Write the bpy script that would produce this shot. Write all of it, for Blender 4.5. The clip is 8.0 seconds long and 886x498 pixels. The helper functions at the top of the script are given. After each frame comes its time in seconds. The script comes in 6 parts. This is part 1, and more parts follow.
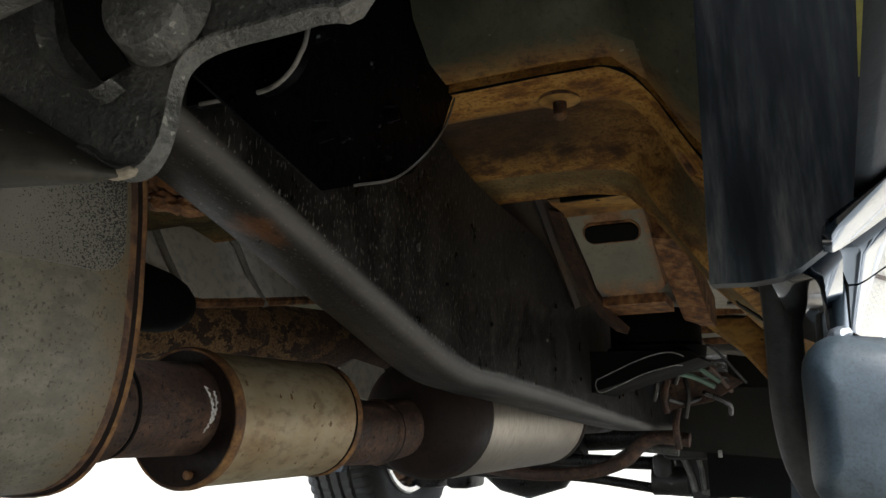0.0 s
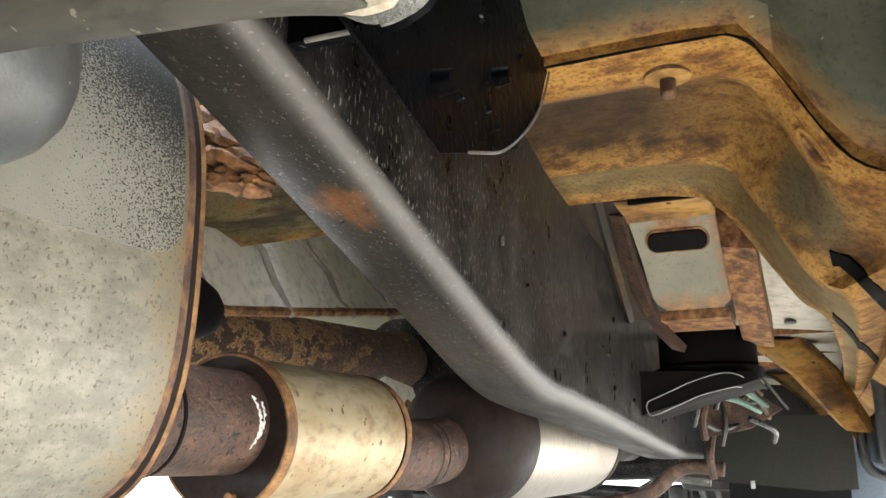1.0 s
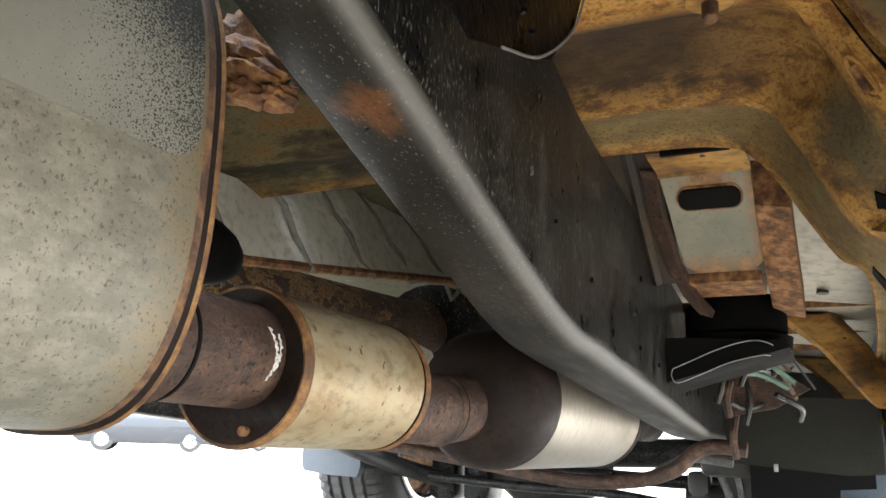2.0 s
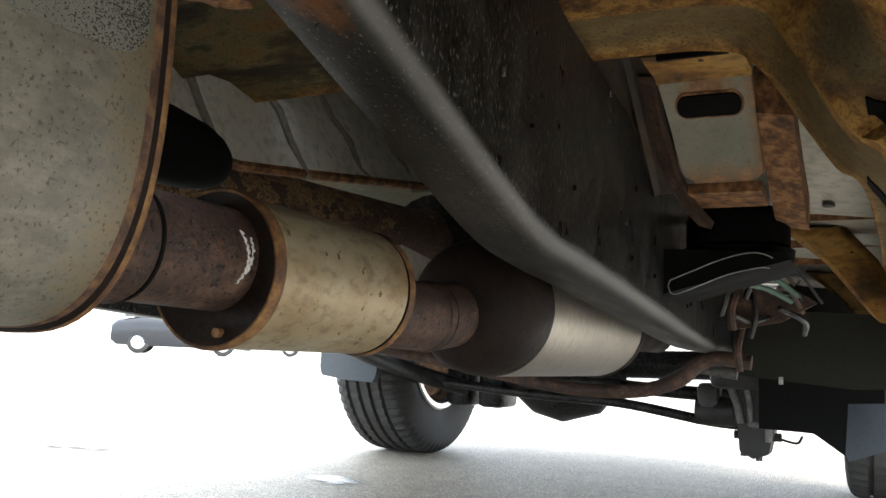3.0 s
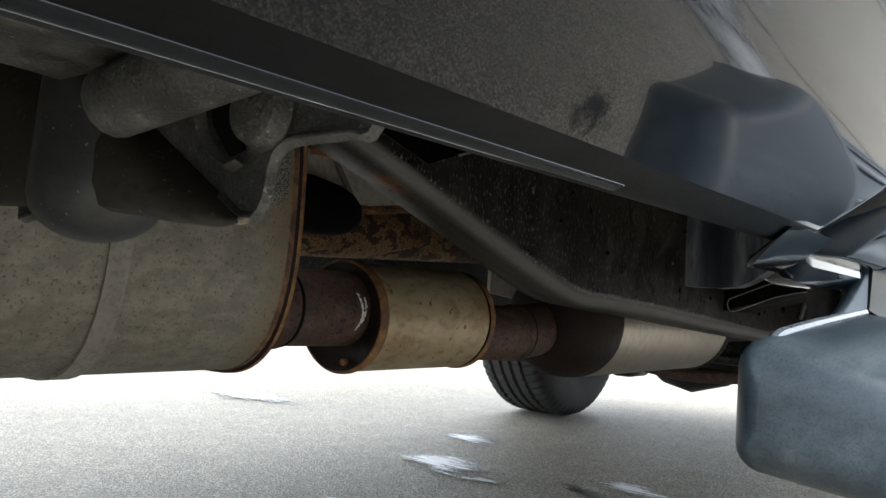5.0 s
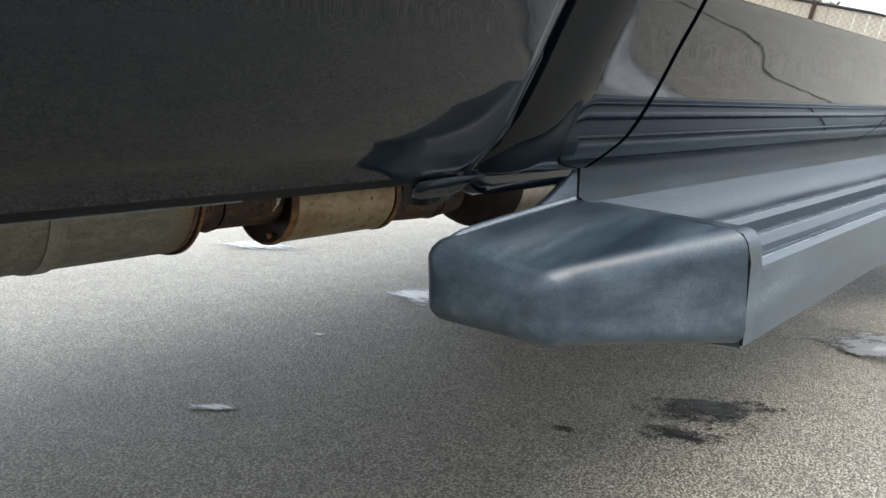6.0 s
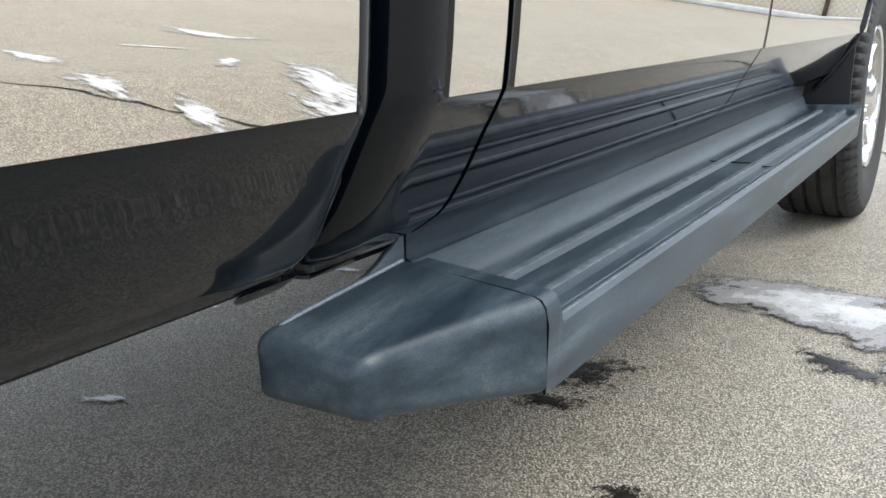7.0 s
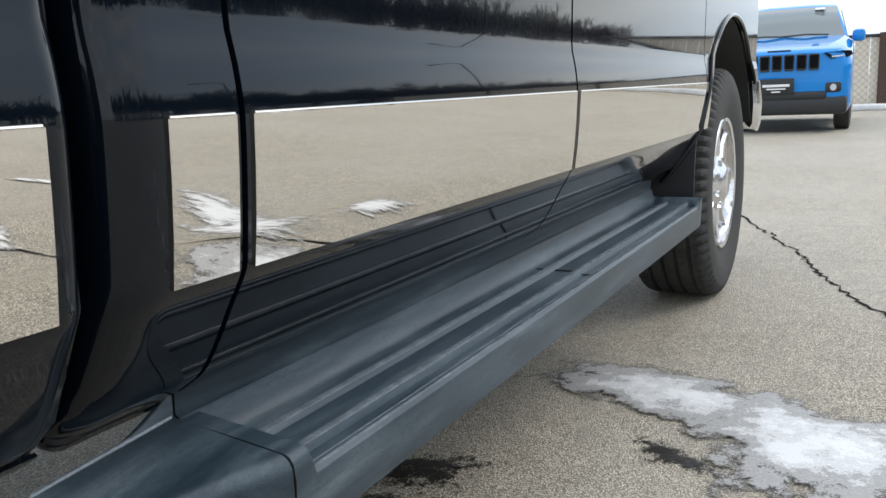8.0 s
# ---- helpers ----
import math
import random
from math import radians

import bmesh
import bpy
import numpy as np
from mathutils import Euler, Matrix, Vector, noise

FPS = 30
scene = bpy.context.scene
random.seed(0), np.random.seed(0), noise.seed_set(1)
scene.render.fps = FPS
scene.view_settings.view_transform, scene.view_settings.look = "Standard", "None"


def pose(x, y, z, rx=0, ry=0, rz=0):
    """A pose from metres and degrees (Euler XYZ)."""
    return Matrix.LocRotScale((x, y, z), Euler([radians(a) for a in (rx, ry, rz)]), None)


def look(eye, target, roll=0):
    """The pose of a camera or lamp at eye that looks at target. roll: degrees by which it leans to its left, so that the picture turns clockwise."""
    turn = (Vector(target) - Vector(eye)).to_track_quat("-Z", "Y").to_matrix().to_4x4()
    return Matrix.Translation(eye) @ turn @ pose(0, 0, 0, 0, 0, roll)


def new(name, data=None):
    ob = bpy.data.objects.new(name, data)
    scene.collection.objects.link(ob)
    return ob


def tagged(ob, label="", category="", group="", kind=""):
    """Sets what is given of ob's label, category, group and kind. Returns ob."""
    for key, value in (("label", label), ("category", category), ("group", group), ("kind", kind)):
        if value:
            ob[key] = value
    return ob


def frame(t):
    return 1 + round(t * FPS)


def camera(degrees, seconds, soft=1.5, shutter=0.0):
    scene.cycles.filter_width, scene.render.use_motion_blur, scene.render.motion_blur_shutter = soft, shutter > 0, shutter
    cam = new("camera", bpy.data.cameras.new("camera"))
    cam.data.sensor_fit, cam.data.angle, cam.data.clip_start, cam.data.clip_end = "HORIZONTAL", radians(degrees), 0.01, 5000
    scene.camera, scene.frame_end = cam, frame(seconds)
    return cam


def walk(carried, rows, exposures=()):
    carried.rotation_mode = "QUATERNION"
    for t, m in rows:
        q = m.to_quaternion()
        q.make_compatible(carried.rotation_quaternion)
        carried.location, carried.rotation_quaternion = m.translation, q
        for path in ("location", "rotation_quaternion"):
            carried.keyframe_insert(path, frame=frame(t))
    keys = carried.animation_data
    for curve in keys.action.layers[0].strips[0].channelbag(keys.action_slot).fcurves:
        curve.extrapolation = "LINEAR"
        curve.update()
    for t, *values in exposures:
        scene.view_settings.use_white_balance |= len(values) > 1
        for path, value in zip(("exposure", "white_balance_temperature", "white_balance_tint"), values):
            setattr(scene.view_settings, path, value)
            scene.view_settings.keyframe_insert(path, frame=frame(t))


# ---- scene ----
cam = camera(56.0, 8.0)
PATH = [
    (0, (-0.135, 0.597, 0.433), (-0.961, 2.371, 0.848), -1.0),
    (0.5, (-0.198, 0.626, 0.439), (-0.989, 2.404, 0.901), -0.3),
    (1, (-0.238, 0.642, 0.426), (-1.027, 2.416, 0.905), -0.2),
    (1.2, (-0.25, 0.651, 0.416), (-1.031, 2.424, 0.912), -0.4),
    (2.3, (-0.254, 0.68, 0.379), (-1.121, 2.431, 0.804), 2.5),
    (2.5, (-0.246, 0.689, 0.376), (-1.131, 2.444, 0.747), 2.7),
    (3, (-0.22, 0.698, 0.385), (-1.128, 2.462, 0.637), 2.6),
    (3.5, (-0.179, 0.689, 0.41), (-1.1, 2.453, 0.615), 2.3),
    (4, (-0.149, 0.648, 0.42), (-1.144, 2.377, 0.562), 1.5),
    (4.2, (-0.132, 0.618, 0.427), (-1.21, 2.3, 0.529), 1.1),
    (5.3, (0.05, 0.507, 0.489), (-1.207, 2.059, 0.597), 4.1),
    (5.5, (0.103, 0.493, 0.499), (-1.156, 2.046, 0.565), 4.2),
    (6, (0.243, 0.463, 0.544), (-1.012, 1.991, 0.246), -0.8),
    (6.5, (0.278, 0.484, 0.613), (-0.906, 2.019, 0.121), -2.1),
    (7, (0.333, 0.478, 0.687), (-0.743, 2.087, 0.184), -2.3),
    (7.5, (0.426, 0.491, 0.746), (-0.58, 2.149, 0.256), -2.4),
    (8, (0.509, 0.522, 0.794), (-0.429, 2.249, 0.42), -2.5),
]
# (t, stops) - the phone's own metering brightens and darkens on the way
EXPOSURES = [(0.0, 1.63), (0.5, 3.96), (1.0, 4.21), (1.2, 4.18), (2.3, 3.36), (2.5, 3.21), (3.0, 2.36), (3.5, 1.5), (4.2, 1.33), (5.3, 1.33), (5.5, 1.3), (6.0, 0.92), (6.5, 0.98), (7.0, 0.68), (7.5, 0.37), (8.0, 0.24)]
walk(cam, [(t, look(eye, target, roll)) for t, eye, target, roll in PATH], EXPOSURES)

# ---- sky and sun: a bright overcast winter day ----
world = bpy.data.worlds.new("overcast_sky")
scene.world = world
world.use_nodes = True
wn, wl = world.node_tree.nodes, world.node_tree.links
sky = wn.new("ShaderNodeTexSky")
sky.sky_type = "NISHITA"
sky.sun_disc = False
sky.sun_elevation, sky.sun_rotation = radians(47), radians(58)
veil = wn.new("ShaderNodeMix")
veil.data_type = "RGBA"
veil.inputs["Factor"].default_value = 0.8
clouds = wn.new("ShaderNodeTexNoise")
clouds.inputs["Scale"].default_value, clouds.inputs["Detail"].default_value = 2.2, 6.0
cloud_tint = wn.new("ShaderNodeValToRGB")
cloud_tint.color_ramp.elements[0].position, cloud_tint.color_ramp.elements[0].color = 0.35, (0.61, 0.725, 0.88, 1)
cloud_tint.color_ramp.elements[1].position, cloud_tint.color_ramp.elements[1].color = 0.66, (0.945, 0.97, 0.98, 1)
cloud_gain = wn.new("ShaderNodeVectorMath")
cloud_gain.operation, cloud_gain.inputs[1].default_value = "SCALE", (0, 0, 0)
stretch = wn.new("ShaderNodeMapping")
stretch.inputs["Scale"].default_value = (1, 1, 4)
sphere = wn.new("ShaderNodeTexCoord")
wl.new(sphere.outputs["Generated"], stretch.inputs["Vector"])
wl.new(stretch.outputs["Vector"], clouds.inputs["Vector"])
wl.new(clouds.outputs["Fac"], cloud_tint.inputs["Fac"])
high = wn.new("ShaderNodeSeparateXYZ")
wl.new(sphere.outputs["Generated"], high.inputs[0])
overhead = wn.new("ShaderNodeMapRange")
overhead.inputs["From Min"].default_value, overhead.inputs["From Max"].default_value = 0.0, 1.0
overhead.inputs["To Min"].default_value, overhead.inputs["To Max"].default_value = 9.0, 15.5
wl.new(high.outputs["Z"], overhead.inputs["Value"])
wl.new(overhead.outputs["Result"], cloud_gain.inputs["Scale"])
wl.new(cloud_tint.outputs["Color"], cloud_gain.inputs[0])
wl.new(cloud_gain.outputs["Vector"], veil.inputs["B"])
wl.new(sky.outputs[0], veil.inputs["A"])
wl.new(veil.outputs["Result"], wn["Background"].inputs["Color"])
wn["Background"].inputs["Strength"].default_value = 0.15
sun = new("sun", bpy.data.lights.new("sun", "SUN"))
sun.data.energy, sun.data.angle, sun.data.color = 1.3, radians(25), (1.0, 0.95, 0.88)
sun.matrix_world = look((16, 10, 20), (0, 0, 0))


# ---- materials ----
def nodes_of(name):
    m = bpy.data.materials.new(name)
    m.use_nodes = True
    nt = m.node_tree
    return m, nt, nt.nodes["Principled BSDF"]


def grain(nt, scale, detail=6.0, rough=0.6, stretch=(1, 1, 1), seed=0.0):
    tc = nt.nodes.new("ShaderNodeTexCoord")
    mp = nt.nodes.new("ShaderNodeMapping")
    mp.inputs["Scale"].default_value = stretch
    mp.inputs["Location"].default_value = (seed * 1.7, seed * 2.3, seed)
    nz = nt.nodes.new("ShaderNodeTexNoise")
    nz.inputs["Scale"].default_value, nz.inputs["Detail"].default_value, nz.inputs["Roughness"].default_value = scale, detail, rough
    nt.links.new(tc.outputs["Object"], mp.inputs["Vector"])
    nt.links.new(mp.outputs["Vector"], nz.inputs["Vector"])
    return nz.outputs["Fac"]


def ramp(nt, fac, stops):
    cr = nt.nodes.new("ShaderNodeValToRGB")
    els = cr.color_ramp.elements
    els[0].position, els[0].color = stops[0][0], (*stops[0][1], 1)
    els[1].position, els[1].color = stops[-1][0], (*stops[-1][1], 1)
    for p, c in stops[1:-1]:
        els.new(p).color = (*c, 1)
    nt.links.new(fac, cr.inputs["Fac"])
    return cr.outputs["Color"]


def mixed(nt, fac, a, b):
    mx = nt.nodes.new("ShaderNodeMix")
    mx.data_type = "RGBA"
    for sock, v in ((mx.inputs["Factor"], fac), (mx.inputs["A"], a), (mx.inputs["B"], b)):
        if isinstance(v, (int, float)):
            sock.default_value = v
        elif isinstance(v, tuple):
            sock.default_value = (*v, 1)
        else:
            nt.links.new(v, sock)
    return mx.outputs["Result"]


def bumped(nt, bsdf, fac, strength, distance=0.002):
    bp = nt.nodes.new("ShaderNodeBump")
    bp.inputs["Strength"].default_value, bp.inputs["Distance"].default_value = strength, distance
    nt.links.new(fac, bp.inputs["Height"])
    nt.links.new(bp.outputs["Normal"], bsdf.inputs["Normal"])


def grey(v):
    return (v, v, v)


def surface(name, stops, scale=12.0, rough=(0.5, 0.7), metal=0.0, bump=0.3, fine=180.0, speck=None, stretch=(1, 1, 1), seed=0.0, spec=0.5):
    """A worn surface: broad patches of the stops' colours, fine grain over them, specks, and relief of both."""
    m, nt, b = nodes_of(name)
    broad = grain(nt, scale, 7, 0.62, stretch, seed)
    small = grain(nt, fine, 4, 0.6, stretch, seed + 3)
    col = ramp(nt, broad, stops)
    col = mixed(nt, ramp(nt, small, [(0.34, grey(0.42 if bump else 0.0)), (0.52, grey(0.0))]), col, tuple(c * 0.4 for c in stops[0][1]))
    if speck:
        spots = grain(nt, speck[0], 2, 0.5, speck[3] if len(speck) > 3 else (1, 1, 1), seed + 7)
        col = mixed(nt, ramp(nt, spots, [(speck[1], grey(0)), (speck[1] + 0.03, grey(1))]), col, speck[2])
    nt.links.new(col, b.inputs["Base Color"])
    nt.links.new(ramp(nt, broad, [(0.35, grey(rough[0])), (0.65, grey(rough[1]))]), b.inputs["Roughness"])
    b.inputs["Metallic"].default_value = metal
    b.inputs["Specular IOR Level"].default_value = spec
    add = nt.nodes.new("ShaderNodeMath")
    add.operation = "ADD"
    nt.links.new(broad, add.inputs[0])
    nt.links.new(small, add.inputs[1])
    bumped(nt, b, add.outputs[0], bump)
    return m


def make_asphalt():
    m, nt, b = nodes_of("weathered_asphalt")
    broad, mid = grain(nt, 0.7, 6, 0.6), grain(nt, 9, 5, 0.65, seed=2)
    tc = nt.nodes.new("ShaderNodeTexCoord")
    vo = nt.nodes.new("ShaderNodeTexVoronoi")
    vo.inputs["Scale"].default_value = 235
    nt.links.new(tc.outputs["Object"], vo.inputs["Vector"])
    stone = ramp(nt, vo.outputs["Color"], [(0.08, (0.12, 0.101, 0.073)), (0.3, (0.39, 0.341, 0.256)), (0.6, (0.53, 0.466, 0.358)), (0.9, (0.72, 0.65, 0.525))])
    edge = ramp(nt, vo.outputs["Distance"], [(0.36, grey(0.0)), (0.66, grey(0.80))])
    col = mixed(nt, edge, stone, (0.085, 0.074, 0.060))
    col = mixed(nt, ramp(nt, mid, [(0.35, grey(0.30)), (0.6, grey(0.0))]), col, (0.14, 0.125, 0.105))
    col = mixed(nt, ramp(nt, broad, [(0.4, grey(0.0)), (0.7, grey(0.35))]), col, (0.40, 0.37, 0.32))
    nt.links.new(col, b.inputs["Base Color"])
    b.inputs["Roughness"].default_value = 0.60
    bumped(nt, b, vo.outputs["Distance"], 0.7, -0.005)
    return m


def make_paint(name, colour, dust=(0.10, 0.10, 0.10), dusty=0.12):
    m, nt, b = nodes_of(name)
    film = grain(nt, 4, 7, 0.65, (1, 0.5, 2.0))
    col = mixed(nt, ramp(nt, film, [(0.5, grey(0)), (0.8, grey(dusty))]), colour, dust)
    nt.links.new(col, b.inputs["Base Color"])
    nt.links.new(ramp(nt, film, [(0.4, grey(0.05)), (0.75, grey(0.14))]), b.inputs["Roughness"])
    b.inputs["Coat Weight"].default_value, b.inputs["Coat Roughness"].default_value = 0.75, 0.010
    b.inputs["Coat IOR"].default_value = 1.32
    b.inputs["Specular IOR Level"].default_value = 0.14
    return m


def make_glass(name, tint, spec=0.8):
    m, nt, b = nodes_of(name)
    b.inputs["Base Color"].default_value = (*tint, 1)
    b.inputs["Roughness"].default_value = 0.02
    b.inputs["Specular IOR Level"].default_value = spec
    return m


def maths(nt, operation, a, b, c=0.0):
    n = nt.nodes.new("ShaderNodeMath")
    n.operation = operation
    for sock, v in zip(n.inputs, (a, b, c)):
        if isinstance(v, (int, float)):
            sock.default_value = v
        else:
            nt.links.new(v, sock)
    return n.outputs[0]


def make_film(name, stops, rough, lo, hi, scale, stretch=(1, 1, 1), crumb=0.18):
    """A film that covers the asphalt where its fade and a ragged noise are high enough."""
    m, nt, b = nodes_of(name)
    f, g, fine = grain(nt, scale, 10, 0.74, stretch, 5), grain(nt, 70, 4, 0.6), grain(nt, 210, 5, 0.7, stretch, 9)
    at = nt.nodes.new("ShaderNodeAttribute")
    at.attribute_name = "fade"
    full = maths(nt, "MULTIPLY_ADD", at.outputs["Fac"], 0.62, f)
    full = maths(nt, "ADD", full, maths(nt, "MULTIPLY_ADD", fine, crumb, -0.5 * crumb))
    nt.links.new(ramp(nt, full, stops), b.inputs["Base Color"])
    nt.links.new(ramp(nt, full, [(lo, grey(0)), (hi, grey(1))]), b.inputs["Alpha"])
    b.inputs["Roughness"].default_value = rough
    bumped(nt, b, g, 0.4, 0.004)
    return m


def make_lattice():
    m, nt, b = nodes_of("slatted_chain_link")
    col = mixed(nt, ramp(nt, grain(nt, 3), [(0.3, grey(0)), (0.7, grey(0.5))]), (0.72, 0.64, 0.52), (0.60, 0.53, 0.43))
    nt.links.new(col, b.inputs["Base Color"])
    b.inputs["Roughness"].default_value = 0.8
    return m


def coordinate(nt, axis, a, b):
    """0 at the place a along the axis, 1 at b."""
    tc, sp, mr = nt.nodes.new("ShaderNodeTexCoord"), nt.nodes.new("ShaderNodeSeparateXYZ"), nt.nodes.new("ShaderNodeMapRange")
    nt.links.new(tc.outputs["Object"], sp.inputs[0])
    nt.links.new(sp.outputs[axis], mr.inputs["Value"])
    mr.inputs["From Min"].default_value, mr.inputs["From Max"].default_value = a, b
    return mr.outputs["Result"]


def attribute(nt, name):
    at = nt.nodes.new("ShaderNodeAttribute")
    at.attribute_name = name
    return at.outputs["Fac"]


def near(nt, centre, size, seed=8.0, scale=45.0):
    """1 at a place, ragged towards 0 at the distance of size."""
    tc, vm = nt.nodes.new("ShaderNodeTexCoord"), nt.nodes.new("ShaderNodeVectorMath")
    vm.operation, vm.inputs[1].default_value = "DISTANCE", centre
    nt.links.new(tc.outputs["Object"], vm.inputs[0])
    fall = maths(nt, "MULTIPLY_ADD", vm.outputs["Value"], -1.0 / size, 0.75)
    return maths(nt, "ADD", fall, maths(nt, "MULTIPLY", grain(nt, scale, 5, 0.7, (1, 1, 1), seed), 0.8))


def make_channel_rust():
    """Orange rust, darker along the recess and with old primer left on the lower band."""
    m, nt, b = nodes_of("stained_channel_rust")
    broad, mid, small = grain(nt, 9, 7, 0.65, (0.5, 1, 1.4)), grain(nt, 42, 9, 0.74, (0.55, 1, 1), seed=3), grain(nt, 300, 4, 0.6, seed=6)
    col = ramp(nt, mid, [(0.33, (0.085, 0.036, 0.013)), (0.43, (0.20, 0.088, 0.020)), (0.495, (0.315, 0.150, 0.029)), (0.55, (0.44, 0.240, 0.060)), (0.62, (0.34, 0.175, 0.043)), (0.72, (0.16, 0.080, 0.027))])
    at = attribute(nt, "share")
    pos = maths(nt, "MULTIPLY", maths(nt, "MULTIPLY_ADD", broad, 0.55, at), 0.4)
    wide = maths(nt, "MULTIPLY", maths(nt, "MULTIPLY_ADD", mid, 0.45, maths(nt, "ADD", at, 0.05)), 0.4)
    recess_dark = ramp(nt, wide, [(0.19, grey(0.0)), (0.26, grey(0.96)), (0.44, grey(0.88)), (0.54, grey(0.0))])
    recess_dark = maths(nt, "MULTIPLY", recess_dark, ramp(nt, coordinate(nt, "X", -0.350, -0.25), [(0.0, grey(1.0)), (0.4, grey(0.72)), (1.0, grey(0.40))]))
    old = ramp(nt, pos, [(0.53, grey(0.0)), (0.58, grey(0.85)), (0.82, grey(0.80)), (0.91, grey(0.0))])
    col = mixed(nt, recess_dark, col, (0.017, 0.013, 0.010))
    col = mixed(nt, old, col, ramp(nt, broad, [(0.35, (0.085, 0.060, 0.024)), (0.50, (0.125, 0.098, 0.042)), (0.64, (0.15, 0.145, 0.085))]))
    # bare primer shows on the turn and in the recess of the slope
    turn = ramp(nt, maths(nt, "ADD", near(nt, (-0.232, 1.315, 0.612), 0.12, 4.0, 22.0), 0.0), [(0.72, grey(0.0)), (1.0, grey(0.80))])
    col = mixed(nt, turn, col, (0.085, 0.078, 0.044))
    # grimy olive stretch inboard of the frame rail
    left = ramp(nt, maths(nt, "ADD", coordinate(nt, "X", -0.46, -0.58), maths(nt, "MULTIPLY_ADD", mid, 1.2, -0.6)), [(0.35, grey(0.0)), (0.75, grey(0.9))])
    left = maths(nt, "MULTIPLY", left, ramp(nt, wide, [(0.80, grey(1.0)), (0.92, grey(0.15))]))
    col = mixed(nt, left, col, ramp(nt, grain(nt, 16, 8, 0.7, (0.4, 1, 1.5), 2), [(0.43, (0.012, 0.011, 0.008)), (0.50, (0.050, 0.042, 0.020)), (0.56, (0.125, 0.110, 0.052)), (0.63, (0.17, 0.088, 0.026))]))
    col = mixed(nt, ramp(nt, small, [(0.36, grey(0.60)), (0.48, grey(0.0))]), col, (0.060, 0.028, 0.013))
    nt.links.new(col, b.inputs["Base Color"])
    b.inputs["Roughness"].default_value = 0.78
    b.inputs["Specular IOR Level"].default_value = 0.3
    bumped(nt, b, maths(nt, "ADD", mid, small), 0.6)
    return m


def make_rear_wall():
    """Olive primer, scuffed and stained, with rust that creeps up from its foot."""
    m, nt, b = nodes_of("olive_primed_wall")
    broad, mid, small = grain(nt, 7, 7, 0.62), grain(nt, 45, 8, 0.72, seed=3), grain(nt, 210, 4, 0.6, seed=5)
    col = ramp(nt, broad, [(0.36, (0.036, 0.040, 0.025)), (0.50, (0.066, 0.072, 0.047)), (0.60, (0.10, 0.106, 0.075)), (0.72, (0.13, 0.135, 0.10))])
    streak = grain(nt, 30, 6, 0.7, (1, 0.35, 0.35), 9)
    col = mixed(nt, ramp(nt, streak, [(0.60, grey(0.0)), (0.72, grey(0.55))]), col, (0.026, 0.024, 0.016))
    high = maths(nt, "ADD", attribute(nt, "share"), maths(nt, "MULTIPLY", mid, 0.55))
    rust = ramp(nt, maths(nt, "MULTIPLY", high, 0.5), [(0.16, grey(0.95)), (0.22, grey(0.60)), (0.31, grey(0.0))])
    col = mixed(nt, rust, col, ramp(nt, mid, [(0.38, (0.08, 0.034, 0.013)), (0.48, (0.25, 0.118, 0.026)), (0.58, (0.36, 0.195, 0.05))]))
    col = mixed(nt, ramp(nt, grain(nt, 95, 3, 0.6, (1, 1, 1), 11), [(0.70, grey(0.0)), (0.735, grey(0.75))]), col, (0.30, 0.295, 0.25))
    col = mixed(nt, ramp(nt, small, [(0.31, grey(0.55)), (0.44, grey(0.0))]), col, (0.03, 0.027, 0.016))
    nt.links.new(col, b.inputs["Base Color"])
    b.inputs["Roughness"].default_value = 0.66
    b.inputs["Specular IOR Level"].default_value = 0.35
    bumped(nt, b, maths(nt, "ADD", mid, small), 0.45)
    return m


def make_mount():
    """Pale grey paint, rusted round the hole, along the lip and at the foot."""
    m, nt, b = nodes_of("rust_bitten_mount_paint")
    broad, mid, small = grain(nt, 9, 6), grain(nt, 60, 8, 0.72, seed=3), grain(nt, 240, 4, 0.6, seed=5)
    col = ramp(nt, broad, [(0.36, (0.145, 0.143, 0.108)), (0.50, (0.19, 0.184, 0.142)), (0.64, (0.24, 0.228, 0.178))])
    hole = ramp(nt, near(nt, (-0.367, 1.575, 0.668), 0.062, 2.0), [(0.62, grey(0.0)), (0.80, grey(0.9))])
    foot = ramp(nt, maths(nt, "ADD", coordinate(nt, "Z", 0.628, 0.596), maths(nt, "MULTIPLY_ADD", mid, 1.4, -0.7)), [(0.45, grey(0.0)), (0.95, grey(0.85))])
    side = ramp(nt, maths(nt, "ADD", coordinate(nt, "X", -0.345, -0.322), maths(nt, "MULTIPLY_ADD", mid, 1.4, -0.7)), [(0.50, grey(0.0)), (1.0, grey(0.8))])
    rusty = ramp(nt, mid, [(0.33, (0.075, 0.030, 0.014)), (0.48, (0.22, 0.098, 0.035)), (0.64, (0.33, 0.175, 0.075))])
    for fac in (hole, foot, side):
        col = mixed(nt, fac, col, rusty)
    col = mixed(nt, ramp(nt, small, [(0.30, grey(0.5)), (0.42, grey(0.0))]), col, (0.07, 0.045, 0.025))
    nt.links.new(col, b.inputs["Base Color"])
    b.inputs["Roughness"].default_value = 0.6
    bumped(nt, b, maths(nt, "ADD", mid, small), 0.3)
    return m


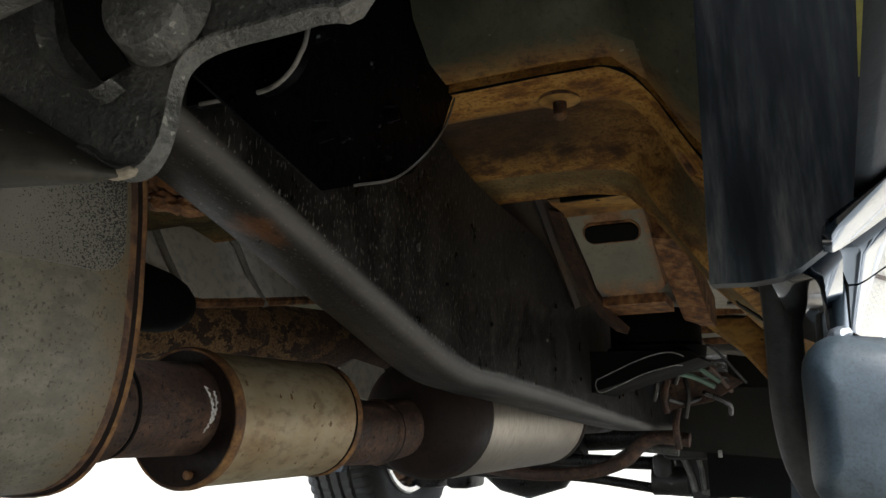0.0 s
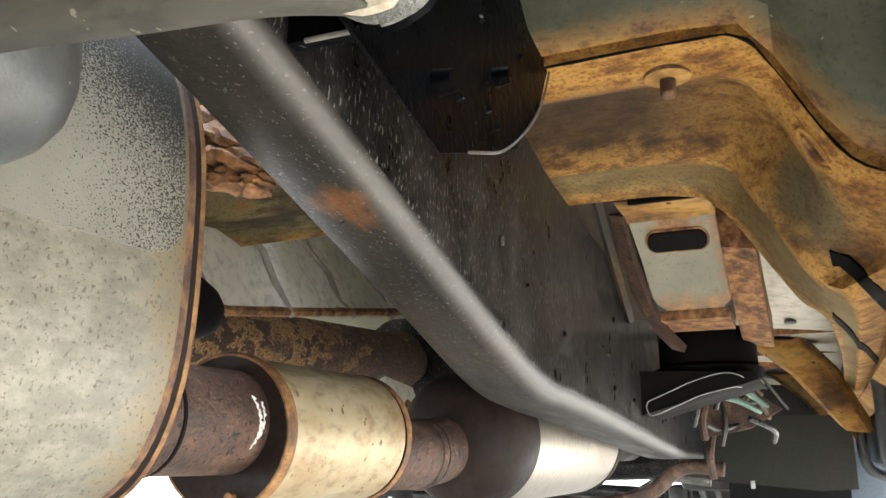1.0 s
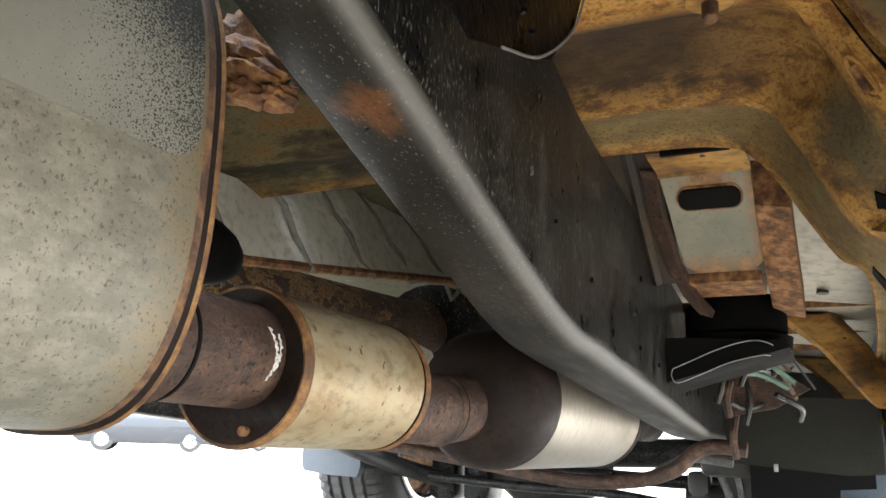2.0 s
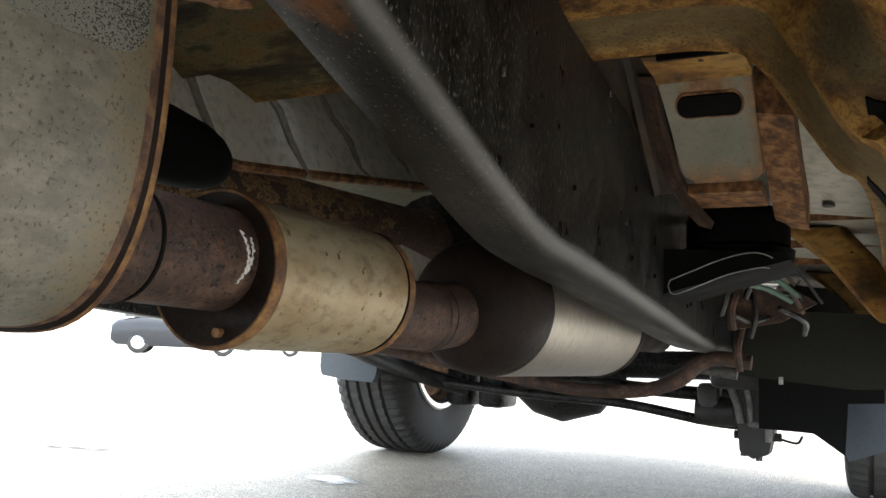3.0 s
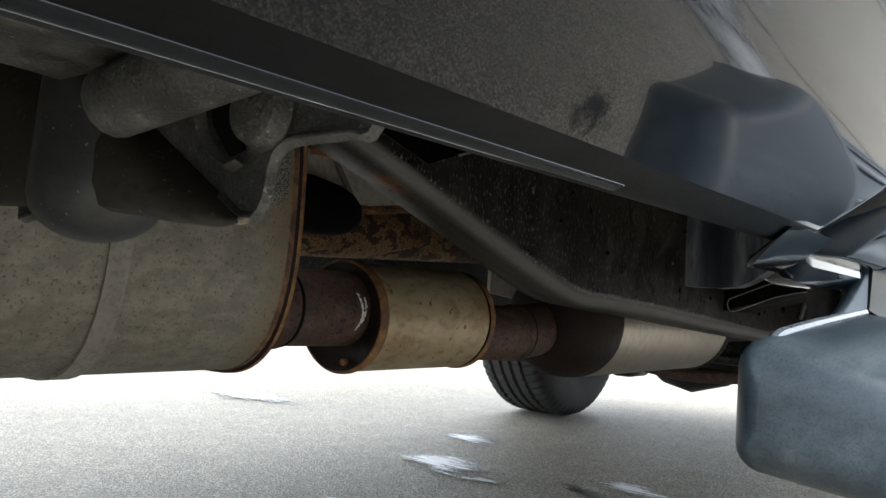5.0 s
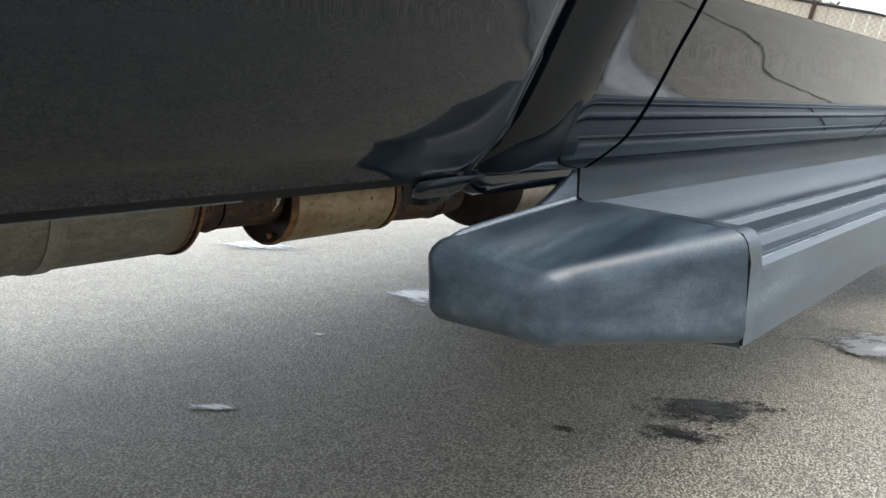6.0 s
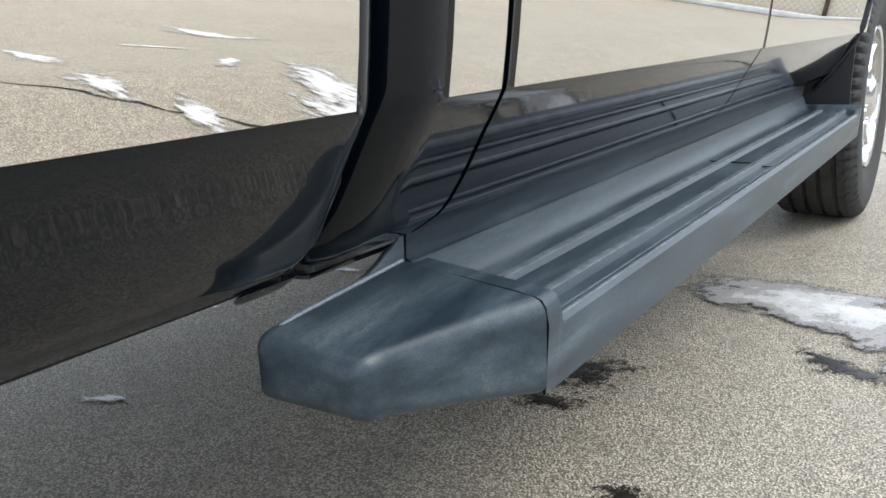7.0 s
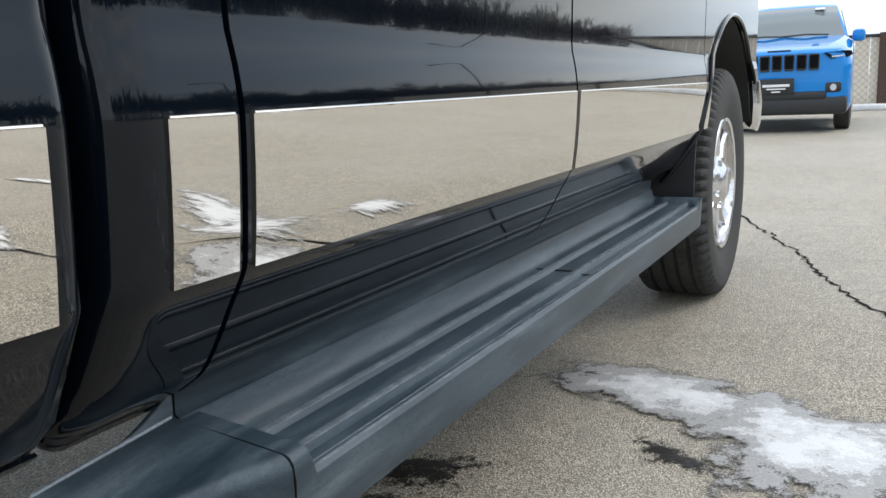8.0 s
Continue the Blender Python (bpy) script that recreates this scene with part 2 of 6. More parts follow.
def make_muffler():
    """Weathered aluminised sheet, tan and grey in fine mottles, browner beside the end seam."""
    m, nt, b = nodes_of("aluminised_muffler_steel")
    broad, mid, small = grain(nt, 6, 5, 0.6), grain(nt, 70, 8, 0.70, (1, 0.6, 1), 3), grain(nt, 330, 4, 0.65, seed=5)
    col = ramp(nt, broad, [(0.38, (0.175, 0.165, 0.135)), (0.5, (0.20, 0.19, 0.152)), (0.62, (0.195, 0.19, 0.165))])
    col = mixed(nt, ramp(nt, mid, [(0.42, grey(0.50)), (0.53, grey(0.0))]), col, (0.115, 0.106, 0.084))
    col = mixed(nt, ramp(nt, mid, [(0.52, grey(0.0)), (0.60, grey(0.35))]), col, (0.28, 0.262, 0.21))
    edge = ramp(nt, maths(nt, "ADD", coordinate(nt, "Y", 0.96, 1.03), maths(nt, "MULTIPLY_ADD", mid, 1.6, -0.8)), [(0.55, grey(0.0)), (1.05, grey(0.75))])
    col = mixed(nt, edge, col, (0.155, 0.108, 0.050))
    col = mixed(nt, ramp(nt, small, [(0.36, grey(0.7)), (0.42, grey(0.0))]), col, (0.05, 0.04, 0.028))
    nt.links.new(col, b.inputs["Base Color"])
    b.inputs["Roughness"].default_value = 0.52
    b.inputs["Metallic"].default_value = 0.25
    bumped(nt, b, maths(nt, "ADD", mid, small), 0.22)
    return m


def make_pepper():
    """Grey sheet peppered with black, thick towards its upper front."""
    m, nt, b = nodes_of("peppered_muffler_sheet")
    broad, mid, dots = grain(nt, 10, 5), grain(nt, 55, 6, 0.7, seed=2), grain(nt, 950, 2, 0.5, (1, 0.7, 1), 7)
    col = ramp(nt, broad, [(0.3, (0.165, 0.16, 0.134)), (0.7, (0.24, 0.232, 0.20))])
    thick = maths(nt, "MULTIPLY", maths(nt, "ADD", coordinate(nt, "Z", 0.585, 0.70), maths(nt, "MULTIPLY_ADD", coordinate(nt, "Y", 0.90, 1.03), 0.8, -0.35)), 0.31)
    thick = maths(nt, "ADD", thick, maths(nt, "MULTIPLY_ADD", mid, 0.16, -0.08))
    col = mixed(nt, ramp(nt, maths(nt, "ADD", dots, thick), [(0.60, grey(0.0)), (0.63, grey(0.95))]), col, (0.016, 0.016, 0.015))
    nt.links.new(col, b.inputs["Base Color"])
    b.inputs["Roughness"].default_value = 0.58
    b.inputs["Metallic"].default_value = 0.2
    bumped(nt, b, dots, 0.2)
    return m


def make_shaft():
    """Brown rust in thin lifting flakes with dark pits between."""
    m, nt, b = nodes_of("flaking_driveshaft_rust")
    broad, mid, small = grain(nt, 14, 5), grain(nt, 42, 8, 0.68, (1, 0.6, 1), 3), grain(nt, 240, 5, 0.65, seed=5)
    col = ramp(nt, broad, [(0.34, (0.15, 0.080, 0.038)), (0.52, (0.23, 0.125, 0.055)), (0.68, (0.29, 0.17, 0.075))])
    col = mixed(nt, ramp(nt, mid, [(0.470, grey(0.92)), (0.484, grey(0.0))]), col, (0.040, 0.022, 0.017))
    col = mixed(nt, ramp(nt, mid, [(0.482, grey(0.0)), (0.490, grey(0.85)), (0.525, grey(0.1))]), col, (0.42, 0.27, 0.12))
    scab = ramp(nt, maths(nt, "ADD", coordinate(nt, "Y", 1.3, 2.0), maths(nt, "MULTIPLY_ADD", grain(nt, 26, 6, 0.65, (1, 0.5, 1), 12), 2.4, -1.2)), [(0.60, grey(0.0)), (0.70, grey(0.85))])
    col = mixed(nt, scab, col, ramp(nt, small, [(0.35, (0.028, 0.016, 0.014)), (0.6, (0.085, 0.048, 0.034))]))
    col = mixed(nt, ramp(nt, small, [(0.43, grey(0.7)), (0.50, grey(0.0))]), col, (0.028, 0.015, 0.010))
    nt.links.new(col, b.inputs["Base Color"])
    b.inputs["Roughness"].default_value = 0.85
    bumped(nt, b, maths(nt, "ADD", mid, small), 1.0, 0.003)
    return m


ASPHALT = make_asphalt()
PAINT = make_paint("black_car_paint", (0.0020, 0.0040, 0.0070), (0.05, 0.055, 0.06), 0.035)
BLUE = make_paint("bright_blue_car_paint", (0.010, 0.20, 0.56))
WHITE_PAINT = make_paint("white_car_paint", (0.75, 0.75, 0.75))
DARK_PAINT = make_paint("dark_grey_car_paint", (0.03, 0.032, 0.036))
STEEL_TRIM = surface("polished_stainless", [(0.3, (0.70, 0.665, 0.61)), (0.7, (0.72, 0.685, 0.63))], 3, (0.008, 0.014), 1.0, 0.0, 60)
CHROME = surface("bright_alloy", [(0.3, (0.62, 0.62, 0.63)), (0.7, (0.75, 0.75, 0.76))], 8, (0.10, 0.22), 1.0, 0.03)
PLASTIC = surface("slate_grey_step_plastic", [(0.30, (0.012, 0.021, 0.029)), (0.45, (0.026, 0.041, 0.054)), (0.58, (0.052, 0.073, 0.088)), (0.72, (0.10, 0.125, 0.142))], 9, (0.32, 0.48), 0.0, 0.07, 300, stretch=(3, 0.35, 3), spec=0.42)
DARK_PLASTIC = surface("black_plastic", [(0.3, (0.010, 0.011, 0.012)), (0.7, (0.022, 0.023, 0.025))], 8, (0.4, 0.6), 0.0, 0.2)
FLAP = surface("mud_flap_plastic", [(0.3, (0.018, 0.026, 0.034)), (0.7, (0.032, 0.044, 0.056))], 6, (0.45, 0.6), 0.0, 0.15)
FRAME_BLACK = surface("black_frame_coating", [(0.36, (0.0050, 0.0052, 0.0054)), (0.50, (0.0105, 0.0105, 0.0102)), (0.62, (0.025, 0.0235, 0.022))], 22, (0.27, 0.42), 0.0, 0.3, 150, (400, 0.622, (0.12, 0.116, 0.108), (1, 1.2, 0.40)), (1, 1.3, 0.9), spec=0.20)
GRIMY = surface("grimy_black_casting", [(0.3, (0.008, 0.008, 0.007)), (0.6, (0.022, 0.021, 0.019)), (0.8, (0.07, 0.065, 0.055))], 18, (0.35, 0.55), 0.1, 0.5, 110)
SEAT_STEEL = surface("dusty_olive_spring_steel", [(0.32, (0.021, 0.0205, 0.017)), (0.5, (0.036, 0.0345, 0.028)), (0.66, (0.060, 0.056, 0.045))], 14, (0.45, 0.60), 0.0, 0.12, 160, (300, 0.69, (0.14, 0.135, 0.115)), (0.5, 1, 1.4), spec=0.2)
CHALKY_EDGE = surface("rubbed_pale_edge", [(0.3, (0.22, 0.19, 0.14)), (0.7, (0.42, 0.37, 0.29))], 60, (0.5, 0.7), 0.0, 0.4, 300)
EYE_RUBBER = surface("smooth_grey_rubber", [(0.3, (0.018, 0.020, 0.021)), (0.6, (0.034, 0.037, 0.038)), (0.8, (0.060, 0.063, 0.063))], 9, (0.32, 0.45), 0.0, 0.12, 200, (400, 0.72, (0.2, 0.2, 0.2)))
HANGER_EDGE = surface("worn_bright_edge", [(0.3, (0.10, 0.098, 0.09)), (0.7, (0.28, 0.27, 0.25))], 40, (0.35, 0.5), 0.2, 0.3)
SHIELD_PALE = surface("pale_shield_metal", [(0.3, (0.66, 0.635, 0.57)), (0.6, (0.80, 0.775, 0.71)), (0.8, (0.64, 0.55, 0.44))], 8, (0.4, 0.6), 0.2, 0.2, 80)
DULL_PANEL = surface("dull_dark_panel", [(0.3, (0.008, 0.0085, 0.0068)), (0.7, (0.020, 0.020, 0.016))], 6, (0.6, 0.8), 0.0, 0.2, spec=0.25)
SEAM_RUST = surface("orange_edged_seam", [(0.34, (0.055, 0.025, 0.012)), (0.47, (0.125, 0.057, 0.021)), (0.56, (0.21, 0.105, 0.037)), (0.68, (0.29, 0.16, 0.060))], 38, (0.6, 0.85), 0.0, 0.35, 260)
SEAM_GROOVE = surface("brown_seam_groove", [(0.3, (0.040, 0.018, 0.010)), (0.47, (0.070, 0.034, 0.020)), (0.53, (0.125, 0.066, 0.036)), (0.62, (0.19, 0.10, 0.04))], 55, (0.6, 0.85), 0.0, 0.6, 220)
SHIELD_LINE = surface("grey_rib_shade_and_strap", [(0.3, (0.17, 0.16, 0.135)), (0.7, (0.27, 0.255, 0.22))], 20, (0.5, 0.7), 0.0, 0.2)
STREAKED = surface("streaked_inner_panel", [(0.38, (0.003, 0.004, 0.005)), (0.47, (0.009, 0.012, 0.015)), (0.53, (0.030, 0.034, 0.037)), (0.59, (0.075, 0.075, 0.072)), (0.66, (0.022, 0.025, 0.028))], 38, (0.34, 0.52), 0.0, 0.06, 150, stretch=(1.4, 1, 0.16), spec=0.2)
HEM_GRIME = surface("grimy_glossy_underside", [(0.34, (0.0015, 0.002, 0.0025)), (0.5, (0.003, 0.004, 0.005)), (0.66, (0.008, 0.009, 0.010))], 20, (0.38, 0.55), 0.0, 0.15, 150, stretch=(1, 0.3, 1), spec=0.12)
RECESS = surface("rust_bitten_recess", [(0.34, (0.008, 0.0045, 0.003)), (0.44, (0.020, 0.011, 0.006)), (0.52, (0.036, 0.023, 0.012)), (0.62, (0.050, 0.036, 0.021)), (0.72, (0.056, 0.024, 0.009))], 22, (0.6, 0.85), 0.0, 0.5, 180, stretch=(1.4, 0.6, 0.6))
STEP_IRON = surface("slate_black_step_iron", [(0.3, (0.014, 0.016, 0.017)), (0.52, (0.030, 0.032, 0.032)), (0.64, (0.055, 0.050, 0.042)), (0.72, (0.12, 0.062, 0.026))], 26, (0.4, 0.6), 0.0, 0.4, 160)


def make_flange(name):
    """Dusty grey-brown steel with one worn rusty patch; a highlight is painted along its bend."""
    m, nt, b = nodes_of(name)
    broad, small, run = grain(nt, 9, 6), grain(nt, 170, 4), grain(nt, 60, 4, 0.6, (1, 0.12, 1), 4)
    col = ramp(nt, broad, [(0.36, (0.0125, 0.0112, 0.010)), (0.5, (0.020, 0.0180, 0.0157)), (0.64, (0.033, 0.029, 0.0245))])
    tc, vm = nt.nodes.new("ShaderNodeTexCoord"), nt.nodes.new("ShaderNodeVectorMath")
    vm.operation, vm.inputs[1].default_value = "DISTANCE", (-0.471, 1.031, 0.562)
    nt.links.new(tc.outputs["Object"], vm.inputs[0])
    less = nt.nodes.new("ShaderNodeMath")
    less.operation, less.inputs[1].default_value, less.inputs[2].default_value = "MULTIPLY_ADD", -22.0, 0.62
    nt.links.new(vm.outputs["Value"], less.inputs[0])
    add = nt.nodes.new("ShaderNodeMath")
    nt.links.new(less.outputs[0], add.inputs[0])
    nt.links.new(grain(nt, 45, 5, 0.7, (1, 0.5, 1), 8), add.inputs[1])
    col = mixed(nt, ramp(nt, add.outputs[0], [(0.60, grey(0)), (0.95, grey(0.7))]), col, (0.16, 0.066, 0.022))
    col = mixed(nt, ramp(nt, small, [(0.32, grey(0.5)), (0.46, grey(0))]), col, (0.012, 0.010, 0.009))
    col = mixed(nt, ramp(nt, grain(nt, 420, 2, 0.5, (1, 0.7, 1), 11), [(0.655, grey(0)), (0.685, grey(0.8))]), col, (0.11, 0.105, 0.095))
    # paler colour and stronger gloss paint the highlight along the bend
    lightened = maths(nt, "MULTIPLY", attribute(nt, "bend"), ramp(nt, run, [(0.3, grey(0.65)), (0.7, grey(1.0))]))
    col = mixed(nt, maths(nt, "MULTIPLY", lightened, 0.55), col, (0.125, 0.120, 0.112))
    nt.links.new(col, b.inputs["Base Color"])
    nt.links.new(ramp(nt, run, [(0.35, grey(0.42)), (0.7, grey(0.54))]), b.inputs["Roughness"])
    nt.links.new(maths(nt, "MULTIPLY_ADD", lightened, 0.55, 0.08), b.inputs["Specular IOR Level"])
    bumped(nt, b, small, 0.15)
    return m


FRAME_SIDE = make_flange("dusty_frame_flange")
HANGER = surface("grimy_cast_iron", [(0.3, (0.036, 0.037, 0.036)), (0.48, (0.090, 0.091, 0.086)), (0.62, (0.15, 0.147, 0.136)), (0.8, (0.30, 0.27, 0.22))], 40, (0.36, 0.55), 0.15, 0.9, 420, (330, 0.665, (0.24, 0.24, 0.22)))
RUST = surface("orange_rusted_steel", [(0.28, (0.026, 0.015, 0.008)), (0.38, (0.10, 0.050, 0.014)), (0.46, (0.28, 0.135, 0.030)), (0.54, (0.43, 0.235, 0.055)), (0.61, (0.34, 0.20, 0.065)), (0.70, (0.15, 0.115, 0.05)), (0.8, (0.11, 0.095, 0.05))], 8, (0.6, 0.85), 0.0, 0.7, 85, (75, 0.69, (0.04, 0.022, 0.012)), (0.7, 1, 1.6))
RUST_EDGE = surface("red_brown_flaking_rust", [(0.34, (0.045, 0.020, 0.009)), (0.45, (0.135, 0.058, 0.022)), (0.54, (0.24, 0.112, 0.042)), (0.64, (0.32, 0.18, 0.080))], 60, (0.7, 0.9), 0.0, 0.9, 170)
RUST_PIPE = surface("dark_scaled_pipe", [(0.3, (0.022, 0.012, 0.009)), (0.5, (0.065, 0.034, 0.023)), (0.62, (0.12, 0.068, 0.045)), (0.75, (0.15, 0.10, 0.075))], 48, (0.55, 0.8), 0.1, 1.0, 240, (210, 0.63, (0.008, 0.006, 0.005)))
RUST_SHAFT = make_shaft()
PRIMER = surface("pale_grey_underseal", [(0.3, (0.34, 0.33, 0.28)), (0.55, (0.47, 0.45, 0.39)), (0.68, (0.52, 0.50, 0.44)), (0.78, (0.36, 0.24, 0.13))], 7, (0.5, 0.7), 0.0, 0.15, 60)
OLIVE = surface("olive_grey_primer", [(0.3, (0.105, 0.10, 0.058)), (0.55, (0.175, 0.165, 0.10)), (0.68, (0.21, 0.185, 0.105)), (0.78, (0.28, 0.15, 0.045))], 6, (0.5, 0.75), 0.0, 0.35, 70, (34, 0.70, (0.30, 0.29, 0.24)))
ALUMINISED = make_muffler()
CAN_STEEL = surface("heat_tinted_can_steel", [(0.3, (0.17, 0.095, 0.038)), (0.42, (0.28, 0.195, 0.10)), (0.55, (0.36, 0.29, 0.18)), (0.7, (0.43, 0.375, 0.27))], 11, (0.40, 0.58), 0.4, 0.2, 90, (110, 0.68, (0.13, 0.07, 0.025)), (1, 0.6, 1))
CAT_STEEL = surface("brushed_converter_steel", [(0.3, (0.30, 0.265, 0.215)), (0.7, (0.42, 0.38, 0.32))], 5, (0.30, 0.44), 0.8, 0.08, 60, stretch=(1, 4, 1))
RUBBER = surface("tyre_rubber", [(0.3, (0.018, 0.018, 0.017)), (0.7, (0.045, 0.044, 0.042))], 20, (0.7, 0.9), 0.0, 0.4, 150)
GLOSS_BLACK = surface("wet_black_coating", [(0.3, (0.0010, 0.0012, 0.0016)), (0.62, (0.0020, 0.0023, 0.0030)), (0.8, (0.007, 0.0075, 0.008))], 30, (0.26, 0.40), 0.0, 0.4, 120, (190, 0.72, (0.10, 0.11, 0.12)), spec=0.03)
SOOT = surface("sooty_brown_cone", [(0.3, (0.008, 0.0052, 0.0045)), (0.6, (0.020, 0.013, 0.011)), (0.8, (0.040, 0.026, 0.020))], 20, (0.5, 0.75), 0.0, 0.4, 130, spec=0.15)
CHALKY = surface("white_weld_residue", [(0.3, (0.45, 0.44, 0.42)), (0.6, (0.75, 0.74, 0.72))], 80, (0.7, 0.9), 0.0, 0.6)
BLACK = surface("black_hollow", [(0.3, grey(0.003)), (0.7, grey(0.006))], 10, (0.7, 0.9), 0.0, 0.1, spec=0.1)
PALE_METAL = surface("dull_pale_metal", [(0.3, grey(0.25)), (0.7, grey(0.42))], 40, (0.35, 0.5), 0.3, 0.1)
GREEN_WIRE = surface("green_sheathed_cable", [(0.3, (0.06, 0.12, 0.09)), (0.7, (0.11, 0.19, 0.15))], 40, (0.4, 0.6), 0.0, 0.1)
GLASS = make_glass("dark_window_glass", (0.012, 0.014, 0.016))
PALE_GLASS = make_glass("sky_lit_windscreen", (0.13, 0.15, 0.155), 0.25)
LAMP_GLASS = make_glass("clear_lamp_lens", (0.55, 0.57, 0.60))
ICE = make_film("melting_ice", [(0.66, (0.05, 0.045, 0.04)), (0.74, (0.12, 0.113, 0.103)), (0.80, (0.34, 0.332, 0.322)), (0.87, (0.23, 0.225, 0.217)), (0.95, (0.56, 0.558, 0.555)), (1.02, (0.33, 0.327, 0.322)), (1.09, (0.60, 0.60, 0.60)), (1.20, (0.38, 0.378, 0.375))], 0.45, 0.68, 0.76, 9, (1, 1, 1), 0.34)
ICE_RAGGED = make_film("ragged_thin_ice", [(0.80, (0.20, 0.193, 0.183)), (0.88, (0.34, 0.335, 0.325)), (0.96, (0.50, 0.495, 0.49)), (1.06, (0.62, 0.62, 0.62))], 0.45, 0.80, 0.90, 13, (0.6, 2.0, 1), 0.50)
ICE_STREAK = make_film("streaky_ice_rest", [(0.90, (0.16, 0.155, 0.148)), (0.98, (0.42, 0.415, 0.41)), (1.05, (0.72, 0.715, 0.71))], 0.40, 0.85, 0.92, 30, (0.5, 2.4, 1), 0.40)
WET = make_film("wet_dark_stain", [(0.5, (0.055, 0.048, 0.040)), (0.9, (0.016, 0.014, 0.012))], 0.35, 0.93, 1.03, 30, (1, 1, 1), 0.75)
BARK = surface("bare_winter_wood", [(0.3, (0.05, 0.04, 0.035)), (0.7, (0.10, 0.085, 0.075))], 4, (0.8, 0.9), 0.0, 0.2)
FENCE_SLAT = make_lattice()
YELLOW = surface("yellow_sticker", [(0.3, (0.30, 0.25, 0.012)), (0.7, (0.38, 0.32, 0.02))], 20, (0.4, 0.6), 0.0, 0.05)
GALV = surface("galvanised_steel", [(0.3, grey(0.30)), (0.7, grey(0.42))], 10, (0.4, 0.55), 0.6, 0.1)


# ---- building blocks ----
def part(name, bm, material, parent=None, label="", sharp=38):
    me = bpy.data.meshes.new(name)
    bmesh.ops.recalc_face_normals(bm, faces=bm.faces)
    for f in bm.faces:
        f.smooth = True
    bm.to_mesh(me)
    bm.free()
    me.set_sharp_from_angle(angle=radians(sharp))
    for m in (material if isinstance(material, (list, tuple)) else [material]):
        me.materials.append(m)
    ob = new(name, me)
    ob.parent = parent
    if label:
        tagged(ob, label)
    return ob


def add_box(bm, lo, hi, bevel=0.0, mat=None, turn=None):
    lo, hi = Vector(lo), Vector(hi)
    made = bmesh.ops.create_cube(bm, size=1.0)["verts"]
    bmesh.ops.scale(bm, vec=hi - lo, verts=made)
    if turn:
        bmesh.ops.rotate(bm, cent=(0, 0, 0), matrix=Euler([radians(a) for a in turn]).to_matrix(), verts=made)
    bmesh.ops.translate(bm, vec=(lo + hi) / 2, verts=made)
    faces = {f for v in made for f in v.link_faces}
    if mat is not None:
        for f in faces:
            f.material_index = mat
    if bevel:
        edges = {e for v in made for e in v.link_edges}
        bmesh.ops.bevel(bm, geom=list(edges), offset=bevel, segments=2, profile=0.5, affect="EDGES")
    return bm


def box(lo, hi, bevel=0.0, turn=None):
    return add_box(bmesh.new(), lo, hi, bevel, None, turn)


def loft(bm, rings, closed=True, caps=True, mat=0):
    """Skin through rings of equally many points."""
    rows = [[bm.verts.new(p) for p in ring] for ring in rings]
    n = len(rows[0])
    for a, b in zip(rows, rows[1:]):
        for i in range(n if closed else n - 1):
            j = (i + 1) % n
            bm.faces.new((a[i], a[j], b[j], b[i])).material_index = mat
    if caps and closed:
        bm.faces.new(rows[0][::-1]).material_index = mat
        bm.faces.new(rows[-1]).material_index = mat
    return rows


def tube(bm, points, radii, seg=14, caps=True, mat=0, flat=1.0):
    """A round bar through the points."""
    pts = [Vector(p) for p in points]
    rr = radii if isinstance(radii, (list, tuple)) else [radii] * len(pts)
    rings, side = [], None
    for i, p in enumerate(pts):
        d = (pts[min(i + 1, len(pts) - 1)] - pts[max(i - 1, 0)]).normalized()
        if side is None:
            side = d.cross(Vector((0, 0, 1)) if abs(d.z) < 0.9 else Vector((1, 0, 0))).normalized()
        side = (side - d * side.dot(d)).normalized()
        up = side.cross(d)
        rings.append([p + rr[i] * (math.cos(a) * side + flat * math.sin(a) * up) for a in (2 * math.pi * k / seg for k in range(seg))])
    loft(bm, rings, True, caps, mat)
    return bm


def smooth_path(points, steps=6):
    """Points on a soft curve through the given ones."""
    p = [Vector(q) for q in points]
    p = [2 * p[0] - p[1], *p, 2 * p[-1] - p[-2]]
    out = []
    for a, b, c, d in zip(p, p[1:], p[2:], p[3:]):
        for k in range(steps):
            s = k / steps
            out.append(0.5 * (2 * b + (c - a) * s + (2 * a - 5 * b + 4 * c - d) * s * s + (3 * b - a - 3 * c + d) * s ** 3))
    return out + [p[-2]]


def lathe_y(bm, profile, cx, cz, seg=48, mat=0, sx=1.0, sz=1.0, power=1.0, caps=False):
    """Turns (y, radius) pairs round an axis along y; sx, sz, power make it an oval."""
    rings = []
    for y, r in profile:
        ring = []
        for k in range(seg):
            a = 2 * math.pi * k / seg
            c, s = math.cos(a), math.sin(a)
            c, s = math.copysign(abs(c) ** power, c), math.copysign(abs(s) ** power, s)
            ring.append((cx + sx * r * c, y, cz + sz * r * s))
        rings.append(ring)
    return loft(bm, rings, True, caps, mat)


def plate(bm, outline, depth, axis="x", mat=0):
    """A flat plate: the outline's two coordinates lie across the axis; depth gives where it begins and ends along it."""
    def at(u, v, w):
        return {"x": (w, u, v), "y": (u, w, v), "z": (u, v, w)}[axis]
    loft(bm, [[at(u, v, w) for u, v in outline] for w in depth], True, True, mat)
    return bm


def lerp_table(table, v):
    if v <= table[0][0]:
        return table[0][1]
    for (a, x), (b, y) in zip(table, table[1:]):
        if v <= b:
            return x + (y - x) * (v - a) / (b - a)
    return table[-1][1]


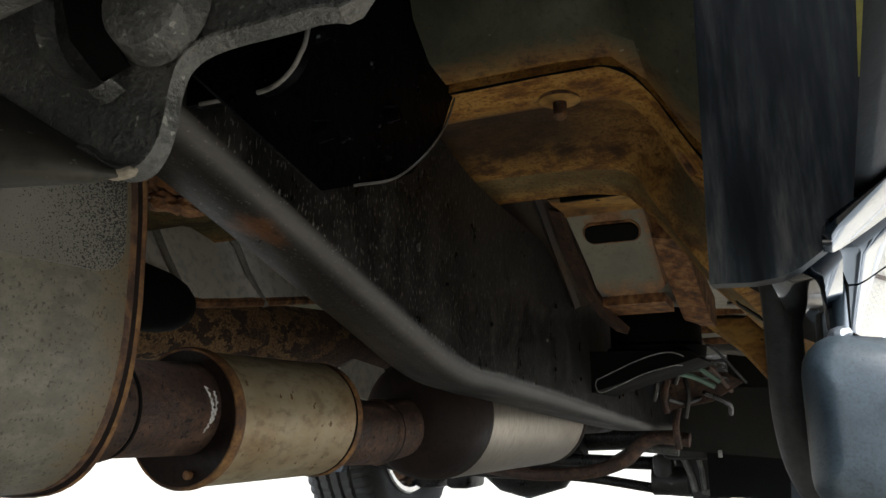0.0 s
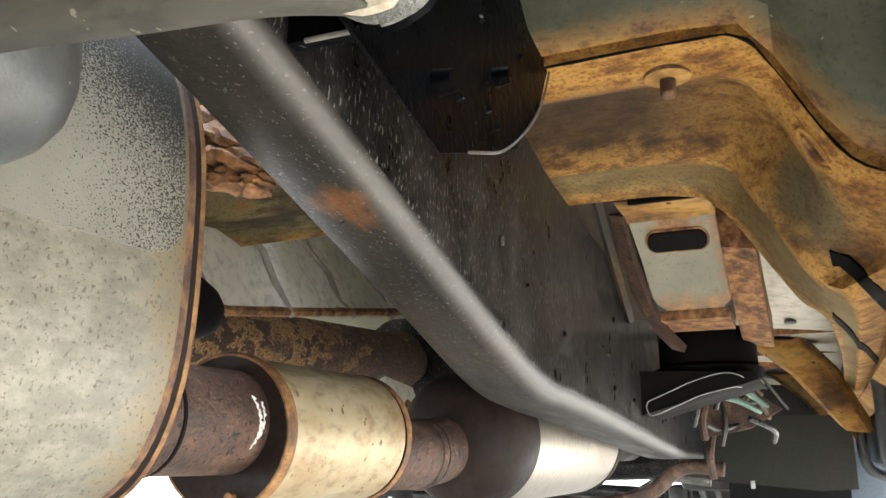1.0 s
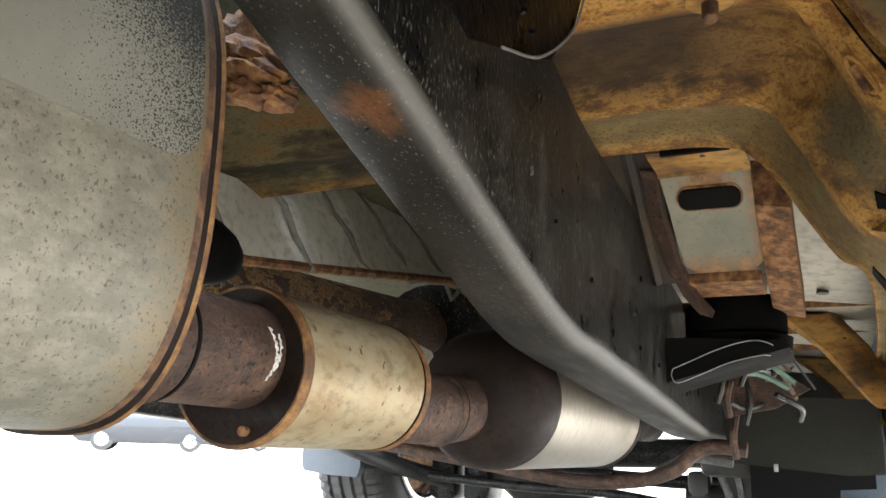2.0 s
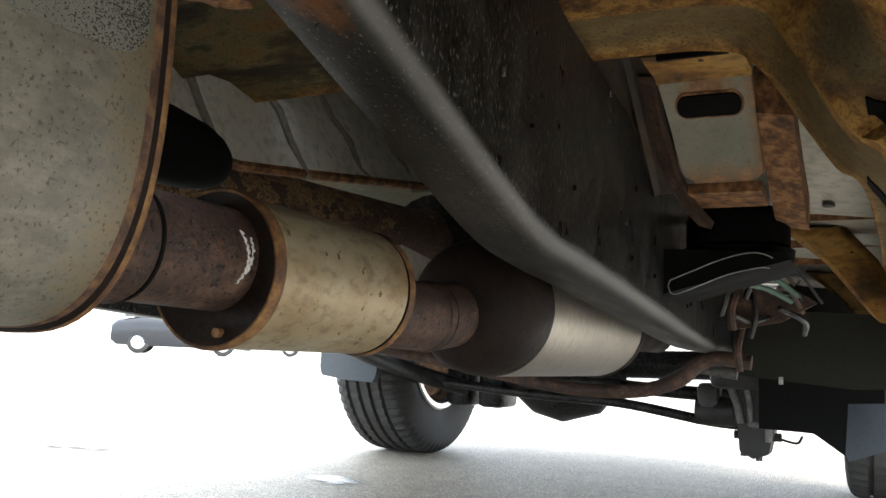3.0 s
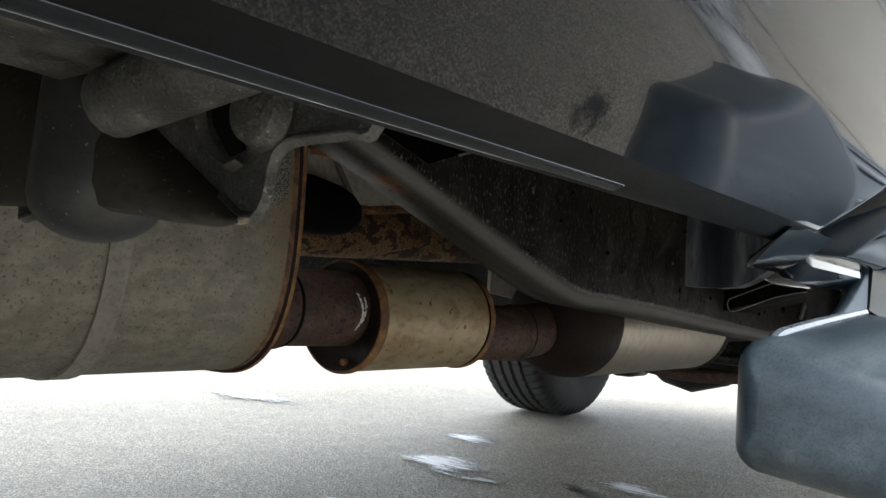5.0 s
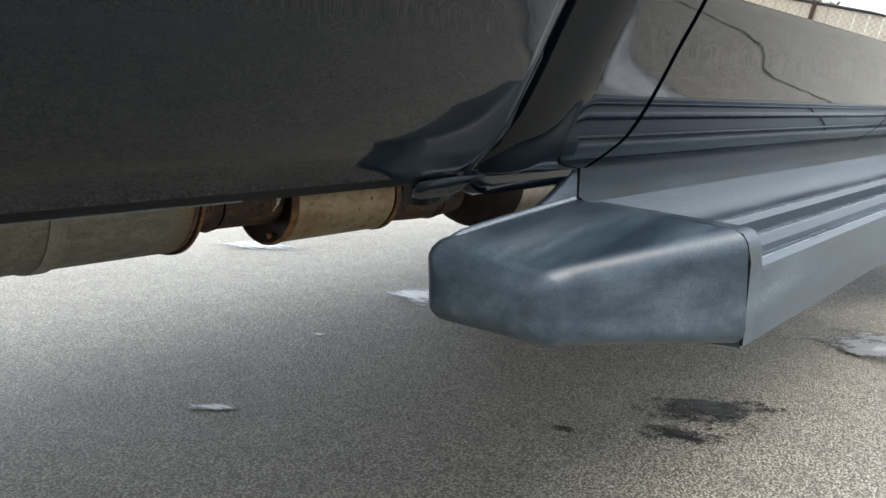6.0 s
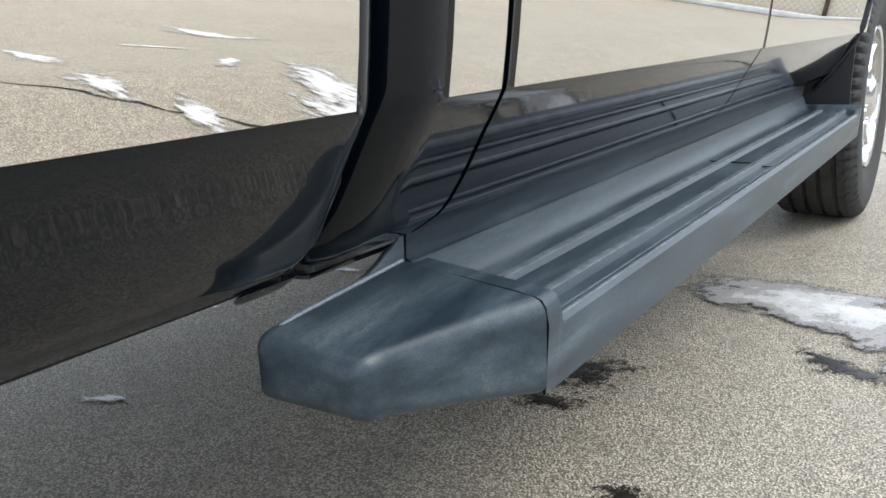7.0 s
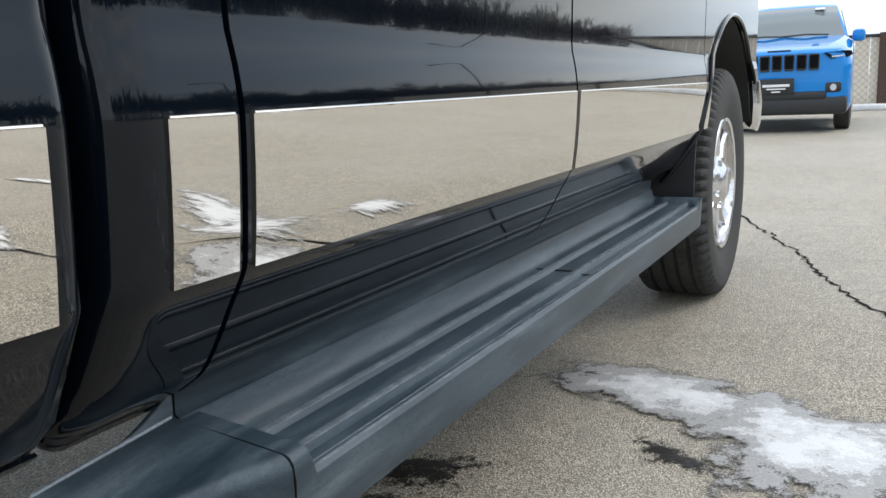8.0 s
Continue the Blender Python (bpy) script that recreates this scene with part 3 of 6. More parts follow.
# ---- the lot ----
bm = bmesh.new()
bmesh.ops.create_grid(bm, x_segments=40, y_segments=40, size=300)
tagged(part("ground", bm, ASPHALT), "weathered grey-tan asphalt of a car lot", "ground", kind="structure")


def blotch(name, cx, cy, rx, ry, material, label, category, seed, turn=0.0, thick=0.004):
    """A thin film lying on the asphalt, full at its middle and breaking up towards its edge."""
    rnd = random.Random(seed)
    n, m = 48, 7
    ph = [rnd.uniform(0, 6.28) for _ in range(5)]
    me = bpy.data.meshes.new(name)
    verts, fade, faces = [(0, 0, thick)], [1.0], []
    for j in range(1, m + 1):
        for k in range(n):
            a = 2 * math.pi * k / n
            r = 1 + 0.22 * sum(math.sin(f * a + ph[i]) / (0.6 + 0.5 * f) for i, f in enumerate((1, 2, 3, 5, 8)))
            u, v = rx * r * 1.35 * j / m * math.cos(a), ry * r * 1.35 * j / m * math.sin(a)
            verts.append((u * math.cos(turn) - v * math.sin(turn), u * math.sin(turn) + v * math.cos(turn), thick * (1 - 0.7 * (j / m) ** 2)))
            fade.append(1 - j / m)
    faces += [(0, 1 + k, 1 + (k + 1) % n) for k in range(n)]
    for j in range(m - 1):
        o = 1 + j * n
        faces += [(o + k, o + n + k, o + n + (k + 1) % n, o + (k + 1) % n) for k in range(n)]
    me.from_pydata(verts, [], faces)
    me.attributes.new("fade", "FLOAT", "POINT").data.foreach_set("value", fade)
    me.materials.append(material)
    for f in me.polygons:
        f.use_smooth = True
    ob = new(name, me)
    ob.location = (cx, cy, 0)
    return tagged(ob, label, category)


ICE_LABEL = "grey-white patch of melting ice on the asphalt"
for i, (cx, cy, rx, ry, turn) in enumerate([
        (0.03, 2.60, 0.31, 0.19, -0.15), (0.38, 2.42, 0.34, 0.25, -0.3), (0.88, 2.47, 0.40, 0.24, 0.1),
        (-1.67, 2.83, 0.15, 0.07, -0.2), (-1.47, 2.41, 0.20, 0.095, -0.3), (-1.095, 1.385, 0.07, 0.022, 0.5), (-2.85, 2.86, 0.24, 0.15, 0.2),
        (-1.36, 1.90, 0.03, 0.012, 0.2), (-0.96, 2.57, 0.15, 0.06, -0.3), (-1.25, 2.34, 0.08, 0.025, 0.2),
        (1.42, 2.78, 0.42, 0.26, 0.5), (1.20, 3.32, 0.34, 0.13, 1.5), (1.75, 3.0, 0.50, 0.22, 0.4), (1.62, 2.25, 0.31, 0.08, 0.3), (2.35, 3.05, 0.34, 0.07, 0.7), (2.0, 2.20, 0.40, 0.09, 0.25), (3.05, 2.55, 0.50, 0.11, 0.25), (3.75, 4.15, 0.60, 0.14, -0.2), (3.2, 3.32, 0.31, 0.06, -0.4),
        (9.3, 8.0, 1.4, 0.4, -0.5), (9.6, 11.4, 1.5, 0.4, -0.5), (14.0, 16.0, 1.8, 0.4, -0.5)]):
    blotch("ice_patch", cx, cy, rx * (1 if rx > 0.3 else 1.35), ry * (1 if rx > 0.3 else 1.35), ICE_RAGGED if 1 < cx < 5 else ICE if rx > 0.3 else ICE_STREAK, ICE_LABEL, "ice", 10 + i, turn, 0.008 if rx > 0.15 else 0.004)
for i, (cx, cy, rx, ry, turn) in enumerate([
        (-0.34, 1.96, 0.20, 0.12, 0.4), (-0.33, 1.80, 0.10, 0.05, 0.2), (-0.07, 1.55, 0.07, 0.05, 0.3), (-0.24, 2.58, 0.09, 0.05, -0.4),
        (-1.0, 2.44, 0.2, 0.05, -0.3), (0.12, 2.22, 0.16, 0.07, -0.4), (-0.85, 2.47, 0.12, 0.04, 0.1), (-0.50, 1.70, 0.04, 0.02, 0.3), (0.55, 2.08, 0.2, 0.06, -0.3)]):
    blotch("wet_stain", cx, cy, 1.25 * rx, 1.25 * ry, WET, "dark wet stain on the asphalt", "stain", 40 + i, turn, 0.0025)
bm = bmesh.new()
rnd = random.Random(4)
way = smooth_path([(-0.6, 6.6, 0.003), (-0.155, 5.33, 0.003), (0.0, 4.95, 0.003), (0.166, 4.52, 0.003), (0.23, 4.25, 0.003), (0.373, 3.86, 0.003), (0.52, 3.54, 0.003), (0.9, 2.9, 0.003), (1.7, 2.2, 0.003), (3.0, 1.6, 0.003)], 14)
left, right = [], []
for p in way:
    w, q = rnd.uniform(0.002, 0.007), Vector((rnd.uniform(-0.018, 0.018), rnd.uniform(-0.018, 0.018), 0))
    left.append(bm.verts.new(p + q + Vector((-w, -w, 0))))
    right.append(bm.verts.new(p + q + Vector((w, w, 0))))
for a, b, c, d in zip(left, right, right[1:], left[1:]):
    bm.faces.new((a, b, c, d))
tagged(part("pavement_crack", bm, BLACK), "thin dark winding crack in the asphalt", "crack", kind="structure")

# ---- the pickup ----
CX = -1.01  # the truck's centre line
truck = tagged(new("pickup_truck"), "black crew-cab pickup with stainless lower trim and rusty underside", "pickup truck")

SIDE = [(0.5038, -0.1220), (0.5044, -0.1195), (0.5060, -0.1160), (0.509, -0.1112), (0.513, -0.1050), (0.519, -0.0958), (0.53, -0.0815), (0.55, -0.0660), (0.575, -0.0505), (0.60, -0.0365), (0.625, -0.0215), (0.64, -0.0135), (0.66, -0.0105), (0.68, -0.0080), (0.73, -0.0032),
        (0.78, 0.0), (0.80, -0.001), (0.83, -0.0045), (0.85, -0.0088), (0.86, -0.0099), (0.866, -0.0101), (0.872, -0.0099), (0.90, -0.0091), (0.95, -0.0077), (1.0, -0.0063), (1.06, -0.0063), (1.12, -0.009), (1.25, -0.025)]


def side_x(z):
    """A soft curve through the flank's table."""
    if z <= SIDE[0][0]:
        return SIDE[0][1]
    for k, ((za, xa), (zb, xb)) in enumerate(zip(SIDE, SIDE[1:])):
        if z <= zb:
            zp, xp = SIDE[max(k - 1, 0)]
            zn, xn = SIDE[min(k + 2, len(SIDE) - 1)]
            h, u = zb - za, (z - za) / (zb - za)
            ma, mb = (xb - xp) / (zb - zp), (xn - xa) / (zn - za)
            return (2 * u ** 3 - 3 * u ** 2 + 1) * xa + (u ** 3 - 2 * u ** 2 + u) * h * ma + (3 * u ** 2 - 2 * u ** 3) * xb + (u ** 3 - u ** 2) * h * mb
    return SIDE[-1][1]


def trim_x(z):
    return lerp_table([(0.64, -0.0135), (0.68, -0.0080), (0.73, -0.0032), (0.78, 0.0), (0.79, 0.0)], z)


def side_panel(y0, y1, bottom, top, ny=10, mirror=False, thick=0.022, out=0.0, nz=64, crowd=1.9, curl=0.006, round0=(0.0, 0.0), round1=(0.0, 0.0)):
    """A pressed body panel that follows the truck's flank; bottom may be a function of y."""
    bm = bmesh.new()
    ys = [y0 + (y1 - y0) * k / ny for k in range(ny + 1)]
    ys = [y0, y0 + curl, *ys[1:-1], y1 - curl, y1]
    ys += [y0 + round0[0] * k / 8 for k in range(1, 9)] if round0[0] else []
    ys += [y1 - round1[0] * k / 8 for k in range(1, 9)] if round1[0] else []
    ys = sorted(set(ys))
    shape = side_x if crowd > 1 else trim_x
    zs = [(k / nz) ** crowd for k in range(nz + 1)]
    outer, inner = [], []
    for y in ys:
        zb = bottom(y) if callable(bottom) else bottom
        edge = 0.0
        for (w, d), u in ((round0, y - y0), (round1, y1 - y)):
            if w and u < w:
                edge -= d * (1 - math.sqrt(max(0.0, 1 - (1 - u / w) ** 2)))
        co, ci = [], []
        for s in zs:
            z = zb + (top - zb) * s
            x = shape(z) + out + edge
            co.append(Vector((x, y, z)))
            ci.append(Vector((x - thick, y, z)))
        outer.append(co)
        inner.append(ci)
    if mirror:
        for col in outer + inner:
            for v in col:
                v.x = 2 * CX - v.x
    loft(bm, [[*a, *reversed(b)] for a, b in zip(outer, inner)], True, True)
    return bm


def arch(cy, cz, r, sill):
    def bottom(y):
        d = abs(y - cy)
        return sill if d >= r else max(sill, cz + math.sqrt(r * r - d * d))
    return bottom


AXLE_F, AXLE_R, WHEEL_Z, WHEEL_R = 3.70, -0.27, 0.415, 0.415
front_arch = arch(AXLE_F, 0.43, 0.58, 0.495)
for mirror in (False, True):
    sheet = side_panel(-1.75, 0.925, arch(AXLE_R, 0.45, 0.53, 0.5042), 1.25, 60, mirror, 0.004, round1=(0.022, 0.014))
    for f in sheet.faces:
        if f.calc_center_median().z < 0.511:
            f.material_index = 1
    bed_side = part("bed_side", sheet, [PAINT, HEM_GRIME], truck)
    bm = bmesh.new()  # the sheet folds back inwards at its foot
    def inward(x):
        return 2 * CX - x if mirror else x
    fold = [(-0.1170, 0.5053), (-0.1198, 0.5040), (-0.1218, 0.5042), (-0.1228, 0.5055), (-0.1218, 0.5071), (-0.1170, 0.5081)]
    loft(bm, [[(inward(x), y, z + 0.003 * max(0.0, (AXLE_R + 0.60 - y) / 0.06)) for x, z in fold] for y in (AXLE_R + 0.545, 0.33, 0.6, 0.736)])
    loft(bm, [[(inward(x), y, z + 0.0012) for x, z in fold] for y in (0.741, 0.77, 0.797)])
    loft(bm, [[(inward(x), y, z + 0.0006) for x, z in fold] for y in (0.803, 0.86, 0.905, 0.918)])
    part("hem", bm, PAINT, bed_side, "folded glossy lower edge in three lengths")
    bm = bmesh.new()
    tab = [(-0.1080, 0.5080), (-0.1170, 0.5020), (-0.1260, 0.4960), (-0.1320, 0.4925), (-0.1350, 0.4930), (-0.1345, 0.4955), (-0.1270, 0.5005), (-0.1120, 0.5110)]
    loft(bm, [[(inward(x + k * (-0.112 - x)), y, z + k * (0.5065 - z)) for x, z in tab] for y, k in ((0.872, 0.95), (0.880, 0.45), (0.887, 0.12), (0.895, 0.0), (0.928, 0.0), (0.933, 0.15))])
    part("hem_tab", bm, PAINT, bed_side, "glossy folded tab at the front corner")
    corner = part("cab_corner", side_panel(0.955, 1.094, 0.5042, 1.25, 5, mirror, round0=(0.048, 0.034)), PAINT, truck)
    rear_door = part("rear_door", side_panel(1.102, 1.994, 0.5042, 1.25, 12, mirror), PAINT, truck)
    front_door = part("front_door", side_panel(2.002, 3.195, 0.5042, 1.25, 14, mirror), PAINT, truck)
    fender = part("front_fender", side_panel(3.203, 4.335, lambda y: max(0.775 if y > AXLE_F + 0.3 else 0.0, front_arch(y)), 1.25, 60, mirror, round1=(0.05, 0.03)), PAINT, truck)
    for panel, y0, y1 in ((bed_side, 0.30, 0.898), (corner, 1.008, 1.088), (rear_door, 1.110, 1.990), (front_door, 2.008, 3.185), (fender, 3.212, 3.27)):
        trim = part("stainless_trim", side_panel(y0, y1, 0.640, 0.781, 10, mirror, 0.006, 0.003, 20, 1.0, 0.004), STEEL_TRIM, panel, "mirror-polished stainless trim panel")
        bm = bmesh.new()
        x = side_x(0.781) + 0.0012
        tube(bm, [((2 * CX - x) if mirror else x, y, 0.7815) for y in (y0 + 0.002, (y0 + y1) / 2, y1 - 0.002)], 0.0022, 8)
        part("trim_edge", bm, STEEL_TRIM, trim, "rolled bright upper edge")
    # wheel arch lips
    for cy, cz, r, owner in ((AXLE_F, 0.43, 0.58, fender), (AXLE_R, 0.45, 0.53, bed_side)):
        bm = bmesh.new()
        pts = []
        for k in range(33):
            a0 = 0.62 if cy == AXLE_F else 0.1
            a = a0 + (math.pi * 0.97 - a0) * k / 32
            z = cz + r * math.sin(a)
            x = side_x(z) + 0.004
            pts.append(((2 * CX - x) if mirror else x, cy + r * math.cos(a), z))
        tube(bm, pts, 0.007, 10)
        part("arch_lip", bm, PAINT, owner)
        bm = bmesh.new()  # liner
        rings = []
        for k in range(25):
            a0 = 0.32 if cy == AXLE_F else 0.0
            a = a0 + (math.pi - a0) * k / 24
            y, z = cy + (r - 0.012) * math.cos(a), cz + (r - 0.012) * math.sin(a)
            xs = [side_x(0.8) - 0.02, side_x(0.8) - 0.42]
            xs = [2 * CX - x for x in xs] if mirror else xs
            rings.append([(xs[0], y, z), (xs[1], y, z), (xs[1], y + 0.006 * math.cos(a), z + 0.006), (xs[0], y + 0.006 * math.cos(a), z + 0.006)])
        loft(bm, rings)
        part("wheel_arch_liner", bm, DARK_PLASTIC, owner)

# inner sheet of the bed: front flange, side box, floor, front wall
bm = bmesh.new()
plate(bm, [(-0.150, 0.506), (-0.118, 0.511), (-0.086, 0.540), (-0.036, 0.64), (-0.03, 1.24), (-0.16, 1.24), (-0.160, 0.62)], (0.9315, 0.937), "y")
part("bed_front_flange", bm, PAINT, truck)
bm = bmesh.new()
plate(bm, [(-0.176, 0.4845), (-0.160, 0.4840), (-0.150, 0.4850), (-0.143, 0.4880), (-0.134, 0.4940), (-0.122, 0.5060), (-0.112, 0.5145), (-0.086, 0.536), (-0.056, 0.585), (-0.035, 0.68), (-0.035, 1.2), (-0.168, 1.2), (-0.172, 0.60)], (0.919, 0.931), "y")
for v in bm.verts:
    v.co.y += 0.30 * max(0.0, 0.515 - v.co.z)
part("bed_inner_panel", bm, STREAKED, truck, "dusty dark panel inside the bed side")
bm = bmesh.new()
loft(bm, [[(-0.1170, y, 0.5545), (-0.070, y, 0.562), (-0.070, y, 0.640), (-0.1175, y, 0.640), (-0.1165, y, 0.60), (-0.1145, y, 0.585)] for y in (0.9185, 0.9175)])
part("sticker", bm, YELLOW, truck, "yellow paper sticker on the inner panel")
bm = bmesh.new()
for k in range(14):
    y = -1.7 + k * 0.19
    add_box(bm, (-1.86, y, 0.862), (-0.16, y + 0.15, 0.895), 0.006)
add_box(bm, (-1.86, -1.72, 0.895), (-0.16, 0.92, 0.91))
part("bed_floor", bm, OLIVE, truck, "ribbed olive-grey bed floor")
bm = bmesh.new()
add_box(bm, (-1.88, 0.905, 0.80), (-0.14, 0.914, 1.24))
part("bed_front_wall", bm, PAINT, truck)
# dark sheets added behind the bed gaps, in place of the shade there
for s in (1, -1):
    bm = bmesh.new()
    add_box(bm, (CX + s * 0.925 - 0.045, 0.9585, 0.70), (CX + s * 0.925 + 0.045, 0.964, 1.24), 0.002)
    part("cab_corner_return", bm, DARK_PLASTIC, truck)
bm = bmesh.new()
add_box(bm, (-1.98, -1.79, 0.56), (-0.04, -1.755, 1.24), 0.012)
part("tailgate", bm, PAINT, truck)
bm = bmesh.new()
add_box(bm, (-1.98, -1.98, 0.52), (-0.04, -1.83, 0.70), 0.03)
part("rear_bumper", bm, CHROME, truck)

# cab shell, roof and windows
bm = bmesh.new()
rings = []
for y, z, w in ((1.06, 1.25, 0.95), (1.10, 1.55, 0.86), (1.16, 1.86, 0.76), (1.30, 1.93, 0.72), (2.0, 1.955, 0.72), (2.55, 1.93, 0.71), (2.72, 1.86, 0.73), (3.05, 1.52, 0.84), (3.32, 1.25, 0.93)):
    rings.append([(CX - w, y, z), (CX + w, y, z), (CX + w - 0.02, y, z - 0.03), (CX - w + 0.02, y, z - 0.03)])
loft(bm, rings)
part("cab_roof", bm, PAINT, truck)
for s in (1, -1):
    for name, ya, yb in (("rear_side_window", 1.16, 1.97), ("front_side_window", 2.03, 2.95)):
        bm = bmesh.new()
        pts = [(ya, 1.26), (yb + (0.22 if yb > 2.5 else 0), 1.26), (yb - (0.16 if yb > 2.5 else 0), 1.84), (ya + 0.04, 1.84)]
        loft(bm, [[(CX + s * (0.955 - (z - 1.25) * 0.31 - d), y, z) for y, z in pts] for d in (0.0, 0.006)])
        part(name, bm, GLASS, truck, "dark tinted side window")
    bm = bmesh.new()
    loft(bm, [[(CX + s * (0.958 - (z - 1.25) * 0.31 - d), y, z) for y, z in ((1.97, 1.24), (2.03, 1.24), (2.03, 1.88), (1.97, 1.88))] for d in (0.0, 0.04)])
    part("door_pillar", bm, PAINT, truck)
    bm = bmesh.new()
    add_box(bm, (CX + s * 1.03 - 0.02, 2.83, 1.30), (CX + s * 1.25 + 0.02, 2.95, 1.56), 0.04)
    part("door_mirror", bm, DARK_PLASTIC, truck)
bm = bmesh.new()
loft(bm, [[(CX - 0.88, 1.065, 1.26), (CX + 0.88, 1.065, 1.26), (CX + 0.76, 1.15, 1.82), (CX - 0.76, 1.15, 1.82)], [(CX - 0.88, 1.075, 1.26), (CX + 0.88, 1.075, 1.26), (CX + 0.76, 1.16, 1.82), (CX - 0.76, 1.16, 1.82)]])
part("rear_window", bm, GLASS, truck)
bm = bmesh.new()
rings = []
for y, z, w in ((3.25, 1.26, 0.95), (3.6, 1.275, 0.95), (4.2, 1.27, 0.95), (4.42, 1.24, 0.90), (4.58, 1.13, 0.84)):
    rings.append([(CX - w, y, z - 0.03), (CX - 0.6, y, z + 0.02), (CX, y, z), (CX + 0.6, y, z + 0.02), (CX + w, y, z - 0.03), (CX + w, y, z - 0.06), (CX - w, y, z - 0.06)])
loft(bm, rings)
part("hood", bm, PAINT, truck)
bm = bmesh.new()
add_box(bm, (CX - 0.62, 4.48, 0.74), (CX + 0.62, 4.60, 1.12), 0.03)
part("grille", bm, CHROME, truck)
for s in (1, -1):
    bm = bmesh.new()
    loft(bm, [[(CX + s * x, y + d, z) for x, y, z in ((0.64, 4.50, 0.80), (0.93, 4.37, 0.80), (0.93, 4.36, 1.14), (0.64, 4.49, 1.12))] for d in (0.0, 0.05)])
    part("headlight", bm, LAMP_GLASS, truck, "clear headlight at the front corner")
# chrome bumper that wraps round both front corners
bend = [(0.985, 4.255), (1.003, 4.30), (1.004, 4.355), (0.985, 4.43), (0.93, 4.52), (0.80, 4.60), (0.5, 4.65), (0.0, 4.67)]
bend = smooth_path([(CX + x, y, 0) for x, y in bend] + [(CX - x, y, 0) for x, y in reversed(bend[:-1])], 4)
bm = bmesh.new()
rings = []
for k, p in enumerate(bend):
    d = (bend[min(k + 1, len(bend) - 1)] - bend[max(k - 1, 0)]).normalized()
    q = Vector((-d.y, d.x, 0))
    end = max(0.0, 1 - min(k, len(bend) - 1 - k) / 5)
    rings.append([tuple(p + q * o + Vector((0, 0, z))) for o, z in ((0.0, 0.565 + 0.02 * end), (-0.012, 0.60), (-0.016, 0.69), (-0.006, 0.775 + 0.02 * end), (0.010, 0.785 + 0.02 * end), (0.022, 0.76), (0.022, 0.60))])
loft(bm, rings)
part("front_bumper", bm, CHROME, truck, "bright chromed front bumper")

# ---- frame rails ----
RAIL = [(-1.9, 0.62), (-0.9, 0.66), (-0.3, 0.72), (0.3, 0.715), (0.6, 0.685), (0.78, 0.645), (0.906, 0.608), (1.05, 0.562), (1.183, 0.518), (1.30, 0.480), (1.40, 0.468), (1.52, 0.461), (1.8, 0.443), (2.1, 0.425), (2.36, 0.416), (3.0, 0.416), (4.7, 0.43)]


def xo_at(y):
    return -0.440 - 0.032 * min(1, max(0, (y - 1.3) / 1.0))


def rail(mirror):
    bm = bmesh.new()
    rings = []
    for p in smooth_path([(0, y, z) for y, z in RAIL], 5):
        y, zb = p.y, p.z
        h = 0.195 if y < 1.6 else 0.18
        xo = xo_at(y)
        w, r = 0.068, 0.018
        dz = 0.010 if y < 1.2 else 0.010 * max(0.0, 1 - (y - 1.2) / 0.2)
        sec = [(xo, zb + h), *[(xo - r + r * math.cos(0.314 * q), zb + r - dz - r * math.sin(0.314 * q)) for q in range(6)], (xo - w + 0.004, zb), (xo - w, zb + 0.004), (xo - w, zb + h)]
        rings.append([((2 * CX - x) if mirror else x, y, z) for x, z in sec])
    # weights of the highlight painted along the lower bend
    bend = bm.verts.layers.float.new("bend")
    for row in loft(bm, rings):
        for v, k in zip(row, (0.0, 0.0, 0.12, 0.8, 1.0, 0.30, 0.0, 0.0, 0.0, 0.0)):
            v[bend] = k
    for f in bm.faces:
        f.normal_update()
        if f.normal.z < -0.05 and f.calc_center_median().z < 0.73:
            cx = f.calc_center_median().x
            cx = 2 * CX - cx if mirror else cx
            f.material_index = 1 if cx < xo_at(f.calc_center_median().y) - 0.002 else 0
    return bm


for mirror in (False, True):
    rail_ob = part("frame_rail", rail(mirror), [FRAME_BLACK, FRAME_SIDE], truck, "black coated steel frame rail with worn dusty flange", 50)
    if not mirror:
        for x, y, z, r in ((-0.478, 1.053, 0.5605, 0.008), (-0.478, 1.141, 0.5325, 0.006), (-0.470, 1.262, 0.492, 0.006)):
            bm = bmesh.new()
            tube(bm, [(x, y, z - 0.0025), (x, y, z + 0.006)], r, 12)
            part("drain_hole", bm, BLACK, rail_ob)
        rnd = random.Random(9)
        for k in range(14):
            y = rnd.uniform(1.1, 2.1)
            z = lerp_table(RAIL, y) + rnd.uniform(0.04, 0.13)
            bm = bmesh.new()
            x = xo_at(y) + 0.0015
            h = rnd.uniform(0.0012, 0.0045)
            add_box(bm, (x - 0.003, y - 0.0011, z - h), (x + 0.001, y + 0.0011, z + h), 0.0004)
            part("web_nick", bm, BLACK if k % 4 else HANGER, rail_ob)

# ---- exhaust ----
MX, MZ = -0.690, 0.55
muffler_bm = bmesh.new()
lathe_y(muffler_bm, [(0.30, 0.7), (0.31, 0.97), (0.33, 1.0), (0.62, 1.0), (0.90, 1.0), (1.034, 1.0)], MX, MZ, 64, 0, 0.111, 0.160, 0.72)
lathe_y(muffler_bm, [(1.0255, 1.0005), (1.026, 1.003), (1.029, 1.004), (1.0305, 1.001), (1.032, 1.000)], MX, MZ, 64, 2, 0.111, 0.160, 0.72)
lathe_y(muffler_bm, [(1.032, 1.000), (1.0335, 1.010), (1.0345, 1.018)], MX, MZ, 64, 3, 0.111, 0.160, 0.72)
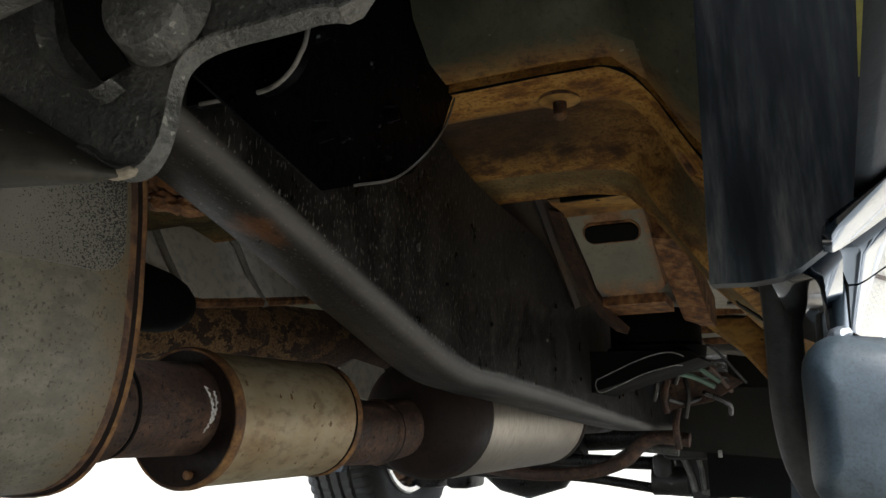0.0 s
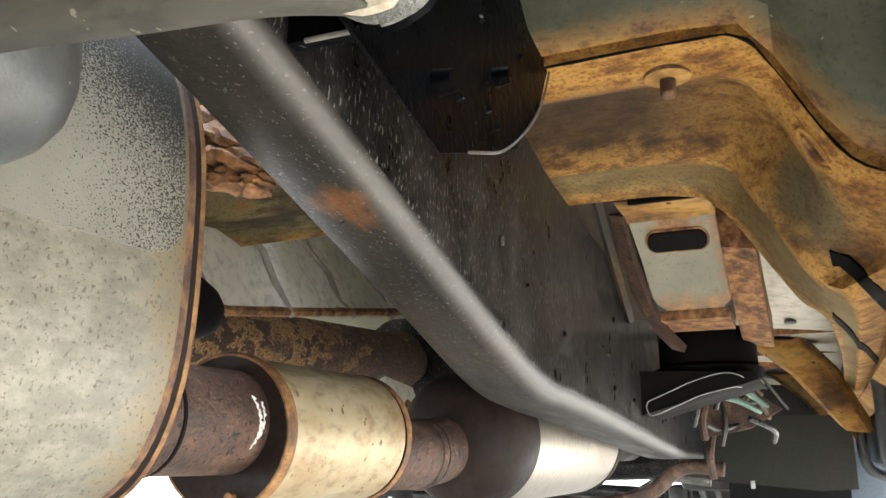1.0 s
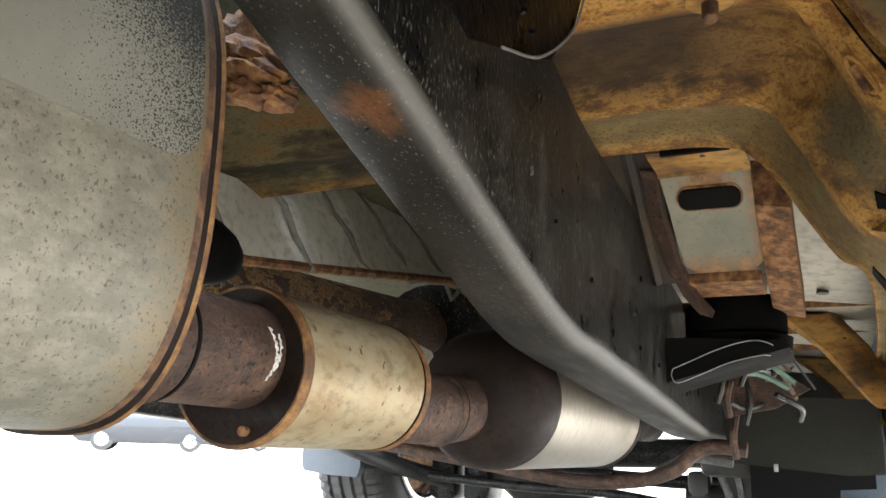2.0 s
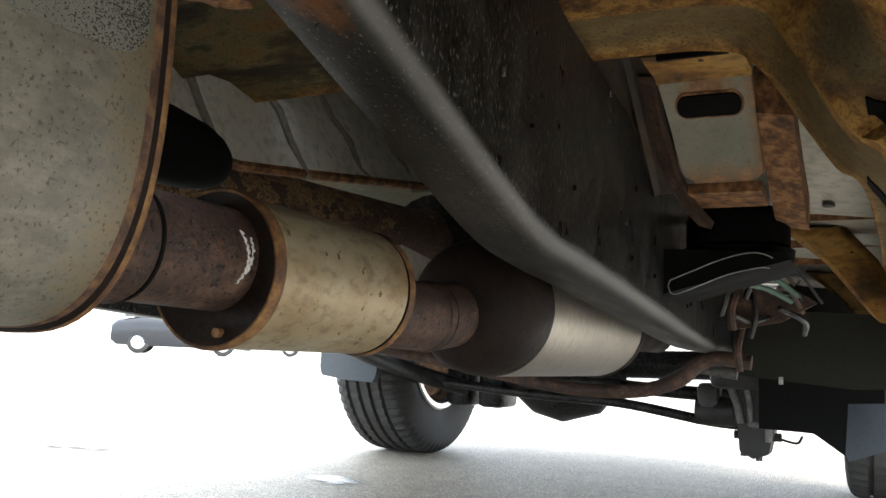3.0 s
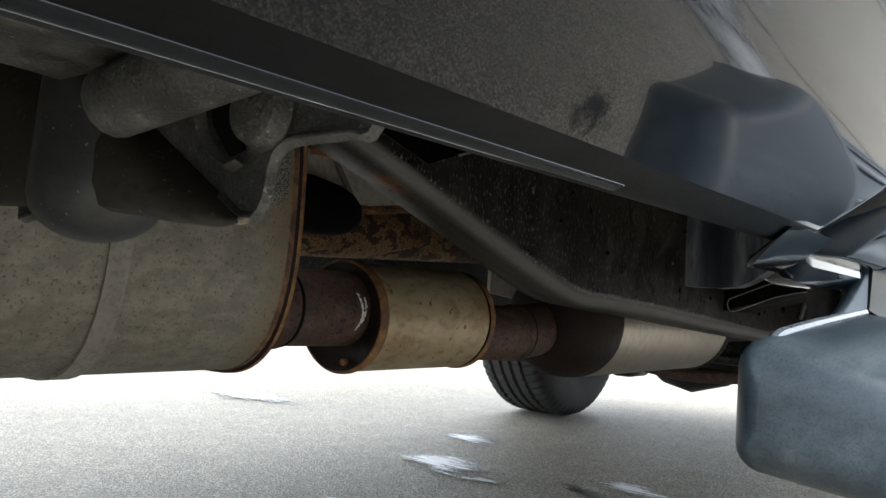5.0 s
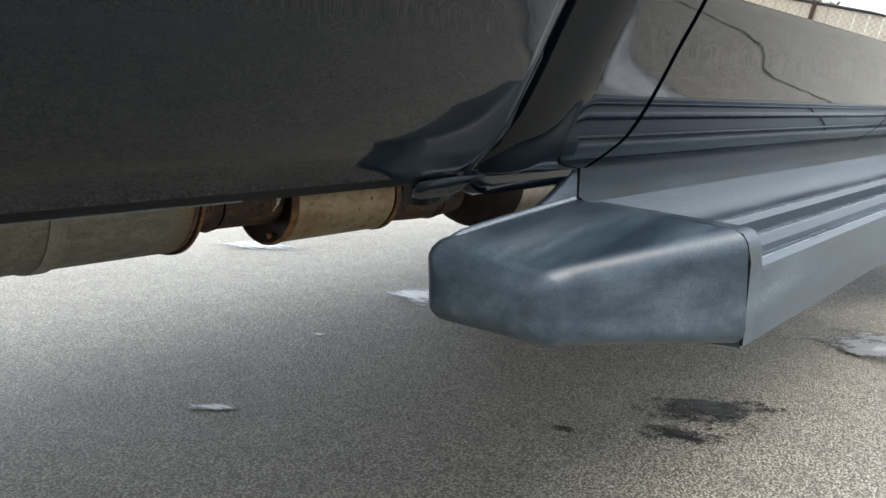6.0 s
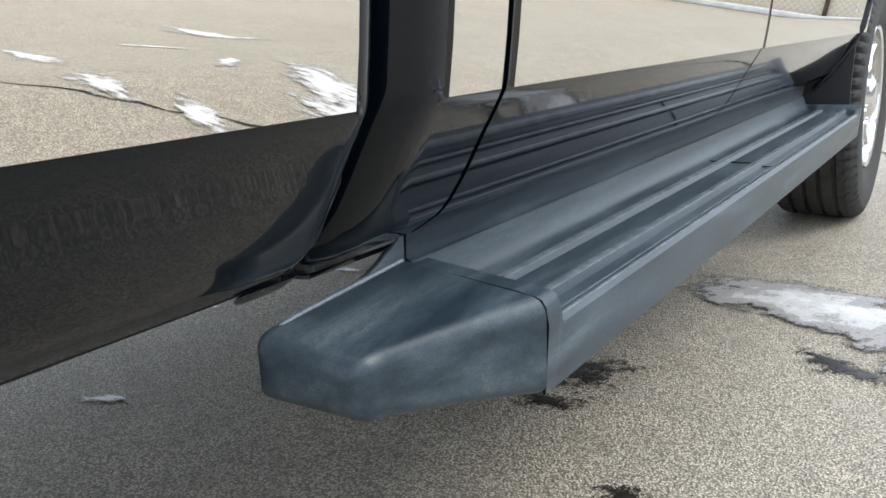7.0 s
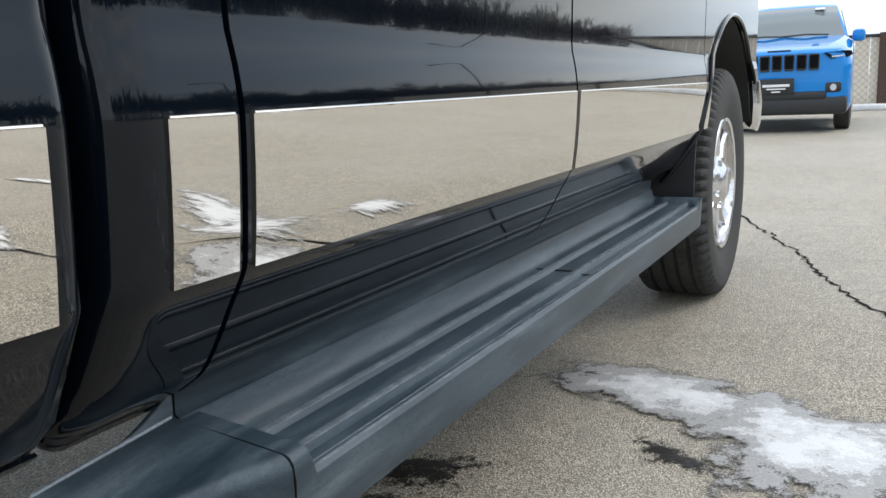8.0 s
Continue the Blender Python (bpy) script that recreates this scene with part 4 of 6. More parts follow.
lathe_y(muffler_bm, [(1.0345, 1.018), (1.036, 1.0225), (1.038, 1.0225), (1.0395, 1.014), (1.039, 0.98), (1.038, 0.90), (1.043, 0.6), (1.043, 0.02)], MX, MZ, 64, 1, 0.111, 0.160, 0.72)
muffler = part("muffler", muffler_bm, [ALUMINISED, SEAM_RUST, SEAM_GROOVE, SOOT], truck, "oval aluminised muffler with rusted end seam")
bm = bmesh.new()
lathe_y(bm, [(0.856, 1.0), (0.856, 1.018), (0.874, 1.018), (0.874, 1.0)], MX, MZ, 64, 0, 0.111, 0.160, 0.72)
part("muffler_strap", bm, SHIELD_LINE, muffler, "pale painted band round the muffler")
bm = bmesh.new()  # lapped outer sheet with a rounded corner
rings = []
for k in range(24):
    up = 0.022 * k / 7 if k < 8 else 0.022 + 0.138 * (k - 7) / 16
    y1 = 1.0195 - (0.022 - math.sqrt(max(0.0, 0.022 ** 2 - (0.022 - up) ** 2)) if up < 0.022 else 0.0)
    h = up - 0.011
    ring = []
    for grow, y in ((0.0030, 0.45), (0.0030, y1 - 0.001), (0.0022, y1), (-0.001, y1), (-0.001, 0.45)):
        q = math.copysign(min(1.0, abs(h) / 0.160) ** (1 / 0.72), h)
        c = math.cos(math.asin(q)) ** 0.72
        ring.append((MX + (0.111 + grow) * c, y, MZ + h * (0.160 + grow) / 0.160))
    rings.append(ring)
loft(bm, rings)
part("lapped_sheet", bm, make_pepper(), muffler, "black-speckled outer sheet")

EX = -0.674
bm = bmesh.new()
lathe_y(bm, [(1.03, 0.034), (1.03, 0.041), (1.088, 0.041), (1.092, 0.0435), (1.096, 0.041), (1.10, 0.0405), (1.20, 0.0415), (1.205, 0.02)], EX, 0.452, 40)
pipe_a = part("exhaust_pipe", bm, RUST_PIPE, truck, "dark rusted exhaust pipe with a lapped joint")
bm = bmesh.new()
lathe_y(bm, [(1.0965, 0.0405), (1.0972, 0.0420), (1.0998, 0.0420), (1.1005, 0.0405)], EX, 0.452, 40)
part("lap_groove", bm, BLACK, pipe_a)
bm = bmesh.new()
lathe_y(bm, [(1.196, 0.012), (1.194, 0.050), (1.190, 0.0605)], EX, 0.444, 56, 1)
lathe_y(bm, [(1.190, 0.0605), (1.1895, 0.0625), (1.192, 0.0640), (1.197, 0.0642), (1.202, 0.0630)], EX, 0.444, 56, 2)
lathe_y(bm, [(1.200, 0.0625), (1.212, 0.0615), (1.392, 0.0615)], EX, 0.4435, 56, 0)
lathe_y(bm, [(1.396, 0.0615), (1.399, 0.0630), (1.404, 0.0630), (1.407, 0.060)], EX, 0.443, 56, 2)
lathe_y(bm, [(1.407, 0.060), (1.404, 0.045), (1.406, 0.012)], EX, 0.443, 56, 1)
resonator = part("resonator_can", bm, [CAN_STEEL, SOOT, SEAM_RUST], truck, "heat-tinted tan steel exhaust can with rusty rims")
bm = bmesh.new()
tube(bm, [(EX + 0.010, 1.188, 0.394), (EX + 0.010, 1.198, 0.394)], [0.004, 0.004], 10)
part("can_plug", bm, RUST_EDGE, resonator)
bm = bmesh.new()  # white residue along the weld
rnd = random.Random(3)
for strand in (0, 1):
    crust, radii = [], []
    for k in range(30):
        a = -0.55 + 0.035 * k + 0.2 * strand
        wave = 0.0008 * math.sin(1.9 * k + 2 * strand) + 0.005 * math.sin(0.12 * k) + 0.0045 * strand
        crust.append((EX + 0.0415 * math.cos(a), 1.178 + wave, 0.452 + 0.0415 * math.sin(a)))
        radii.append(rnd.uniform(0.0003, 0.0017) if 0 < k < 29 else 0.0002)
    tube(bm, crust[:30 - 9 * strand], radii[:30 - 9 * strand], 6)
part("weld_residue", bm, CHALKY, pipe_a, "white crust along the weld")
bm = bmesh.new()
path = smooth_path([(EX, 1.40, 0.430), (EX + 0.008, 1.47, 0.427), (EX + 0.012, 1.53, 0.427), (EX + 0.016, 1.58, 0.433), (EX + 0.018, 1.64, 0.445)], 5)
tube(bm, path, [0.038] * (len(path) - 4) + [0.0385, 0.040, 0.042, 0.045], 30)
lathe_y(bm, [(1.514, 0.038), (1.518, 0.0405), (1.522, 0.0405), (1.524, 0.038)], EX + 0.012, 0.427, 30)
pipe_b = part("exhaust_pipe", bm, RUST_PIPE, truck, "dark rusted exhaust pipe with a lapped joint")
bm = bmesh.new()
lathe_y(bm, [(1.5235, 0.0375), (1.524, 0.0398), (1.5265, 0.0398), (1.527, 0.0375)], EX + 0.012, 0.427, 30)
part("lap_groove", bm, BLACK, pipe_b)
DX, DZ = -0.648, 0.447
bm = bmesh.new()
lathe_y(bm, [(1.572, 0.010), (1.573, 0.030), (1.577, 0.046), (1.586, 0.062), (1.600, 0.0745), (1.620, 0.0825), (1.645, 0.0860), (1.668, 0.0865)], DX, DZ, 60, 1)
lathe_y(bm, [(1.668, 0.0855), (1.69, 0.0865), (2.11, 0.0865)], DX, DZ, 60, 0)
lathe_y(bm, [(2.110, 0.0870), (2.116, 0.0895), (2.124, 0.0885), (2.15, 0.078), (2.19, 0.050), (2.24, 0.038), (2.60, 0.036), (2.60, 0.01)], DX, DZ, 60, 1)
part("catalytic_converter", bm, [CAT_STEEL, SOOT], truck, "brushed steel converter shell with a dark rusty cone")
bm = bmesh.new()
plate(bm, [(1.66, 0.483), (1.80, 0.468), (1.812, 0.50), (1.79, 0.525), (1.70, 0.535), (1.66, 0.52)], (-0.806, -0.800), "x")
shield = part("heat_shield_bracket", bm, PRIMER, truck, "pale grey bracket plate with one bolt hole")
bm = bmesh.new()
tube(bm, [(-0.7995, 1.772, 0.497), (-0.798, 1.772, 0.497)], 0.009, 12)
part("bolt_hole", bm, RUST_EDGE, shield)

# ---- driveline ----
bm = bmesh.new()
tube(bm, [(-1.0, -0.1, 0.52), (-0.985, 0.9, 0.556), (-0.975, 1.45, 0.573), (-0.962, 2.02, 0.597)], 0.050, 28)
tube(bm, [(-0.962, 2.02, 0.597), (-0.961, 2.05, 0.598), (-0.960, 2.07, 0.598), (-0.959, 2.12, 0.60)], [0.050, 0.058, 0.040, 0.040], 28)
part("driveshaft", bm, RUST_SHAFT, truck, "heavily rusted flaking driveshaft")
bm = bmesh.new()
tube(bm, smooth_path([(-0.96, 2.10, 0.60), (-0.96, 2.3, 0.60), (-0.98, 2.5, 0.58), (-1.0, 2.9, 0.56), (-1.0, 3.3, 0.58)]), 0.11, 24, flat=0.85)
add_box(bm, (-1.25, 2.35, 0.42), (-0.75, 3.1, 0.68), 0.06)
part("gearbox", bm, FRAME_BLACK, truck, "black gearbox and transfer case")
bm = bmesh.new()
tube(bm, smooth_path([(-1.40, 2.33, 0.415), (-1.206, 2.36, 0.391), (-1.045, 2.37, 0.369), (-0.909, 2.37, 0.348), (-0.782, 2.37, 0.330), (-0.705, 2.37, 0.327), (-0.619, 2.37, 0.334), (-0.553, 2.37, 0.356), (-0.516, 2.37, 0.388), (-0.479, 2.37, 0.402), (-0.418, 2.37, 0.396)], 5), 0.018, 14, flat=0.8)
part("transmission_crossmember", bm, RUST_PIPE, truck, "rusty bent crossmember under the gearbox")
bm = bmesh.new()
tube(bm, smooth_path([(-0.70, 2.40, 0.325), (-0.62, 2.42, 0.338), (-0.565, 2.42, 0.366), (-0.53, 2.42, 0.380), (-0.45, 2.42, 0.372)], 5), 0.010, 10)
part("crossmember_flange", bm, HANGER, truck)
bm = bmesh.new()
tube(bm, [(-1.75, AXLE_F, 0.40), (-1.45, AXLE_F, 0.37), (-0.30, AXLE_F, 0.40)], 0.05, 18)
tube(bm, [(-1.42, 3.62, 0.33), (-1.30, 3.62, 0.31), (-1.21, 3.62, 0.31), (-1.10, 3.62, 0.32), (-1.0, 3.62, 0.36)], [0.05, 0.12, 0.145, 0.12, 0.05], 22)
for x in (-1.47, -1.60):
    add_box(bm, (x - 0.05, 3.55, 0.20), (x + 0.05, 3.72, 0.38), 0.02)
part("front_axle", bm, FRAME_BLACK, truck, "black front axle with differential housing")
bm = bmesh.new()
tube(bm, smooth_path([(-1.55, 3.5, 0.27), (-1.65, 3.3, 0.32), (-1.6, 2.9, 0.38), (-1.52, 2.6, 0.42)]), 0.03, 12)
tube(bm, smooth_path([(-1.75, 3.42, 0.30), (-1.27, 3.40, 0.268), (-0.95, 3.40, 0.258), (-0.66, 3.40, 0.220), (-0.50, 3.42, 0.215)]), 0.016, 12)
tube(bm, smooth_path([(-1.45, 3.5, 0.33), (-1.1, 3.48, 0.315), (-0.7, 3.46, 0.30), (-0.30, 3.46, 0.30)]), 0.022, 12)
part("steering_linkage", bm, FRAME_BLACK, truck)
bm = bmesh.new()  # drop bracket with bolted arm at the rail's front
add_box(bm, (-0.66, 3.16, 0.235), (-0.60, 3.24, 0.34), 0.015)
tube(bm, [(-0.665, 3.2, 0.262), (-0.56, 3.2, 0.262)], 0.042, 18)
loft(bm, [[(-0.58, y, 0.34), (-0.50, y, 0.37), (-0.46, y, 0.34), (-0.455, y, 0.22), (-0.47, y, 0.155), (-0.51, y, 0.14), (-0.545, y, 0.16), (-0.55, y, 0.23)] for y in (3.17, 3.27)])
tube(bm, [(-0.565, 3.22, 0.20), (-0.44, 3.22, 0.20)], 0.012, 8)
tube(bm, smooth_path([(-0.44, 3.22, 0.195), (-0.40, 3.2, 0.19), (-0.385, 3.18, 0.21)]), 0.004, 6)
add_box(bm, (-0.60, 3.0, 0.33), (-0.44, 3.35, 0.45), 0.02)
drop = part("radius_arm_bracket", bm, GRIMY, truck, "grimy cast drop bracket with bolts")
# ribs in paler iron: the casting's highlights are put into their colour
for xa, za, xb, zb, r in ((-0.575, 0.345, -0.540, 0.235, 0.010), (-0.535, 0.365, -0.515, 0.24, 0.008), (-0.480, 0.36, -0.468, 0.19, 0.010), (-0.520, 0.235, -0.470, 0.23, 0.009)):
    bm = bmesh.new()
    tube(bm, smooth_path([(xa, 3.168, za), ((xa + xb) / 2 + 0.006, 3.160, (za + zb) / 2), (xb, 3.166, zb)], 4), r, 8)
    part("casting_rib_highlight", bm, HANGER, drop)
for x, z in ((-0.535, 0.160), (-0.495, 0.150)):
    bm = bmesh.new()
    tube(bm, [(x, 3.18, z + 0.01), (x, 3.18, z - 0.014)], 0.009, 8)
    part("bracket_bolt", bm, GRIMY, drop)

# ---- cab underside ----
# a pressed channel that crosses under the cab and turns forward into the sill
SEAM = [(-1.85, 1.165, 0.692), (-0.9, 1.165, 0.692), (-0.45, 1.165, 0.692), (-0.30, 1.165, 0.692), (-0.262, 1.175, 0.692), (-0.243, 1.215, 0.683), (-0.202, 1.232, 0.618), (-0.150, 1.245, 0.588), (-0.140, 1.40, 0.543), (-0.138, 2.2, 0.512), (-0.138, 3.2, 0.512)]
RIDGE = [(-1.85, 1.362, 0.684), (-0.9, 1.362, 0.684), (-0.45, 1.362, 0.684), (-0.335, 1.362, 0.680), (-0.288, 1.362, 0.668), (-0.268, 1.355, 0.634), (-0.247, 1.355, 0.592), (-0.226, 1.365, 0.561), (-0.200, 1.42, 0.539), (-0.185, 2.2, 0.523), (-0.185, 3.2, 0.523)]
FOOT = [(-1.85, 1.49, 0.690), (-0.9, 1.49, 0.690), (-0.45, 1.49, 0.690), (-0.34, 1.49, 0.684), (-0.31, 1.485, 0.666), (-0.292, 1.495, 0.645), (-0.268, 1.53, 0.608), (-0.245, 1.54, 0.574), (-0.218, 1.56, 0.546), (-0.198, 2.2, 0.535), (-0.198, 3.2, 0.535)]
# across the channel: share from seam to ridge (then 1 to 2 from ridge to foot), and how far the sheet is pressed in
PRESSING = [(0.0, 0.0), (0.10, -0.001), (0.24, -0.003), (0.33, 0.003), (0.45, 0.020), (0.58, 0.026), (0.72, 0.020), (0.85, 0.006), (0.95, -0.004), (1.0, -0.006), (1.06, -0.003), (1.3, 0.010), (1.6, 0.011), (1.86, 0.001), (1.95, -0.004), (2.0, 0.002)]


def channel_point(k, s, v):
    """The point at share s across station k of the channel, v off its surface (inwards is plus)."""
    a, b, c = RAILS[0][k], RAILS[1][k], RAILS[2][k]
    p = a + (b - a) * s if s <= 1 else b + (c - b) * (s - 1)
    along = (RAILS[1][min(k + 1, len(RAILS[1]) - 1)] - RAILS[1][max(k - 1, 0)]).normalized()
    n = along.cross(c - a).normalized()
    n = n if n.dot(Vector((0.5, 0.3, 0.8))) > 0 else -n
    return p + n * v * (1.0 if k <= 28 else max(0.2, 1.0 - (k - 28) * 0.09))


RAILS = [smooth_path(r, 6) for r in (SEAM, RIDGE, FOOT)]


def channel():
    """The pressed sheet, with a hidden back above it."""
    rings = []
    for k in range(len(RAILS[0])):
        ring = [channel_point(k, s, v) for s, v in PRESSING]
        rings.append(ring + [ring[-1] + Vector((0.004, 0.004, 0.03)), (ring[-1] + ring[0]) / 2 + Vector((0.006, 0.006, 0.045)), ring[0] + Vector((0.002, 0.004, 0.02))])
    bm = bmesh.new()
    share = bm.verts.layers.float.new("share")
    rows = loft(bm, rings)
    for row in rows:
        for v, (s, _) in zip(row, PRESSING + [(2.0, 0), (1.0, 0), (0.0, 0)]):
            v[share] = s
    return bm


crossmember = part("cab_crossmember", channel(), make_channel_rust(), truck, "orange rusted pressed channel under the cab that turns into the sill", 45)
for x, y, z, w in ((-0.368, 1.4915, 0.6835, 0.034), (-0.488, 1.502, 0.686, 0.009), (-0.56, 1.46, 0.686, 0.010)):
    bm = bmesh.new()
    add_box(bm, (x - w, y - 0.003, z - 0.003), (x + w, y + 0.003, z + 0.004), 0.001)
    part("drain_slot", bm, BLACK, crossmember)
bm = bmesh.new()
tube(bm, [(-0.314, 1.208, 0.700), (-0.314, 1.208, 0.686)], [0.0195, 0.0165], 24)
tube(bm, [(-0.314, 1.208, 0.6860), (-0.314, 1.208, 0.6845)], [0.0165, 0.0135], 24, mat=1)
tube(bm, [(-0.314, 1.208, 0.688), (-0.314, 1.2075, 0.6735), (-0.314, 1.207, 0.672)], [0.0058, 0.0055, 0.0045], 12)
part("body_bolt", bm, [SEAM_GROOVE, RUST], crossmember, "rusty bolt with a wide washer")
bm = bmesh.new()
wobble = random.Random(2)
seam = [channel_point(k, 0.006, -0.0005) for k in range(10, 44)]
tube(bm, seam, [wobble.uniform(0.0005, 0.0017) for _ in seam], 6)
part("open_seam", bm, BLACK, crossmember, "dark open seam between rusty panels")


SLOTS = (([(-0.2191, 1.3325, 0.5784), (-0.1932, 1.3319, 0.5526), (-0.1743, 1.4058, 0.5463), (-0.1638, 1.4445, 0.5424)], [(-0.2175, 1.3445, 0.5689), (-0.2006, 1.3362, 0.5506), (-0.1829, 1.4106, 0.5444), (-0.1614, 1.5104, 0.5382)]),
         ([(-0.2187, 1.4696, 0.5507), (-0.2033, 1.5234, 0.5412), (-0.1859, 1.6125, 0.5335), (-0.1629, 1.7939, 0.5303)], [(-0.2187, 1.4902, 0.549), (-0.2033, 1.5618, 0.5407), (-0.1855, 1.6564, 0.5322), (-0.1617, 1.8548, 0.5284)]))
for upper, lower in SLOTS:
    off, rim = Vector((-0.3, -0.6, -0.7)) * 0.0025, []
    for p, q in zip(smooth_path(upper, 5), smooth_path(lower, 5)):
        p, q = (crossmember.closest_point_on_mesh(v)[1] + off for v in (p, q))
        rim.append([p, q, q - off * 1.3, p - off * 1.3])
    bm = bmesh.new()
    loft(bm, rim)
    part("sill_slot", bm, BLACK, crossmember, "long dark slot in the sill")
bm = bmesh.new()
tab_at = channel_point(34, 0.10, -0.001)
u = (RAILS[0][36] - RAILS[0][32]).normalized()
w = (RAILS[1][34] - RAILS[0][34]).normalized()
tube(bm, [tab_at + w * 0.010 + u * 0.017 * math.cos(0.4488 * k) + w * 0.008 * math.sin(0.4488 * k) for k in range(14)], 0.0022, 6)
part("welded_tab", bm, RUST, crossmember)
bm = bmesh.new()
tube(bm, [tab_at + w * 0.010 - u * 0.010, tab_at + w * 0.013 + u * 0.010], [0.0035, 0.0045], 8)
part("tab_stud", bm, RUST_EDGE, crossmember)
# rear wall of the cab, which reaches down to the seam and out to the flank
bm = bmesh.new()
rings = []
for x, y, z in ((-1.85, 1.160, 0.697), (-0.9, 1.160, 0.697), (-0.45, 1.160, 0.697), (-0.30, 1.160, 0.697), (-0.262, 1.168, 0.697), (-0.243, 1.205, 0.688), (-0.220, 1.218, 0.650), (-0.200, 1.224, 0.624), (-0.165, 1.232, 0.602), (-0.135, 1.232, 0.596)):
    f = max(0.0, (y - 1.16) / 0.06)
    rings.append([(x, y, z), (x, y - 0.004, z + 0.001), (x, y - 0.030 - 0.02 * f, z + 0.006 + 0.01 * f), (x, y - 0.056 - 0.03 * f, z + 0.03 + 0.03 * f), (x, y - 0.074 - 0.04 * f, z + 0.08 + 0.05 * f), (x, 1.08, 0.90), (x, 1.075, 1.24), (x, 1.10, 1.24), (x, 1.11, 0.92), (x, y + 0.004, z + 0.05)])
wall_share = bm.verts.layers.float.new("share")
for row in loft(bm, rings):
    for v, s in zip(row, (0.0, 0.12, 0.34, 0.62, 1.1, 2.0, 3.0, 3.0, 2.0, 0.5)):
        v[wall_share] = s
part("cab_rear_wall", bm, make_rear_wall(), truck, "olive-grey primed rear wall of the cab with rust at its foot", 45)
bm = bmesh.new()
sill = [(-0.165, 0.512), (-0.158, 0.494), (-0.148, 0.489), (-0.136, 0.490), (-0.128, 0.498), (-0.130, 0.56), (-0.165, 0.60)]
loft(bm, [[(-0.146 + k * (x + 0.146), y, 0.530 + k * (z - 0.530)) for x, z in sill] for y, k in ((0.956, 0.40), (0.957, 0.62), (0.960, 0.82), (0.966, 0.94), (0.975, 1.0), (1.1, 1.0), (1.2, 1.0), (1.28, 1.0))])
part("cab_corner_sill", bm, PAINT, truck, "glossy black rolled edge under the cab corner")
# inner rocker down to the door foot
bm = bmesh.new()
loft(bm, [[(-0.172, y, 0.522), (-0.150, y, 0.505), (-0.142, y, 0.503), (-0.140, y, 0.56), (-0.16, y, 0.58)] for y in (1.27, 1.4, 1.6, 2.2, 3.2)])
part("inner_rocker", bm, RUST, truck, "rusty inner rocker panel")
# pale floor between channel, rail and sill
bm = bmesh.new()
rings = []
for y, z in ((1.50, 0.735), (1.60, 0.70), (1.68, 0.655), (1.76, 0.630), (1.88, 0.606), (2.2, 0.606), (3.2, 0.606)):
    rings.append([(-0.60, y, z + 0.03), (-0.44, y, z + 0.02), (-0.36, y, z + 0.006), (-0.28, y, z), (-0.19, y, z - 0.01), (-0.19, y, z + 0.05), (-0.60, y, z + 0.08)])
loft(bm, rings)
floor_panel = part("cab_floor", bm, PRIMER, truck, "pale grey undersealed cab floor")
bm = bmesh.new()
tube(bm, [(-0.264, 1.878, 0.603), (-0.264, 1.878, 0.600)], 0.011, 16, flat=0.7)
part("floor_plug", bm, HANGER, floor_panel)
for y in (1.97, 2.25, 2.5):
    bm = bmesh.new()
    add_box(bm, (-0.58, y, 0.597), (-0.20, y + 0.004, 0.612))
    part("floor_joint", bm, RUST_EDGE, floor_panel)
bm = bmesh.new()
add_box(bm, (-1.86, 1.50, 0.79), (-0.55, 3.3, 0.81))
part("tunnel_floor", bm, OLIVE, truck)
# ribbed heat shield beside the driveshaft
bm = bmesh.new()
rings = []
for k in range(121):
    y = 1.30 + k * 0.01
    ph = ((y - 1.33) % 0.165) / 0.165
    rib = 0.006 * math.sin(math.pi * ph / 0.26) if ph < 0.26 else 0.0
    zl = 0.597 + 0.15 * max(0.0, y - 1.43)
    rings.append([(-0.955 - rib, y, 0.80), (-0.918 - rib, y, 0.745), (-0.900 - rib, y + 0.02, 0.700), (-0.874 - rib * 0.3, y + 0.02, zl), (-0.880 - rib * 0.3, y + 0.02, zl), (-0.906 - rib, y + 0.02, 0.700), (-0.924 - rib, y, 0.745), (-0.961 - rib, y, 0.80)])
loft(bm, rings)
shield_wall = part("ribbed_heat_shield", bm, SHIELD_PALE, truck, "pale ribbed heat shield beside the driveshaft", 25)
# grey tubes draw the shade along each pressed rib
for k in range(0, 7):
    bm = bmesh.new()
    y = 1.33 + 0.165 * k
    zl = 0.597 + 0.15 * max(0.0, y - 1.43)
    tube(bm, [(-0.953, y - 0.03, 0.795), (-0.918, y - 0.012, 0.745), (-0.905, y + 0.002, 0.715), (-0.8955, y + 0.036, 0.690), (-0.885, y + 0.050, 0.650), (-0.8735, y + 0.078, zl)], 0.0046, 8)
    part("shield_rib_shade", bm, SHIELD_LINE, shield_wall)
bm = bmesh.new()
tube(bm, [(-0.878, 1.32 + 0.12 * k, 0.595 + 0.15 * max(0.0, 0.12 * k - 0.13)) for k in range(11)], 0.007, 8)
part("shield_lip", bm, RUST_EDGE, shield_wall)
# mount box with an oblong hole
bm = bmesh.new()


def slant(x, s, d=0.0):
    return (x, 1.555 + 0.135 * s - 0.6 * d, 0.683 - 0.098 * s - 0.8 * d)


